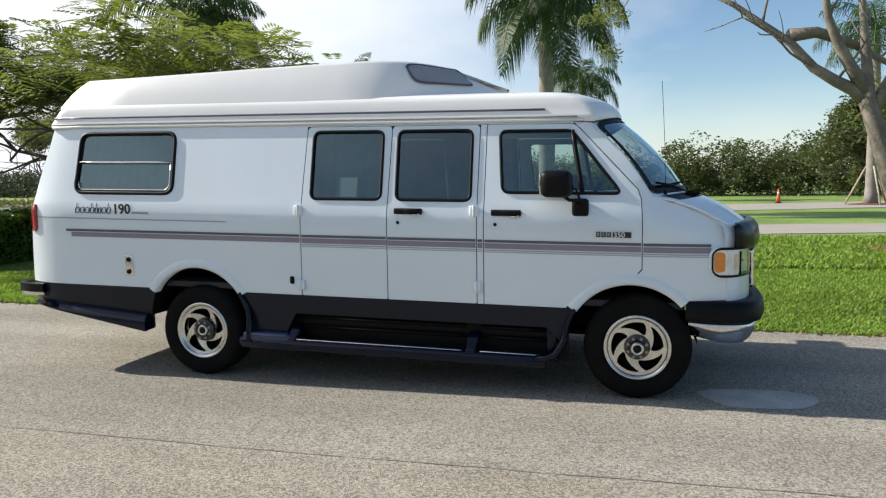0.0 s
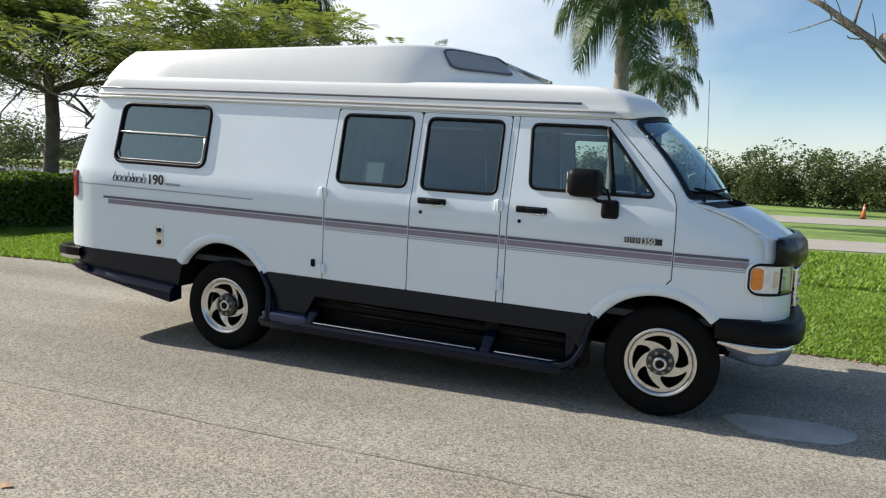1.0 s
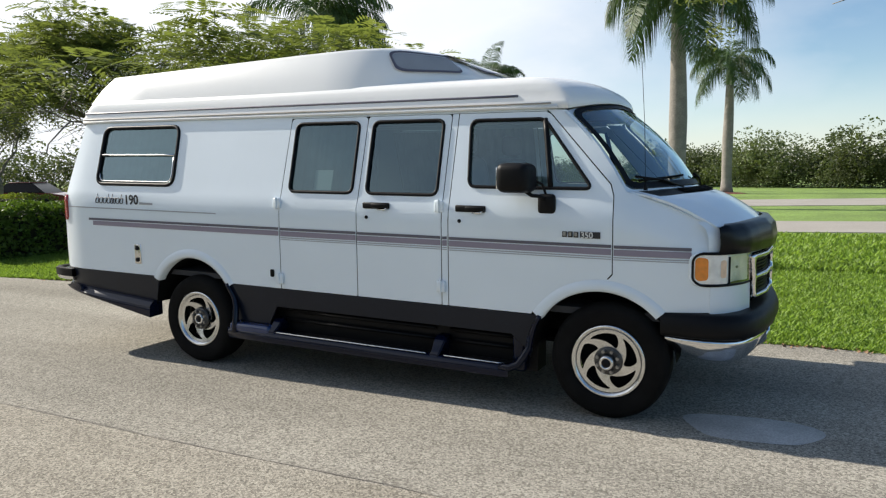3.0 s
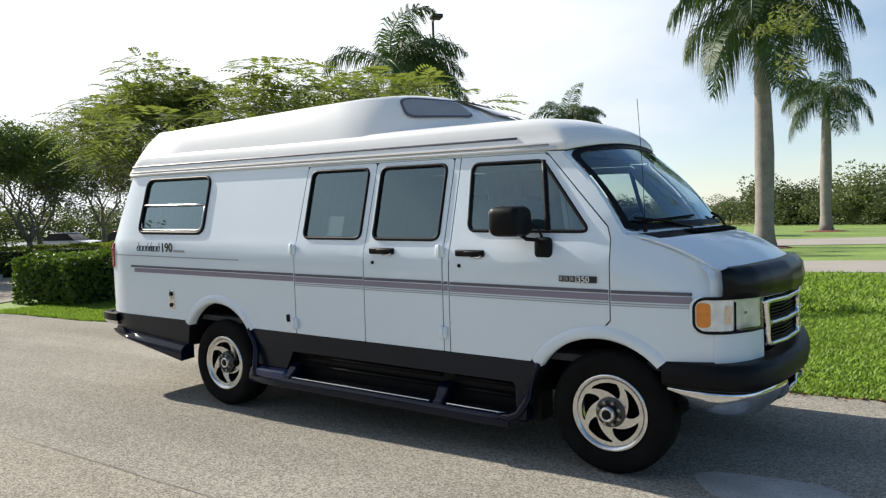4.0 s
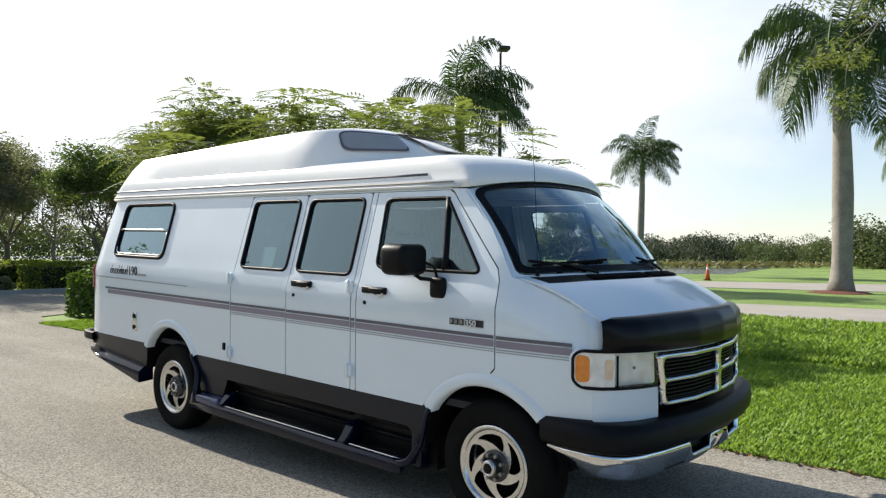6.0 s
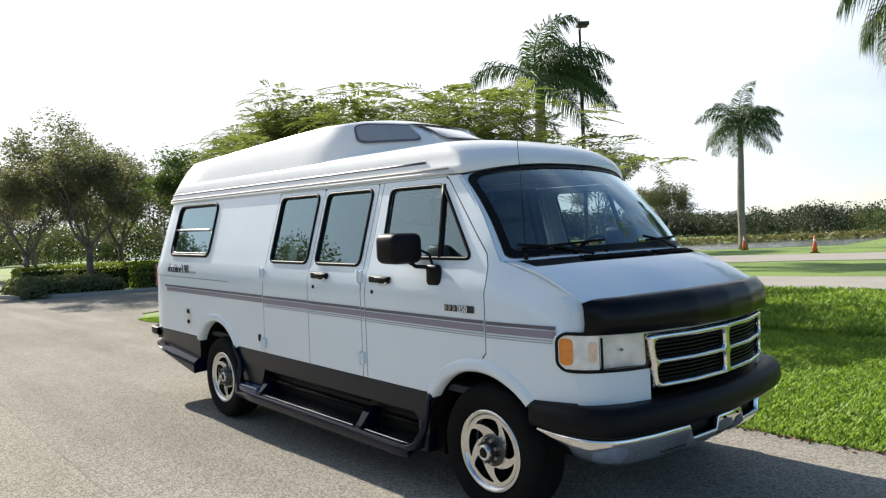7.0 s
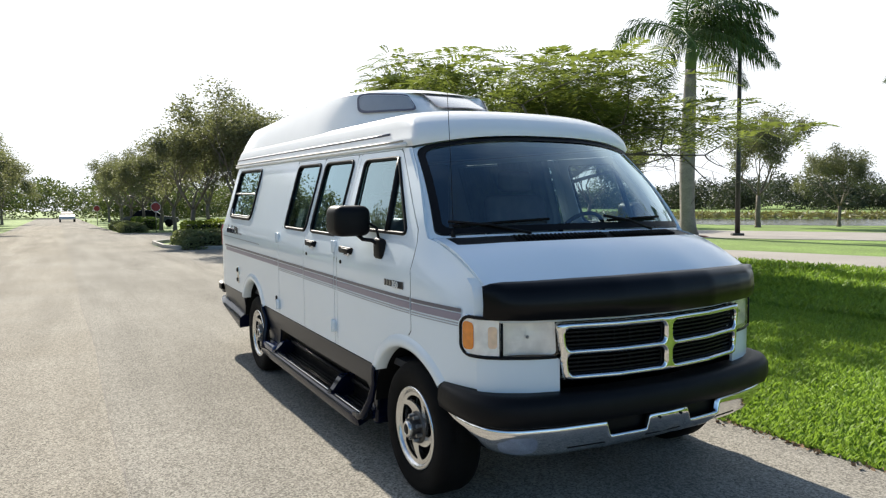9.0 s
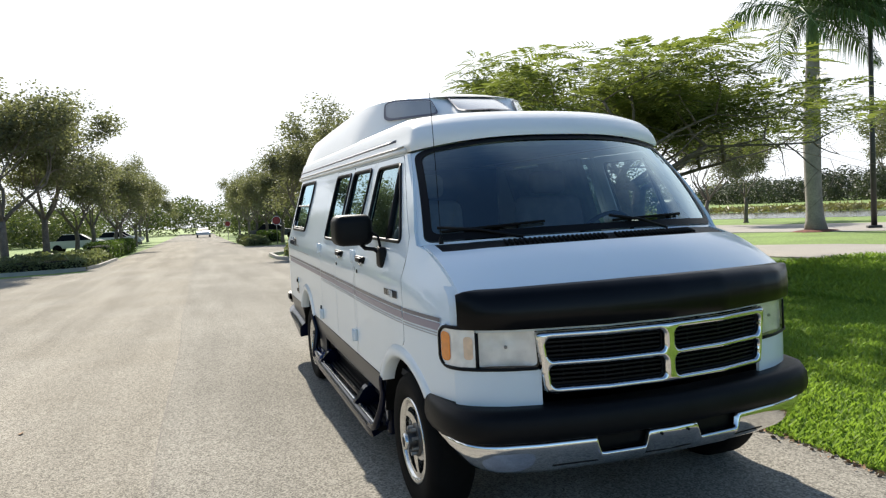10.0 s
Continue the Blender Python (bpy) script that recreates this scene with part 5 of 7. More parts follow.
part("dashboard", bm, M_DASH, van, "dark dashboard", shear=True)
for y in (-0.47, 0.47):
    bm = bmesh.new()
    box(bm, -1.02, -0.52, y - 0.26, y + 0.26, 0.90, 1.06, 0.05, 3)
    seat = part("seat", bm, M_CLOTH, van, "grey cloth captain seat", shear=True)
    bm = bmesh.new()
    box(bm, -1.10, -0.96, y - 0.26, y + 0.26, 1.00, 1.58, 0.06, 3)
    for v in bm.verts:
        v.co.x -= 0.18 * (v.co.z - 1.0)
    part("backrest", bm, M_CLOTH, seat, shear=True)
    bm = bmesh.new()
    box(bm, -1.18, -1.08, y - 0.14, y + 0.14, 1.60, 1.76, 0.045, 3)
    part("headrest", bm, M_CLOTH, seat, shear=True)
bm = bmesh.new()
tube(bm, [Vector((-0.36, 0.45, 1.30)) + Vector((0.10 * math.sin(t), 0.19 * math.cos(t), 0.165 * math.sin(t))) for t in np.linspace(0, 2 * math.pi, 25)[:-1]], 0.014, 6, closed=True)
wheel_ob = part("steering_wheel", bm, M_BLACK, van, "black steering wheel", shear=True)
for t in (0.3, 2.84, 4.71):
    bm = bmesh.new()
    tube(bm, [(-0.34, 0.45, 1.285), Vector((-0.36, 0.45, 1.30)) + Vector((0.10 * math.sin(t), 0.19 * math.cos(t), 0.165 * math.sin(t)))], 0.012, 6)
    part("spoke", bm, M_BLACK, wheel_ob, shear=True)
# pleated curtains behind the tinted panes and beside the cab
for s in (-1, 1):
    # far-side curtain beside the cab is added to block the sky beyond
    for x0, x1, z0, z1 in (((-2.40, -1.72, 1.28, 1.82), (-4.40, -3.40, 1.32, 1.83)) + (((-1.70, -1.02, 1.0, 1.84),) if s > 0 else ())):
        bm = bmesh.new()
        rows = []
        for x in np.linspace(x0, x1, 40):
            w = 0.012 * math.sin(x * 75)
            rows.append([bm.verts.new((x, s * (side_y(x, z) - 0.10 + w), z)) for z in (z0, (z0 + z1) / 2, z1)])
        for p, q in zip(rows, rows[1:]):
            for k in range(2):
                bm.faces.new((p[k], q[k], q[k + 1], p[k + 1]))
        part("curtain", bm, M_CURTAIN, van, "grey pleated curtain", shear=True)
bm = bmesh.new()
f = on_side(-1, -0.02)
bmesh.ops.create_grid(bm, x_segments=1, y_segments=1, size=0.5)
for v in bm.verts:
    v.co = f(-2.03 + v.co.x * 0.15, 1.405 + v.co.y * 0.14)
part("notice", bm, M_PAPER, van, "white paper notice inside the pane", shear=True)
# wipers, aerial
for s, (a, b, c) in enumerate(((( -0.50), (-0.72), 0.10), ((0.42), (-0.05), 0.10))):
    bm = bmesh.new()
    p0, p1 = screen(a, -0.02) + Vector((0.01, 0, 0.02)), screen(a + 0.42 * (1 if s == 0 else -1) * -1.0 if s == 0 else a - 0.38, 0.10) + Vector((0.012, 0, 0.025))
    tube(bm, [p0, p0.lerp(p1, 0.5) + Vector((0.01, 0, 0.012)), p1], 0.008, 6)
    wa = part("wiper", bm, M_BLACK, van, "black windscreen wiper", shear=True)
    bm = bmesh.new()
    s_mid = -0.92 if s == 0 else 0.04
    tube(bm, [screen(s_mid + k, 0.075 + 0.05 * abs(k)) + Vector((0.008, 0, 0.014)) for k in np.linspace(0.02, 0.56, 8)], 0.007, 6)
    part("wiper_blade", bm, M_RUBBER, wa, "black wiper blade", shear=True)
bm = bmesh.new()
lathe(bm, [(0.0, 0.0), (0.012, 0.0), (0.012, 0.02), (0.006, 0.035)], 10)
for v in bm.verts:
    v.co = Vector((v.co.x + 0.175, v.co.z - 0.81, v.co.y + 1.372))
tube(bm, [(0.175, -0.81, 1.39), (0.165, -0.815, 1.75), (0.145, -0.82, 2.11)], 0.0018, 5)
part("aerial", bm, M_BLACK, van, "thin whip aerial on the fender", shear=True)


# ---- wheels ----
def wheel(x, s, hub_y, front):
    w = new("wheel")
    w.parent = van
    w["label"] = "polished alloy wheel with five swirled slots"
    w.matrix_basis = pose(x, s * (0.955 if front else 0.955), 0.365, 0, 0, 0 if s < 0 else 180)
    # the wheel's outside is towards -y
    bm = bmesh.new()
    lathe(bm, [(0.214, 0.02), (0.222, -0.005), (0.24, -0.014), (0.30, -0.022), (0.326, -0.012), (0.341, 0.008), (0.349, 0.03), (0.350, 0.10), (0.349, 0.17), (0.340, 0.195), (0.30, 0.222), (0.23, 0.21), (0.214, 0.19)], 64)
    ty = part("tyre", bm, M_RUBBER, w, "black road tyre")
    bm = bmesh.new()
    lathe(bm, [(0.183, 0.014), (0.188, 0.006), (0.194, -0.002), (0.204, -0.012), (0.214, -0.012), (0.220, -0.004), (0.217, 0.01), (0.206, 0.014), (0.200, 0.05), (0.190, 0.17), (0.205, 0.19)], 64)
    rim = part("rim", bm, M_ALU, w, "polished alloy rim lip")
    slots = []
    for k in range(5):
        b0 = 72 * k
        outer = [(0.168, a) for a in np.linspace(4, 55, 8)]
        inner = [(r, a) for r, a in ((0.162, 59), (0.150, 51), (0.132, 39), (0.115, 25), (0.101, 10), (0.091, -3), (0.091, -11), (0.104, -13), (0.130, -9), (0.154, -2))]
        slots.append([(r * math.cos(radians(b0 + a * 1.0)), r * math.sin(radians(b0 + a))) for r, a in outer + inner])
    circ = [(0.188 * math.cos(2 * math.pi * k / 72), 0.188 * math.sin(2 * math.pi * k / 72)) for k in range(72)]
    f = panel(circ, slots, lambda u, v: Vector((u, 0.004 + 0.02 * (1 - math.hypot(u, v) / 0.188) * (1 if front else 2.2), v)), 0.022)
    thick(part("wheel_face", f, M_ALU, rim, "alloy face with swirled slots"), 0.018)
    # flat dark disc stands in for the shade behind the slots
    bm = bmesh.new()
    lathe(bm, [(0.0, 0.10), (0.19, 0.10)], 32)
    part("slot_shade", bm, M_RUBBER, w, "dark disc standing for the shade behind the slots")
    out = -0.045 if front else -0.0
    bm = bmesh.new()
    lathe(bm, [(0.0, out - 0.006), (0.030, out - 0.006), (0.036, out), (0.042, out + 0.004), (0.044, out + 0.012), (0.046, 0.03)], 32)
    part("hub_cap", bm, M_STEEL, w, "dark steel hub")
    bm = bmesh.new()
    lathe(bm, [(0.027, out - 0.008), (0.031, out - 0.011), (0.038, out - 0.010), (0.043, out - 0.003), (0.043, out + 0.008), (0.036, out + 0.010)], 32)
    part("hub_rim", bm, M_ALU, w, "bright ring round the hub badge")
    bm = bmesh.new()
    lathe(bm, [(0.040, 0.008), (0.078, 0.006), (0.084, 0.010), (0.086, 0.020)], 40)
    part("hub_ring", bm, M_STEEL, w, "dull ring under the lug nuts")
    bm = bmesh.new()
    lathe(bm, [(0.0, out - 0.009), (0.024, out - 0.009), (0.027, out - 0.005)], 24)
    part("hub_badge", bm, M_BLACK, w, "dark hub badge")
    for k in range(8):
        a = 2 * math.pi * (k + 0.5) / 8
        bm = bmesh.new()
        tube(bm, [(0.064 * math.cos(a), 0.03, 0.064 * math.sin(a)), (0.064 * math.cos(a), -0.024 if front else -0.012, 0.064 * math.sin(a))], 0.0105, 6)
        part("lug_nut", bm, M_ALU_DULL, w, "steel lug nut", smooth=False)
    return w


for wx, front in ((0.0, True), (-3.24, False)):
    for s in (-1, 1):
        wheel(wx, s, 0.95, front)

# ---- plants ----


def leaf_cloud(centres, radii, per, length, width, flat=1.0, droop=0.3, seed=1, hollow=0.35):
    """Many small pointed leaves round centres; returns vertices and faces."""
    r = np.random.default_rng(seed)
    c = np.repeat(np.asarray(centres, float), per, 0)
    rad = np.repeat(np.asarray(radii, float), per)
    d = r.normal(size=c.shape)
    d /= np.linalg.norm(d, axis=1)[:, None]
    k = hollow + (1 - hollow) * r.random(len(c)) ** 0.6
    p = c + d * (rad * k)[:, None] * np.array([1, 1, flat])
    ax = d * 0.6 + r.normal(size=c.shape) * 0.7
    ax[:, 2] = ax[:, 2] * 0.5 - droop * r.random(len(c))
    ax /= np.linalg.norm(ax, axis=1)[:, None] + 1e-9
    sd = np.cross(ax, r.normal(size=c.shape))
    sd /= np.linalg.norm(sd, axis=1)[:, None] + 1e-9
    size = (0.6 + 0.8 * r.random(len(c)))[:, None]
    a, b = ax * length * size, sd * width * size
    v = np.stack([p - a * 0.5, p + b * 0.5, p + a * 0.5, p - b * 0.5], 1).reshape(-1, 3)
    i = np.arange(len(c)) * 4
    f = np.stack([i, i + 1, i + 2, i + 3], 1)
    return v, f


def cloud_mesh(name, clouds, material, parent=None, label=""):
    v = np.concatenate([c[0] for c in clouds])
    off, fs = 0, []
    for c in clouds:
        fs.append(c[1] + off)
        off += len(c[0])
    f = np.concatenate(fs)
    me = bpy.data.meshes.new(name)
    me.vertices.add(len(v))
    me.vertices.foreach_set("co", v.astype(np.float32).ravel())
    me.loops.add(f.size)
    me.loops.foreach_set("vertex_index", f.astype(np.int32).ravel())
    me.polygons.add(len(f))
    me.polygons.foreach_set("loop_start", np.arange(0, f.size, f.shape[1], dtype=np.int32))
    me.update(calc_edges=True)
    me.validate()
    return link_mesh(name, me, material, parent, label, smooth=False)


def grow(bm, p, d, length, r, depth, rnd, tips, spread=0.6, up=0.15, kids=3):
    """A limb that bends and forks; gathers the ends of the twigs."""
    pts, rad = [p.copy()], [r]
    n = 4
    for i in range(n):
        d = (d + Vector((rnd.gauss(0, 0.14), rnd.gauss(0, 0.14), rnd.gauss(0, 0.10) + up * 0.3))).normalized()
        p = p + d * (length / n)
        pts.append(p.copy())
        rad.append(r * (1 - 0.45 * (i + 1) / n))
    tube(bm, pts, r, 7 if depth > 2 else 5 if depth > 1 else 4, taper=rad)
    if depth <= 1:
        tips.append(pts[-1])
        tips.append(pts[-2])
    if depth == 0:
        return
    for k in range(kids):
        a = rnd.uniform(0, 2 * math.pi)
        side = d.orthogonal().normalized()
        side = Matrix.Rotation(a, 3, d) @ side
        nd = (d * (1 - spread * 0.5) + side * spread * rnd.uniform(0.6, 1.2) + Vector((0, 0, up))).normalized()
        start = pts[-1] if k < 2 else pts[-2]
        grow(bm, start, nd, length * rnd.uniform(0.62, 0.86), rad[-1] * 0.82, depth - 1, rnd, tips, spread, up, kids)


def shade_tree(seed, h, trunk_h, r, leaf, per, blob, label, lean=(0, 0), depth=3, spread=0.62, up=0.18, lsize=(0.14, 0.06), stems=4, flat=0.75, name="tree", bark=None, squash=1.0, reach=None, lowest=0.0):
    rnd = random.Random(seed)
    t = tagged(new(name), label, "tree")
    bm, tips = bmesh.new(), []
    base, top = Vector((0, 0, 0)), Vector((lean[0], lean[1], trunk_h))
    pts = [base + Vector((0, 0, -0.05)), base.lerp(top, 0.06), base.lerp(top, 0.35) + Vector((rnd.gauss(0, 0.04), rnd.gauss(0, 0.04), 0)), base.lerp(top, 0.7) + Vector((rnd.gauss(0, 0.05), rnd.gauss(0, 0.05), 0)), top]
    tube(bm, pts, r, 10, taper=[r * 1.6, r * 1.15, r, r * 0.92, r * 0.85])
    L = reach or (h - trunk_h) * 0.42
    for k in range(stems):
        a = 2 * math.pi * (k + rnd.random() * 0.6) / stems
        d = Vector((math.cos(a) * spread, math.sin(a) * spread, 0.65 + up)).normalized()
        grow(bm, top + Vector((0, 0, -0.1)), d, L * rnd.uniform(0.8, 1.15), r * 0.55, depth - 1, rnd, tips, spread, up)
    part("trunk", bm, bark or M_BARK, t, "grey-brown trunk and limbs")
    c = np.array([tuple(p) for p in tips if p.z > lowest])
    rr = blob * (0.6 + 0.7 * np.random.default_rng(seed).random(len(c)))
    v = leaf_cloud(c, rr, per, lsize[0], lsize[1], flat, 0.3, seed)
    crown = cloud_mesh("crown", [v], leaf, t, "leafy crown with gaps")
    return t


def palm(seed, h, crown, r, label, fronds=17, leaflets=44, droop=1.0, bulge=1.0, wind=(0.0, 0.0)):
    rnd = random.Random(seed)
    t = tagged(new("palm_tree"), label, "palm tree")
    bm = bmesh.new()
    zs = np.linspace(-0.05, h, 15)
    rad = [r * (1.55 if z < 0.1 else interp(z / h, [0, 0.05, 0.15, 0.5, 0.9, 1.0], [1.5, 1.2, 1.0, 1.08 * bulge, 0.85, 0.74])) for z in zs]
    tube(bm, [(0.06 * math.sin(z * 0.5), 0.04 * math.sin(z * 0.7), z) for z in zs], r, 16, taper=rad)
    tr = part("trunk", bm, M_PALM, t, "smooth pale grey ringed trunk")
    bm = bmesh.new()
    sh = crown * 0.42
    tx, ty = 0.06 * math.sin(h * 0.5), 0.04 * math.sin(h * 0.7)
    tube(bm, [(tx, ty, h - 0.02), (tx, ty, h + sh * 0.3), (tx, ty, h + sh * 0.8), (tx, ty, h + sh)], r, 12, taper=[r * 0.76, r * 0.80, r * 0.55, r * 0.3])
    part("crownshaft", bm, M_SHAFT, t, "green crownshaft")
    rbm, lv, lf = bmesh.new(), [], []
    for k in range(fronds):
        az = 2 * math.pi * (k * 0.381966 + 0.03 * rnd.random())
        rise = interp(k / fronds, [0, 0.35, 0.7, 1.0], [1.25, 0.8, 0.35, -0.15]) + rnd.uniform(-0.12, 0.12)
        L = crown * rnd.uniform(0.88, 1.1)
        d = Vector((math.cos(az) * math.cos(rise), math.sin(az) * math.cos(rise), math.sin(rise)))
        p = Vector((tx, ty, h + sh * 0.85))
        pts = [p.copy()]
        for i in range(14):
            d = (d + Vector((wind[0], wind[1], -0.115 * droop * (0.6 + i * 0.09)))).normalized()
            p = p + d * (L / 14)
            pts.append(p.copy())
        tube(rbm, pts, 0.02, 4, taper=[0.035 * crown / 2.5 * (1 - 0.85 * i / 14) for i in range(15)])
        for i in range(leaflets):
            f = 0.10 + 0.90 * (i + rnd.random() * 0.7) / leaflets
            j = min(13, int(f * 14))
            q = pts[j].lerp(pts[j + 1], f * 14 - j)
            way = (pts[j + 1] - pts[j]).normalized()
            side = way.cross(Vector((0, 0, 1)))
            side = side.normalized() if side.length > 0.05 else Vector((1, 0, 0))
            ln = crown * 0.30 * math.sin(math.pi * min(1.0, 0.12 + f * 0.84)) + 0.10
            for s in (-1, 1):
                lift = rnd.uniform(-0.45, 0.35)
                dr = (side * s * 0.85 + way * 0.55 + Vector((0, 0, lift - 0.15))).normalized()
                m = q + dr * ln * 0.55
                e = q + dr * ln * 0.9 + Vector((0, 0, -ln * rnd.uniform(0.25, 0.6) * droop))
                wv = way * (0.012 * crown / 2.5 + 0.009)
                b = len(lv)
                lv += [q - wv * 0.5, q + wv * 0.5, m + wv, m - wv, e]
                lf += [(b, b + 1, b + 2, b + 3), (b + 3, b + 2, b + 4)]
    fr = part("frond_ribs", rbm, M_SHAFT, t, "green frond ribs")
    pydata("fronds", [tuple(v) for v in lv], lf, M_FROND, t, "arching feather fronds")
    return t


def put(ob, x, y, yaw=0, scale=1.0, z=GROUND_Z):
    ob.matrix_basis = pose(x, y, z, 0, 0, yaw) @ Matrix.Diagonal((scale, scale, scale, 1))
    return ob


def mulch_ring(x, y, r, seed):
    bm = bmesh.new()
    rnd = random.Random(seed)
    c = bm.verts.new((0, 0, 0.10))
    rings = []
    for k, (rr, z) in enumerate(((0.45, 0.085), (0.8, 0.05), (1.0, 0.0))):
        rings.append([bm.verts.new((math.cos(a) * r * rr * (1 + rnd.uniform(-.07, .07)), math.sin(a) * r * rr * (1 + rnd.uniform(-.07, .07)), z + rnd.uniform(0, .015))) for a in np.linspace(0, 2 * math.pi, 25)[:-1]])
    for j in range(24):
        bm.faces.new((c, rings[0][j], rings[0][(j + 1) % 24]))
        for a, b in zip(rings, rings[1:]):
            bm.faces.new((a[j], b[j], b[(j + 1) % 24], a[(j + 1) % 24]))
    ob = tagged(part("mulch_ring", bm, M_MULCH), "reddish mulch ring round a trunk", "mulch")
    ob.matrix_basis = pose(x, y, GROUND_Z + 0.002)
    return ob


# royal palms on the lawn
put(palm(1, 7.7, 4.5, 0.35, "tall royal palm with a grey trunk in mulch", 17, 96, 1.5), -3.3, 26.2, 20)
mulch_ring(-3.3, 26.2, 1.1, 1)
put(palm(2, 6.8, 3.3, 0.30, "distant royal palm on the lawn beyond the lane", 16, 66, 1.5), -2.9, 49.5, 70, 1.14)
mulch_ring(-2.9, 49.5, 1.4, 2)
put(palm(3, 7.0, 3.1, 0.22, "slim royal palm near the lake shore", 25, 58, 0.95, wind=(0.012, -0.04)), -18.4, 42.0, 130)
put(palm(4, 7.4, 3.9, 0.31, "royal palm standing beside the lamp post", 16, 80, 1.05, wind=(-0.095, -0.060)), -18.7, 22.05, 200)
mulch_ring(-18.7, 22.05, 0.9, 3)
put(palm(6, 8.2, 3.6, 0.27, "staked young palm on the lawn", 18, 44, 1.2), 13.4, 37.5, 40)
mulch_ring(13.4, 37.5, 1.2, 4)
for k in range(3):
    bm = bmesh.new()
    a = 2.1 * k + 0.6
    tube(bm, [(13.4 + 1.25 * math.cos(a), 37.5 + 1.25 * math.sin(a), 0), (13.4 + 0.26 * math.cos(a), 37.5 + 0.26 * math.sin(a), 2.1)], 0.05, 5)
    tagged(part("timber_prop", bm, M_WOOD), "pale timber prop leaning on the palm", "prop", "props round the palm")

# feathery spreading trees behind the van
def spray_cloud(centres, radii, per, seed, length=0.46, flat=0.42, pairs=6):
    """Twice-feathered leaves: arching stalks with pairs of narrow leaflets."""
    r = np.random.default_rng(seed)
    c = np.repeat(np.asarray(centres, float), per, 0)
    rad = np.repeat(np.asarray(radii, float), per)[:, None]
    d = r.normal(size=c.shape) + np.array([0, 0, 0.35])
    d /= np.linalg.norm(d, axis=1)[:, None]
    p = c + d * rad * (0.25 + 0.75 * r.random((len(c), 1)) ** 0.7) * np.array([1, 1, flat])
    way = d * np.array([1, 1, 0.6]) + r.normal(size=c.shape) * 0.45
    way /= np.linalg.norm(way, axis=1)[:, None]
    side = np.cross(way, np.array([0, 0, 1.0])) + r.normal(size=c.shape) * 0.12
    side /= np.linalg.norm(side, axis=1)[:, None] + 1e-9
    ln = length * (0.6 + 0.7 * r.random((len(c), 1)))
    vs = []
    for i in range(pairs):
        t = (i + 0.7) / pairs
        q = p + way * ln * t - np.array([0, 0, 1.0]) * ln * 0.5 * t * t
        reach = ln * 0.46 * math.sin(math.pi * (0.2 + 0.7 * t))
        for k in (-1, 1):
            e = side * k * 0.85 + way * 0.5 - np.array([0, 0, 0.22])
            e = e * reach
            w = way * ln * 0.052
            vs.append(np.stack([q, q + e * 0.5 + w, q + e, q + e * 0.5 - w], 1))
    v = np.concatenate(vs).reshape(-1, 3)
    return v, np.arange(len(v)).reshape(-1, 4)


def feather_tree(seed, x, y, span, h, trunk_h, label, yaw=0, squash=0.62, wide=1.08):
    rnd = random.Random(seed)
    t = tagged(new("tree"), label, "tree")
    bm, tips = bmesh.new(), []
    r, top = 0.17, Vector((0, 0, trunk_h))
    tube(bm, [(0, 0, -0.05), (0, 0, 0.2), (0.05, 0.02, trunk_h * 0.4), (0.02, 0.06, trunk_h * 0.75), top], r, 10, taper=[r * 1.6, r * 1.15, r, r * 0.92, r * 0.85])
    for k in range(5):
        a = 2 * math.pi * (k + rnd.random() * 0.6) / 5
        d = Vector((math.cos(a), math.sin(a), 0.68)).normalized()
        grow(bm, top + Vector((0, 0, -0.1)), d, span * 0.42 * rnd.uniform(0.8, 1.15), r * 0.55, 3, rnd, tips, 1.0, 0.03)
    part("trunk", bm, M_BARK, t, "grey-brown trunk and spreading limbs")
    c = np.array([tuple(p) for p in tips if p.z > 4.6])
    rr = 0.62 * (0.6 + 0.7 * np.random.default_rng(seed).random(len(c)))
    cloud_mesh("crown", [spray_cloud(c, rr, 15, seed)], M_FERN, t, "flat layered crown of feathery leaves")
    t.matrix_basis = pose(x, y, GROUND_Z, 0, 0, yaw) @ Matrix.Diagonal((wide, wide, squash, 1))
    return t


feather_tree(11, -9.0, 6.3, 4.8, 6.0, 3.0, "spreading feathery shade tree behind the van", 20, 0.63)
feather_tree(15, -13.7, 6.6, 4.2, 6.0, 4.0, "spreading feathery shade tree by the hedge", 280, 0.735, 0.95)
feather_tree(19, -11.6, 8.6, 4.6, 6.0, 3.0, "spreading feathery shade tree behind its fellows", 200, 0.64)

# pale-limbed tree on the lawn, with leaves at the ends of its long limbs
bt = tagged(new("tree"), "pale-limbed tree with sparse feathery leaves, in red mulch", "tree")
rnd, tips, bm = random.Random(23), [], bmesh.new()
tube(bm, [(0.95, 0, -0.05), (0.85, 0, 0.3), (0.45, 0, 1.4), (0.2, 0, 2.2), (-0.05, 0, 3.0), (-0.08, 0, 3.25)], 0.2, 12, taper=[0.34, 0.24, 0.19, 0.17, 0.16, 0.14])
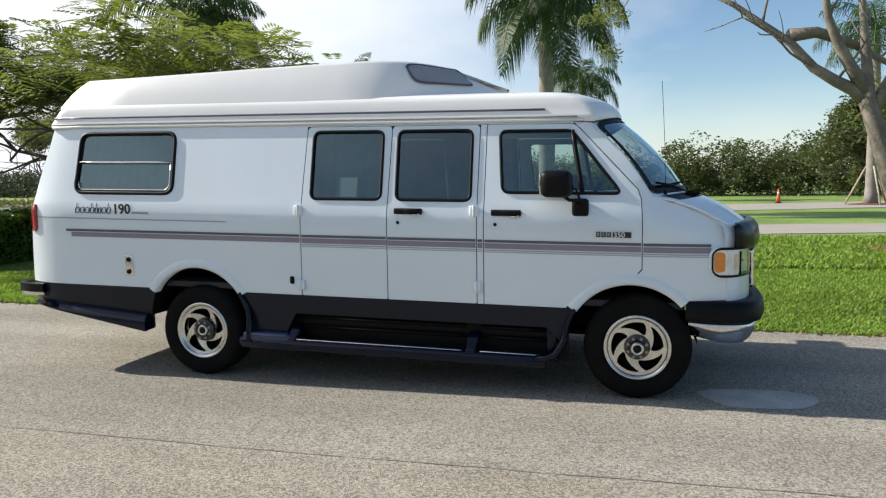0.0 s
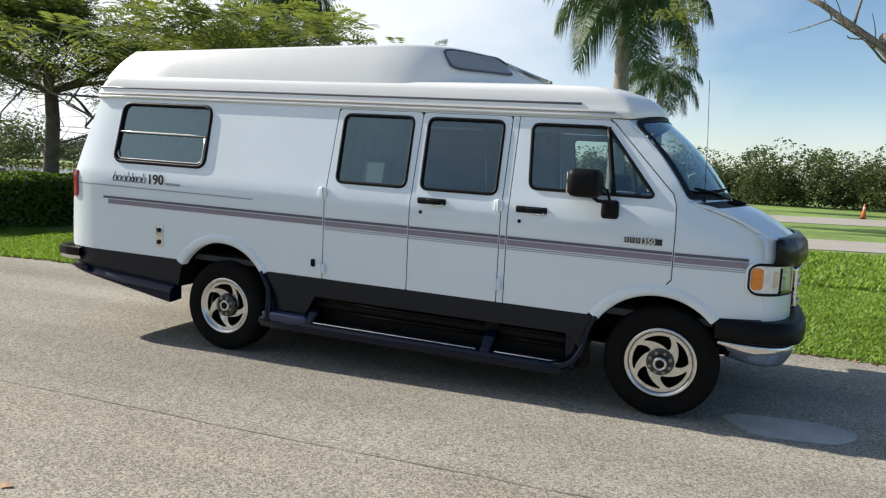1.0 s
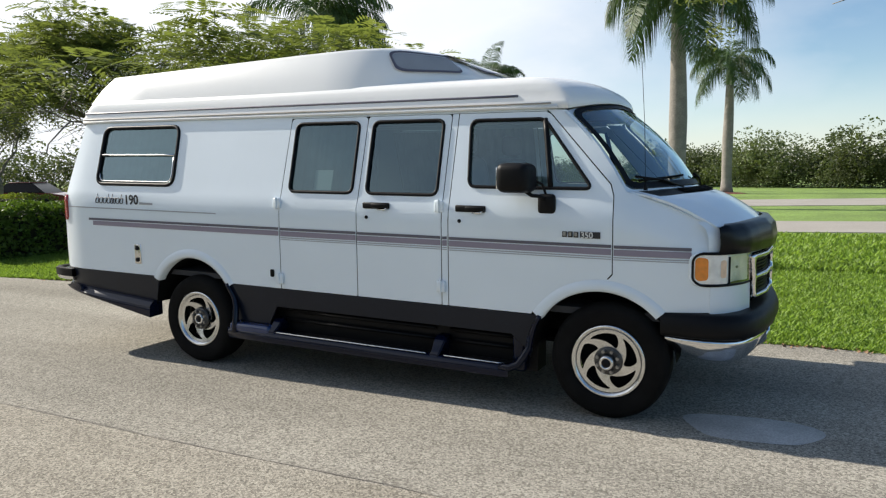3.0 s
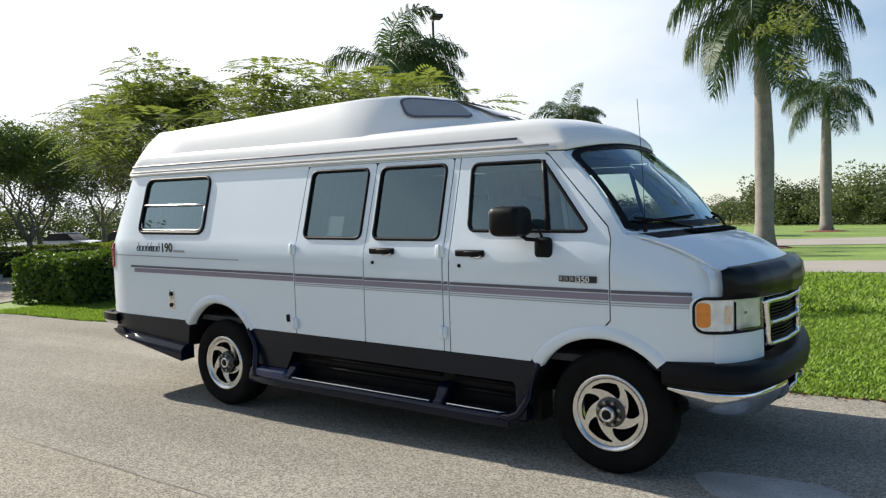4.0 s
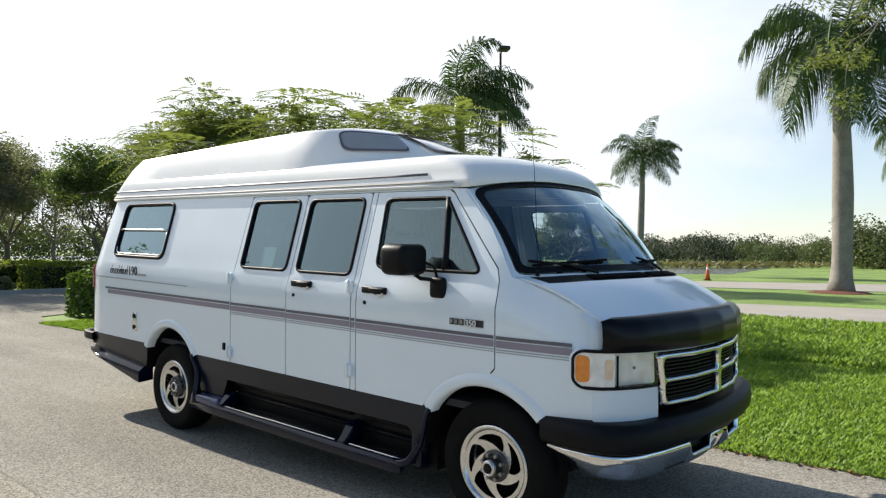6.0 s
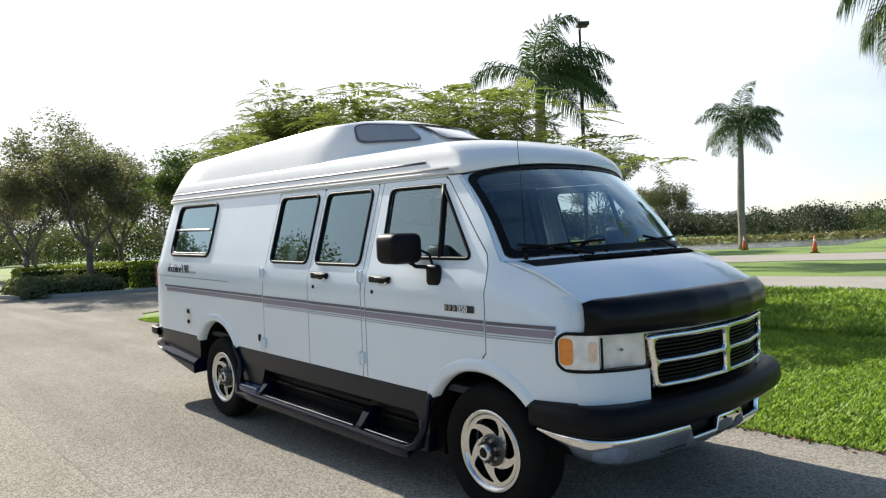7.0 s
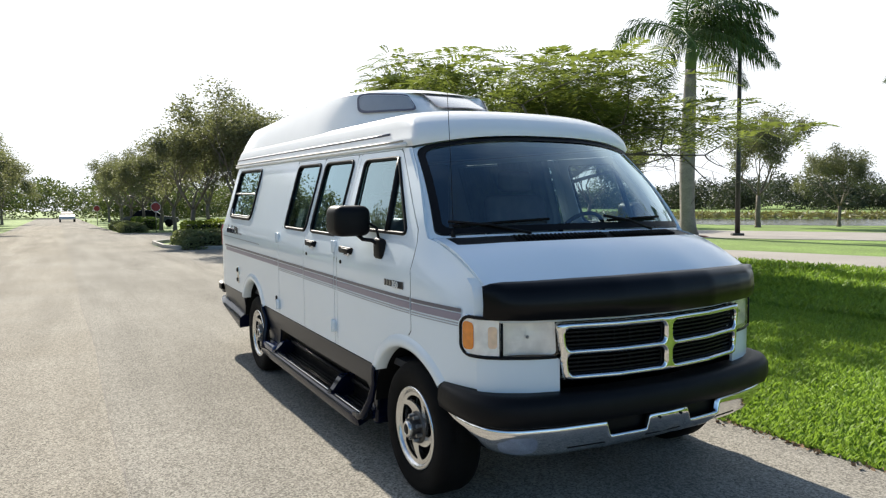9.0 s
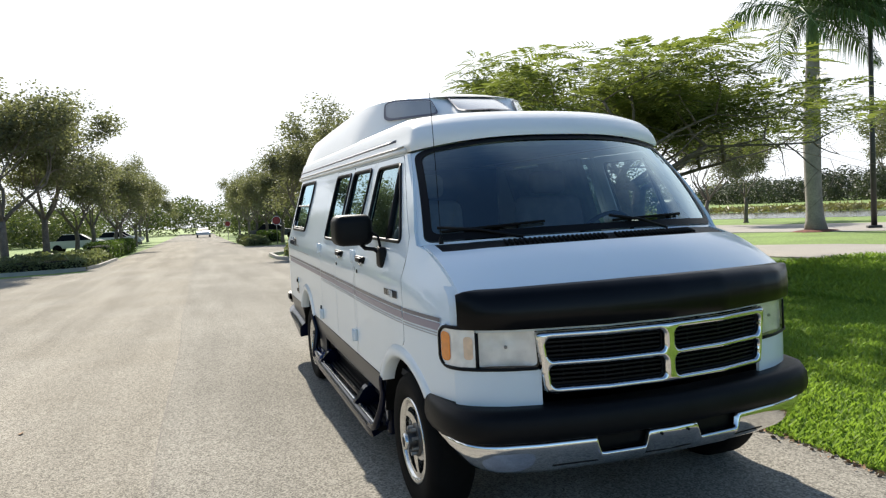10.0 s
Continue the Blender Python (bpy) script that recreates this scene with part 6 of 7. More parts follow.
BOUGHS = (((-0.02, 0, 2.95), (-0.30, 0.0, 3.22), (-0.62, 0.0, 3.40), (-1.04, 0.0, 3.69), (-1.47, 0.0, 4.20), (-2.0, 0.05, 4.62), (-2.55, 0.1, 5.06), (-3.3, 0.2, 5.5)),
          ((-0.05, 0, 3.1), (-0.36, -0.1, 3.6), (-0.64, -0.15, 4.09), (-0.85, -0.2, 4.6), (-0.95, -0.25, 5.2), (-1.3, -0.3, 6.2)),
          ((-0.05, 0, 3.2), (-0.03, 0.1, 3.5), (-0.09, 0.15, 4.27), (-0.14, 0.2, 4.92), (0.05, 0.3, 6.4)),
          ((-1.5, 0.0, 4.35), (-0.95, 0.2, 4.42), (-0.2, 0.35, 4.15), (0.25, 0.4, 3.87), (0.7, 0.45, 3.6)),
          ((0.05, 0, 2.8), (0.7, 0.3, 3.9), (1.7, 0.5, 5.0), (2.8, 0.6, 6.0)))
for k, lm in enumerate(BOUGHS):
    tube(bm, lm, 0.12, 8, taper=[0.14 * (1 - 0.72 * i / (len(lm) - 1)) for i in range(len(lm))])
    for i in range(2, len(lm)):
        d = (Vector(lm[i]) - Vector(lm[i - 1])).normalized()
        side = Vector((rnd.gauss(0, 0.6), rnd.gauss(0, 0.6), rnd.uniform(0.1, 0.8)))
        grow(bm, Vector(lm[i]), (d + side).normalized(), 1.1, 0.035, 1, rnd, tips if i == len(lm) - 1 else [], 0.8, 0.05, 3)
        if i == len(lm) - 1:
            grow(bm, Vector(lm[i]), d, 1.2, 0.035, 2, rnd, tips, 0.8, 0.02, 3)
part("trunk", bm, M_PALEBARK, bt, "pale grey trunk and long limbs")
c = np.array([tuple(p) for p in tips])
cloud_mesh("crown", [leaf_cloud(c, np.full(len(c), 0.30), 36, 0.11, 0.03, 0.5, 0.5, 5)], M_FERN, bt, "sparse feathery leaves")
put(bt, 4.7, 10.0)
mulch_ring(5.65, 10.0, 1.1, 5)

# willowy broad tree beyond the lane
wt = shade_tree(41, 8.0, 0.7, 0.2, M_FAR, 70, 1.15, "broad bushy green tree beyond the lane", depth=4, spread=0.75, up=0.12, lsize=(0.34, 0.13), stems=7)
put(wt, 19.8, 53.5, 0, 0.92)

gt = shade_tree(53, 6.2, 1.5, 0.13, M_BRIGHT, 60, 0.62, "fresh green forked tree beyond the side drive", depth=4, spread=0.66, up=0.2, lsize=(0.15, 0.07), stems=4)
put(gt, -24.4, 7.9, 10, 0.8)

# oaks along the car park: two forms, copied
oak_a = shade_tree(31, 6.2, 1.9, 0.14, M_OAK, 62, 0.54, "small-leaved oak in a planted island", depth=4, spread=0.62, up=0.22, lsize=(0.13, 0.06), stems=4)
put(oak_a, -26.6, 4.3, 30, 0.91)
oak_b = shade_tree(37, 6.0, 1.7, 0.13, M_OAK, 58, 0.56, "small-leaved oak in a planted island", depth=4, spread=0.70, up=0.18, lsize=(0.13, 0.06), stems=5)
put(oak_b, -29.6, 2.8, 80, 0.90)
oak_a["group"] = oak_b["group"] = "car park oaks"
spots = [(-30.4, 6.6, 0.92), (-48.5, 4.6, 1.0), (-47.0, 6.6, 1.0), (-51, 4.0, 1.0), (-55, 3.2, 0.9), (-62, 3.0, 0.95), (-70, 2.8, 0.95), (-80, 3.5, 1.0), (-92, 3.0, 1.0), (-27, 9.5, 0.85), (-29.4, 13.6, 0.9), (-47.5, 10, 0.9),
         (-45, 14, 1.0), (-31, -9.9, 1.32), (-36, -9.2, 1.22), (-41, -8.6, 1.0), (-46, -8.4, 1.0), (-52, -7.6, 1.0), (-59, -8.0, 1.05), (-67, -7.6, 1.0), (-76, -7.9, 1.1), (-88, -8.0, 1.1), (-34, -14, 1.0), (-40, -15, 1.1),
         (-24.4, 34.4, 1.02), (-21.8, 38.3, 0.76), (-31.2, 30.0, 0.85), (-29.8, 26.0, 0.92),
         # across the road, seen in the panes alone
         (-36, -17, 1.7), (-44, -21, 1.8), (-28, -19, 1.6), (-21, -24, 1.6), (-12, -33, 1.7)]
for i, (x, y, k) in enumerate(spots):
    m = pose(x, y, GROUND_Z, 0, 0, (i * 67) % 360) @ Matrix.Diagonal((k, k, k, 1))
    src = (oak_a, oak_b)[i % 2]
    old = src.scale.copy()
    src.scale = (1, 1, 1)
    copy_thing(src, m)
    src.scale = old


# hedges and low shrubs
def hedge(name, x0, x1, y0, y1, h, material, label, n, seed, leaf=(0.075, 0.045), round_top=0.12, lumps=0.05):
    r = np.random.default_rng(seed)
    t = tagged(new(name), label, "hedge" if name == "hedge" else "shrub")
    # solid core, dark
    bm = bmesh.new()
    box(bm, x0 + 0.12, x1 - 0.12, y0 + 0.12, y1 - 0.12, 0.05, h - 0.14, 0.1, 2)
    part("core", bm, M_HEDGE_CORE, t, "dark solid core inside the leaves")
    lx, ly = x1 - x0, y1 - y0
    u = r.random((n, 3))
    face = r.random(n)
    area = np.array([lx * ly, lx * h, lx * h, ly * h, ly * h])
    area = np.cumsum(area / area.sum())
    k = np.searchsorted(area, face)
    p = np.stack([x0 + u[:, 0] * lx, y0 + u[:, 1] * ly, u[:, 2] * h], 1)
    p[k == 0, 2] = h
    p[k == 1, 1], p[k == 2, 1] = y0, y1
    p[k == 3, 0], p[k == 4, 0] = x0, x1
    # rounded shoulders and lumps
    cx, cy = (x0 + x1) / 2, (y0 + y1) / 2
    top = np.clip((p[:, 2] - (h - round_top)) / round_top, 0, 1)
    dx = np.minimum(p[:, 0] - x0, x1 - p[:, 0])
    dy = np.minimum(p[:, 1] - y0, y1 - p[:, 1])
    p[:, 2] -= top * round_top * (np.clip(1 - dx / 0.2, 0, 1) ** 2 + np.clip(1 - dy / 0.2, 0, 1) ** 2) * 0.6
    w = np.sin(p[:, 0] * 3.1 + seed) * np.sin(p[:, 1] * 3.7 + 1) * lumps + np.sin(p[:, 0] * 7.3) * np.sin(p[:, 2] * 6 + p[:, 1] * 5) * lumps * 0.5
    p[:, 2] += w * (k == 0)
    p[:, 1] += w * ((k == 1) * -1 + (k == 2) * 1) - 0.05 * (p[:, 2] < 0.2) * 0
    p += r.normal(size=p.shape) * 0.025
    v, f = leaf_cloud(p, np.full(n, 0.03), 3, leaf[0], leaf[1], 1.0, 0.2, seed, 0.0)
    cloud_mesh("leaves", [(v, f)], material, t, "clipped small leaves")
    return t


M_HEDGE_CORE = mat("hedge_core", (0.015, 0.02, 0.008), 0.95, var=0.3)
hedge("hedge", -14.3, -12.1, 2.6, 8.6, 0.96, M_HEDGE, "clipped dark green hedge on the lawn", 15000, 3)
hedge("hedge", -15.0, -12.4, 9.2, 11.0, 1.12, M_HEDGE_Y, "clipped yellow-green hedge behind the dark one", 7000, 4)
hedge("hedge", -26.2, -24.0, 5.6, 12.5, 0.95, M_HEDGE_Y, "clipped green hedge round the island", 5000, 5)
hedge("hedge", -29.6, -28.0, 2.2, 8.0, 0.95, M_HEDGE_Y, "clipped yellow-green hedge behind the low shrubs", 6000, 15)
hedge("hedge", -62, -52, 2.9, 4.0, 0.85, M_HEDGE, "clipped green hedge along the road", 6000, 6)
hedge("hedge", -52, -36, -7.6, -6.4, 0.9, M_HEDGE, "clipped green hedge along the road", 6000, 7)
hedge("shrub_bed", -27.4, -23.7, 1.5, 4.6, 0.55, M_SHRUB, "low mixed shrubs edging the island", 7000, 8, (0.11, 0.05), 0.25, 0.12)
hedge("shrub_bed", -59, -46.2, 1.1, 2.5, 0.5, M_SHRUB, "low mixed shrubs edging the second island", 6000, 9, (0.12, 0.06), 0.25, 0.12)
hedge("shrub_bed", -35, -27.6, -9.5, -6.3, 0.55, M_SHRUB, "low mixed shrubs at the car park corner", 7000, 10, (0.11, 0.05), 0.25, 0.12)


# woods round the horizon, uncountable
def woods(seed, arcs, label, leaf=0.06, per=90, material=None):
    r = np.random.default_rng(seed)
    clouds = []
    for (x0, y0), (x1, y1), count, h0, h1, deep in arcs:
        f = (np.arange(count) + r.random(count)) / count
        nx, ny = -(y1 - y0), (x1 - x0)
        ln = math.hypot(nx, ny)
        off = r.random(count) * deep
        cx, cy = x0 + (x1 - x0) * f + nx / ln * off, y0 + (y1 - y0) * f + ny / ln * off
        hh = h0 + (h1 - h0) * r.random(count)
        for i in range(count):
            k = 9
            cs = np.stack([cx[i] + r.normal(size=k) * hh[i] * 0.28, cy[i] + r.normal(size=k) * hh[i] * 0.28, hh[i] * (0.12 + 0.68 * r.random(k))], 1)
            rad = hh[i] * (0.20 + 0.14 * r.random(k))
            clouds.append(leaf_cloud(cs, rad, per, hh[i] * leaf, hh[i] * leaf * 0.68, 0.85, 0.2, seed * 1000 + i + count, 0.55))
    return tagged(cloud_mesh("woodland", clouds, material or M_FAR), label, "woodland", kind="stuff")


woods(5, [((38, 62), (-2, 78), 85, 2.4, 6.0, 9), ((-2, 82), (-9, 88), 18, 4.0, 5.8, 9), ((-9, 98), (-26, 104), 32, 2.8, 4.0, 9)], "mixed green woodland beyond the lawn", 0.046, 190)
woods(6, [((-24, 108), (-70, 140), 90, 3.2, 5.0, 14), ((-60, 128), (-190, 160), 110, 5, 7.5, 20)], "woodland along the far lake shore, backlit shade in its leaf colour", 0.058, 115, M_FAR_BACKLIT)
woods(8, [((-150, 40), (-190, -60), 60, 6, 9, 25), ((-120, 18), (-150, 40), 20, 4.5, 7, 10), ((-95, 10), (-125, 16), 20, 4, 7, 8), ((-90, -14), (-150, -24), 50, 4, 6, 10), ((-72, 56), (-115, 18), 60, 4, 6.5, 12)], "distant woodland beyond the car park", 0.055, 100)
woods(9, [((160, 90), (40, 66), 60, 6, 9, 20), ((200, -80), (160, 90), 50, 9, 14, 20), ((-180, -90), (200, -90), 80, 9, 14, 20), ((-95, -44), (70, -44), 60, 6, 9, 8)], "woodland closing the far side", 0.10, 35)
# reeds along the shore
r = np.random.default_rng(44)
n = 2600
f = r.random(n)
sx, sy = np.interp(f, [0, .2, .35, .6, 1], [-15, -28, -38, -60, -150]), np.interp(f, [0, .2, .35, .6, 1], [79, 62.5, 52.5, 54.5, 64])
v, fc = leaf_cloud(np.stack([sx + r.normal(size=n) * 2, sy + r.normal(size=n) * 2, 0.15 + r.random(n) * 0.3], 1), np.full(n, 0.35), 4, 0.7, 0.14, 0.6, -0.3, 45)
tagged(cloud_mesh("reeds", [(v, fc)], M_REED := leaf_mat("reed", (0.20, 0.19, 0.08), 0.3, 0.3, 0.2)), "pale reeds along the lake shore", "reeds", kind="stuff")

# grass blades on the lawn beside the van


def blades(n, x0, x1, y0f, y1, size, seed, keep=None):
    r = np.random.default_rng(seed)
    x = x0 + (x1 - x0) * r.random(n)
    t = r.random(n) ** 1.35
    lo = np.array([y0f(v) for v in x])
    y = lo + (y1 - lo) * t
    if keep is not None:
        k = keep(x, y)
        x, y = x[k], y[k]
    n = len(x)
    a = r.random(n) * 2 * np.pi
    hgt = size * (0.5 + 0.9 * r.random(n))
    w = size * 0.16 * (0.7 + 0.6 * r.random(n))
    bend = hgt * (0.2 + 0.7 * r.random(n))
    b = np.stack([x, y, np.full(n, GROUND_Z)], 1)
    side = np.stack([np.cos(a), np.sin(a), np.zeros(n)], 1)
    out = np.stack([-np.sin(a), np.cos(a), np.zeros(n)], 1)
    up = np.array([0, 0, 1.0])
    v0, v1 = b - side * w[:, None], b + side * w[:, None]
    m = b + out * (bend * 0.35)[:, None] + up * (hgt * 0.6)[:, None]
    v2, v3 = m + side * (w * 0.8)[:, None], m - side * (w * 0.8)[:, None]
    e = b + out * bend[:, None] + up * (hgt * 0.92)[:, None]
    v = np.stack([v0, v1, v2, e, v3], 1).reshape(-1, 3)
    i = np.arange(n) * 5
    return v, np.stack([i, i + 1, i + 2, i + 3, i + 4], 1)


tagged(cloud_mesh("grass", [blades(190000, -5.5, 9.0, lambda x: edge_y(x) - 0.03, 7.5, 0.047, 5), blades(50000, -12.9, -5.5, lambda x: edge_y(x) - 0.03, 4.5, 0.055, 6),
                            blades(60000, -9, 13, lambda x: 6.5, 13.2, 0.10, 8)], M_BLADE), "thick mown grass blades beside the road", "grass", kind="stuff")

# ---- lamp post, cones, kerbs, marks, far cars ----
lamp_post = tagged(new("lamp_post"), "tall dark lamp post beside the palm", "lamp post")
bm = bmesh.new()
tube(bm, [(0, 0, 0.0), (0, 0, 3), (0, 0, 7), (0, 0, 11.0)], 0.1, 12, taper=[0.115, 0.105, 0.09, 0.07])
part("pole", bm, M_POLE, lamp_post, "dark bronze pole")
bm = bmesh.new()
box(bm, -0.25, 0.25, -0.25, 0.25, 0.0, 0.12, 0.02)
part("base", bm, M_POLE, lamp_post)
bm = bmesh.new()
tube(bm, [(0, 0, 10.9), (0.3, 0, 11.0), (0.5, 0, 11.0)], 0.04, 6)
part("arm", bm, M_POLE, lamp_post)
bm = bmesh.new()
box(bm, 0.35, 0.95, -0.28, 0.28, 10.92, 11.10, 0.06, 3)
part("lamp_head", bm, M_POLE, lamp_post, "box-shaped lamp head")
lamp_post.matrix_basis = pose(-18.05, 24.5, GROUND_Z, 0, 0, -40) @ Matrix.Diagonal((1, 1, 1.04, 1))


def cone(x, y):
    c = tagged(new("traffic_cone"), "orange traffic cone with a white collar on the lawn", "traffic cone", "traffic cones")
    bm = bmesh.new()
    box(bm, -0.19, 0.19, -0.19, 0.19, 0.0, 0.04, 0.01)
    part("base", bm, M_RUBBER, c, "black rubber base")
    bm = bmesh.new()
    tube(bm, [(0, 0, 0.03), (0, 0, 0.45), (0, 0, 0.90)], 0.1, 16, taper=[0.145, 0.09, 0.03])
    part("cone_body", bm, M_CONE, c, "orange cone body")
    bm = bmesh.new()
    tube(bm, [(0, 0, 0.58), (0, 0, 0.70)], 0.1, 16, taper=[0.078, 0.064])
    part("collar", bm, M_BAND, c, "white reflective collar")
    c.matrix_basis = pose(x, y, GROUND_Z)


cone(-11.3, 34.7)
cone(9.6, 41.8)
cone(-17.5, 40.2)


def kerb(pts, label):
    bm = bmesh.new()
    sweep(bm, [(x, y, 0) for x, y in pts], [(-0.08, -0.05), (0.08, -0.05), (0.07, 0.11), (0.05, 0.13), (-0.08, 0.13)])
    tagged(part("kerb", bm, M_CONCRETE), label, "kerb", kind="structure")


kerb([(-23.5, 6.5), (-23.3, 4.8), (-23.5, 2.6), (-24.3, 1.5), (-26.0, 1.05), (-29.8, 1.1), (-30.8, 1.8), (-31.2, 3.2), (-31.4, 13.5)], "pale concrete kerb round the island")
kerb([(-36, -6.1), (-29.5, -6.1), (-27.6, -6.4), (-27.1, -7.4), (-27.0, -10), (-27.2, -13)], "pale concrete kerb round the island")
for i, x in enumerate((-15.5, -18.3, -21.1)):
    bm = bmesh.new()
    box(bm, x - 0.05, x + 0.05, -13.5, -8.8, 0.002, 0.005)
    tagged(part("parking_line", bm, M_LINE, smooth=False), "worn white parking line on the asphalt", "parking line", "parking lines", "structure")


def crack(pts, w, label, name="road_seam", material=None):
    bm = bmesh.new()
    va = [bm.verts.new((x, y - w / 2 * (0.6 + 0.4 * math.sin(i * 2.3)), 0.003)) for i, (x, y) in enumerate(pts)]
    vb = [bm.verts.new((x, y + w / 2 * (0.6 + 0.4 * math.sin(i * 1.7 + 1)), 0.003)) for i, (x, y) in enumerate(pts)]
    for k in range(len(pts) - 1):
        bm.faces.new((va[k], va[k + 1], vb[k + 1], vb[k]))
    bmesh.ops.recalc_face_normals(bm, faces=bm.faces)
    tagged(part(name, bm, material or M_SEAM, smooth=False), label, "seam", kind="structure")


M_SEAM = mat("seam_asphalt", (0.255, 0.23, 0.195), 0.85, var=0.3, scale=5.0, fine=0.3, fine_scale=60, bump=0.5, bump_scale=90)
rs = random.Random(4)
crack([(x * 0.25, -2.27 + 0.02 * math.sin(x * 0.21) + rs.uniform(-0.008, 0.008)) for x in range(-300, 80)], 0.013, "dark paving seam along the road")

# older, browner paving on the far half of the road
M_OLD = M_ASPHALT.copy()
M_OLD.name = "old_asphalt"
for nd in M_OLD.node_tree.nodes:
    if nd.type == "VALTORGB":
        nd.color_ramp.elements[0].color, nd.color_ramp.elements[1].color = (0.288, 0.262, 0.214, 1), (0.328, 0.303, 0.254, 1)
bm = bmesh.new()
vs = [bm.verts.new((x, -2.28 + 0.02 * math.sin(x * 0.84), 0.0015)) for x in np.linspace(20, -75, 96)] + [bm.verts.new((-75, -5.6, 0.0015)), bm.verts.new((-26, -5.6, 0.0015)), bm.verts.new((-23.5, -18, 0.0015)), bm.verts.new((20, -18, 0.0015))]
bm.faces.new(vs)
bmesh.ops.recalc_face_normals(bm, faces=bm.faces)
if next(iter(bm.faces)).normal.z < 0:
    bmesh.ops.reverse_faces(bm, faces=bm.faces)
tagged(part("road_lane", bm, M_OLD, smooth=False), "older brownish asphalt lane with coarse stones", "road", kind="structure")

# wet patch under the van's nose
M_WET = mat("pale_stain", (0.41, 0.41, 0.41), 0.5, var=0.25, scale=4.0, fine=0.25, fine_scale=90, bump=0.4, bump_scale=120)
bm = bmesh.new()
c = bm.verts.new((0.75, -0.82, 0.003))
ring = [bm.verts.new((0.78 + 0.36 * math.cos(a) * (1 + 0.12 * math.sin(3 * a)), -0.80 + 0.24 * math.sin(a) * (1 + 0.15 * math.sin(2 * a + 1)), 0.003)) for a in np.linspace(0, 2 * math.pi, 30)[:-1]]
for k in range(len(ring)):
    bm.faces.new((c, ring[k], ring[(k + 1) % len(ring)]))
tagged(part("stain", bm, M_WET, smooth=False), "pale stain on the asphalt under the van's nose", "stain", kind="structure")

# fallen leaves and litter along the lawn edge
M_LITTER = mat("dry_leaf", (0.36, 0.22, 0.12), 0.8, var=0.4, scale=30, island=0.4)
r = np.random.default_rng(9)
n = 1500
lx = -9 + 18 * r.random(n)
ly = np.array([edge_y(v) for v in lx]) - np.abs(r.normal(size=n)) * 0.05
v, fc = leaf_cloud(np.stack([lx, ly, np.full(n, 0.008)], 1), np.full(n, 0.004), 1, 0.034, 0.02, 0.2, 0, 3)
tagged(cloud_mesh("leaf_litter", [(v, fc)], M_LITTER), "dry leaf litter along the lawn's edge", "leaf litter", kind="stuff")
for lx2, ly2 in ((1.72, -0.62), (-2.6, -3.3), (1.9, -2.6), (0.2, -3.0)):
    bm = bmesh.new()
    p = [(-0.045, 0, 0.004), (-0.01, 0.022, 0.016), (0.04, 0.005, 0.01), (0.0, -0.02, 0.004)]
    vs = [bm.verts.new((lx2 + a, ly2 + b, cc)) for a, b, cc in p]
    bm.faces.new(vs)
    thick(tagged(part("fallen_leaf", bm, M_LITTER), "dry brown leaf lying on the asphalt", "leaf", "fallen leaves"), 0.002)


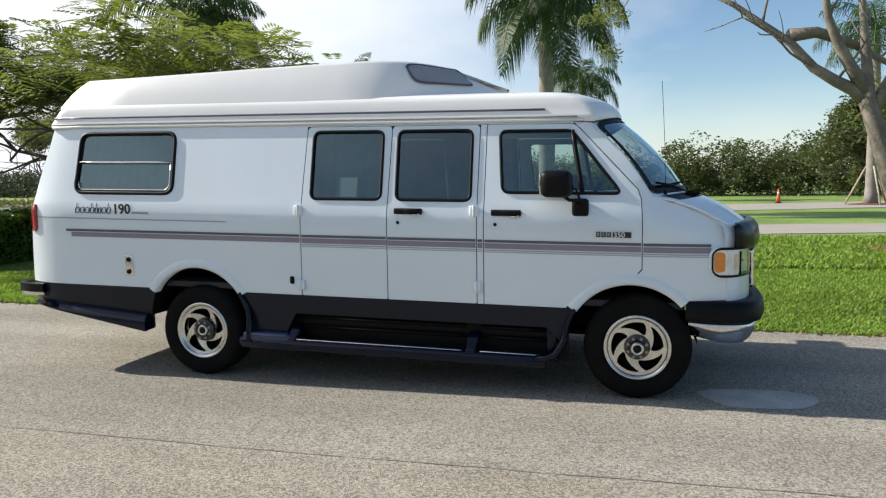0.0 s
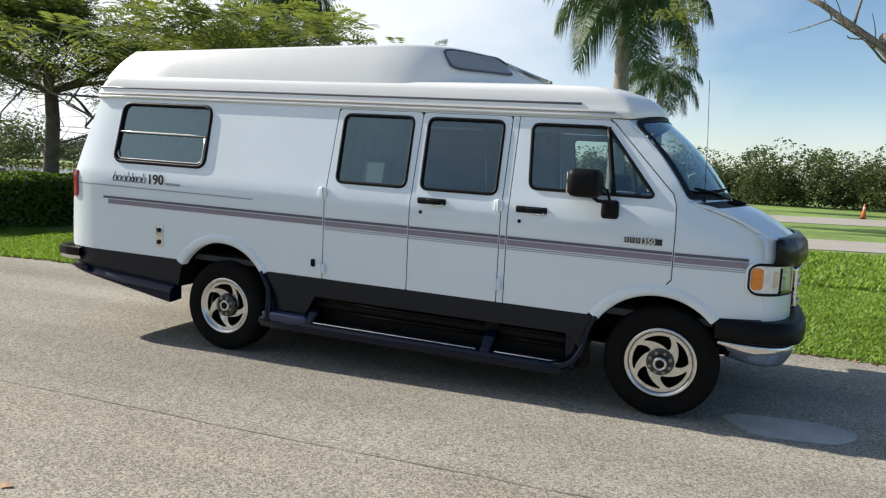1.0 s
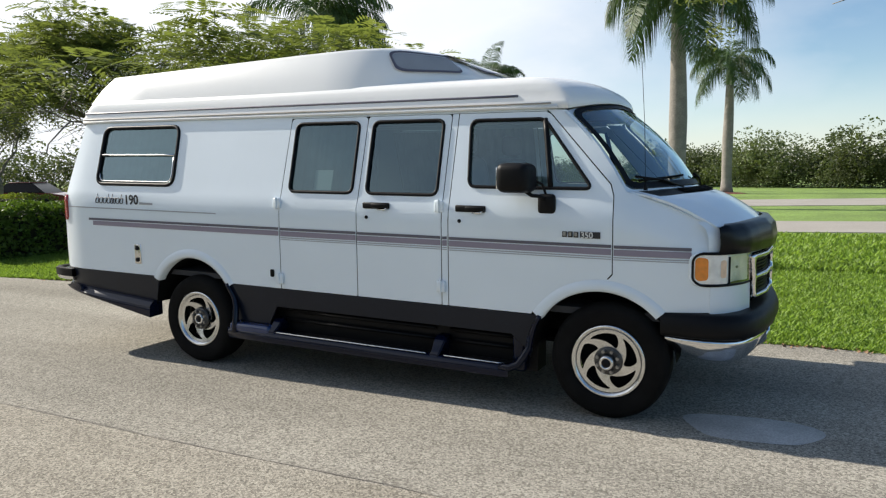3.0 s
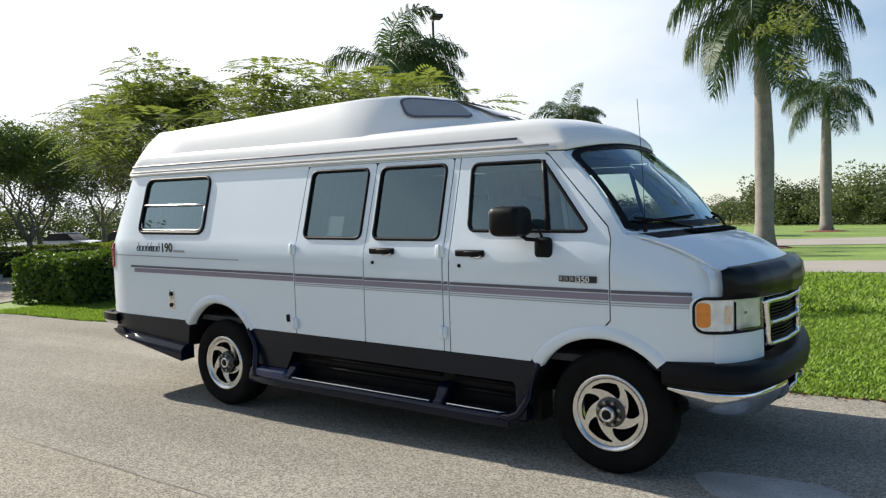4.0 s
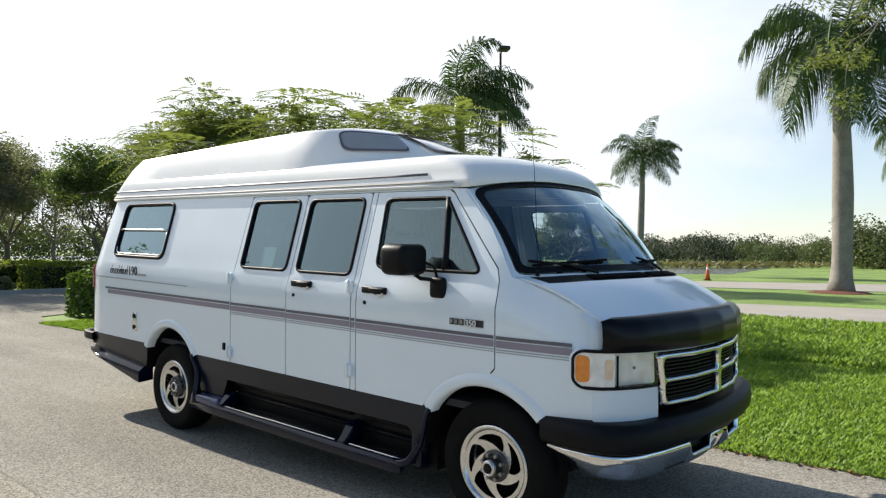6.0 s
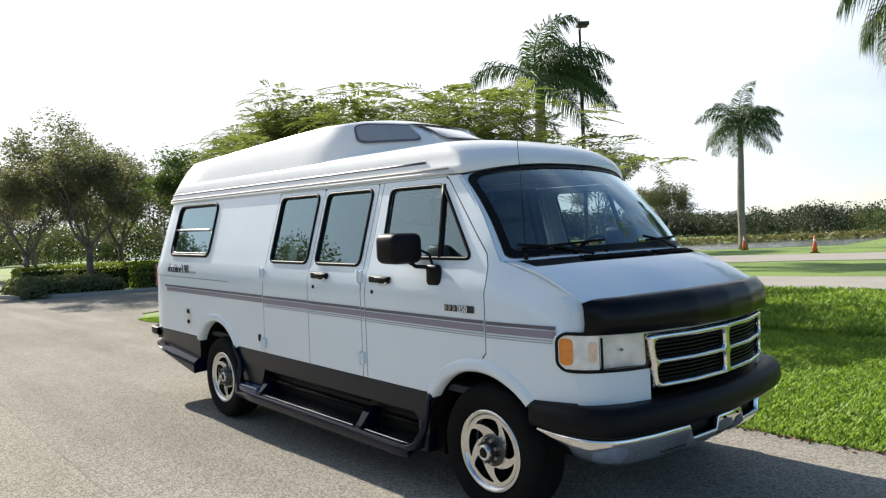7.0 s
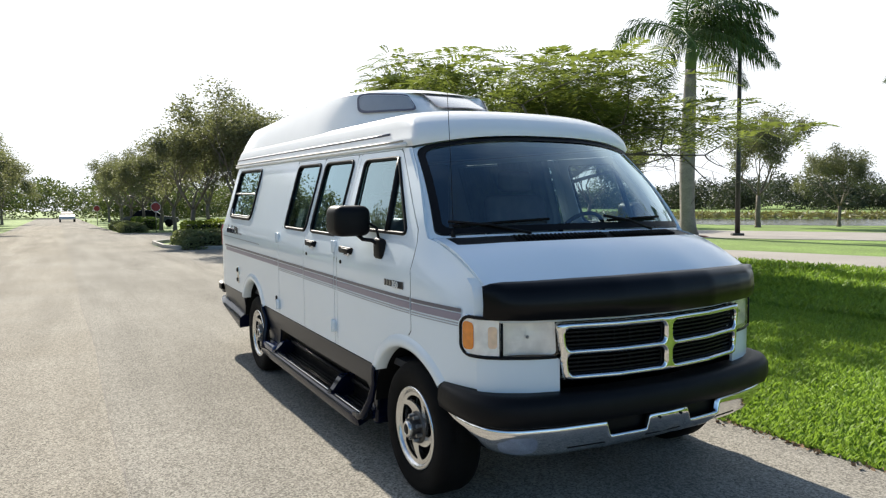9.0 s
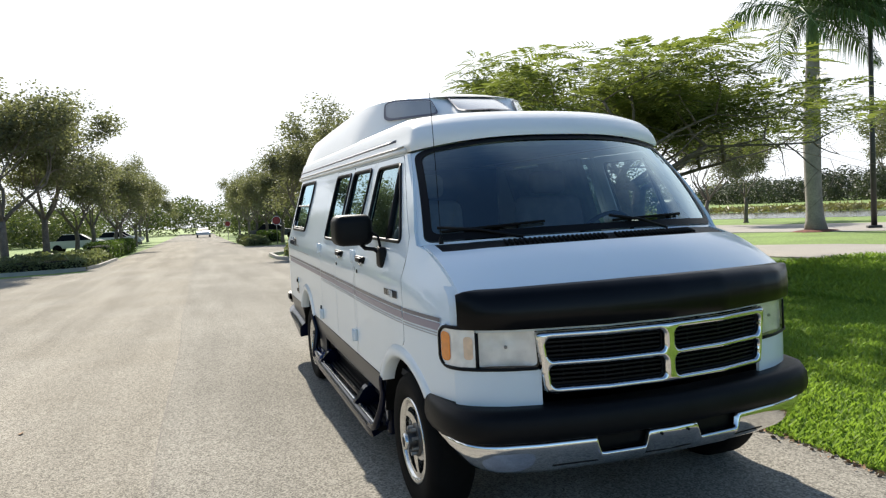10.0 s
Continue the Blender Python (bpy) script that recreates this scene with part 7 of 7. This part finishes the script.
def far_car(x, y, yaw, paint, label):
    c = tagged(new("car"), label, "car", "parked cars")
    bm = bmesh.new()
    prof = [(-2.2, 0.35), (2.2, 0.35), (2.22, 0.62), (2.0, 0.80), (1.2, 0.92), (-1.7, 0.95), (-2.15, 0.90), (-2.25, 0.6)]
    va, vb = [bm.verts.new((px, -0.88, pz)) for px, pz in prof], [bm.verts.new((px, 0.88, pz)) for px, pz in prof]
    bm.faces.new(va), bm.faces.new(list(reversed(vb)))
    for k in range(len(prof)):
        bm.faces.new((va[k], va[(k + 1) % 8], vb[(k + 1) % 8], vb[k]))
    bmesh.ops.recalc_face_normals(bm, faces=bm.faces)
    bmesh.ops.bevel(bm, geom=list(bm.edges), offset=0.06, segments=2, affect="EDGES")
    part("body", bm, paint, c)
    bm = bmesh.new()
    prof = [(-1.55, 0.93), (1.0, 0.90), (0.25, 1.40), (-1.05, 1.42)]
    va, vb = [bm.verts.new((px, -0.78 + (pz - 0.9) * 0.3, pz)) for px, pz in prof], [bm.verts.new((px, 0.78 - (pz - 0.9) * 0.3, pz)) for px, pz in prof]
    bm.faces.new(va), bm.faces.new(list(reversed(vb)))
    for k in range(4):
        bm.faces.new((va[k], va[(k + 1) % 4], vb[(k + 1) % 4], vb[k]))
    bmesh.ops.recalc_face_normals(bm, faces=bm.faces)
    bmesh.ops.bevel(bm, geom=list(bm.edges), offset=0.05, segments=2, affect="EDGES")
    part("cabin_glass", bm, M_BRA, c, "dark windows")
    bm = bmesh.new()
    box(bm, -1.0, 0.22, -0.62, 0.62, 1.40, 1.45, 0.02)
    part("roof", bm, paint, c)
    for wx in (-1.4, 1.4):
        for wy in (-0.82, 0.82):
            bm = bmesh.new()
            tube(bm, [(wx, wy - 0.1, 0.33), (wx, wy + 0.1, 0.33)], 0.33, 16)
            part("wheel", bm, M_RUBBER, c, "black wheel")
    c.matrix_basis = pose(x, y, 0.0, 0, 0, yaw)


for x, y, yaw, p, lb in ((-62, 4.6, 80, M_FARCAR_D, "dark saloon car parked off the road"), (-70, -9.5, 90, M_FARCAR, "pale saloon car parked under trees"), (-80, -10, 90, M_FARCAR, "pale saloon car parked under trees"),
                         (-100, -1.5, 0, M_FARCAR, "pale car far down the road"), (-58, -11, 90, M_FARCAR, "pale saloon car parked under trees"), (-32, 17, 20, M_FARCAR_R, "dark red saloon car parked beyond the hedge"), (-44, 20, 20, M_FARCAR, "pale saloon car parked beyond the hedge")):
    far_car(x, y, yaw, p, lb)


def road_sign(x, y):
    """An eight-sided red plate with a white rim on a post."""
    t = tagged(new("road_sign"), "red eight-sided road sign on a grey post", "road sign", "road signs")
    bm = bmesh.new()
    tube(bm, [(0, 0, -0.05), (0, 0, 1.2), (0, 0, 2.05)], 0.03, 8)
    part("post", bm, M_ALU_DULL, t, "grey metal post")
    for nm, r, x0, x1, m, lb in (("rim", 0.33, 0.032, 0.046, M_BAND, "white rim"), ("plate", 0.30, 0.040, 0.050, M_SIGN, "red plate")):
        bm = bmesh.new()
        va, vb = ([bm.verts.new((xx, r * math.cos(radians(22.5 + 45 * k)), 1.68 + r * math.sin(radians(22.5 + 45 * k)))) for k in range(8)] for xx in (x0, x1))
        bm.faces.new(va), bm.faces.new(list(reversed(vb)))
        for k in range(8):
            bm.faces.new((va[k], va[(k + 1) % 8], vb[(k + 1) % 8], vb[k]))
        bmesh.ops.recalc_face_normals(bm, faces=bm.faces)
        part(nm, bm, m, t, lb, smooth=False)
    t.matrix_basis = pose(x, y, GROUND_Z)


M_SIGN = mat("sign_red", (0.28, 0.03, 0.03), 0.4, var=0.1)
road_sign(-76, 0.95)
road_sign(-47, 3.2)
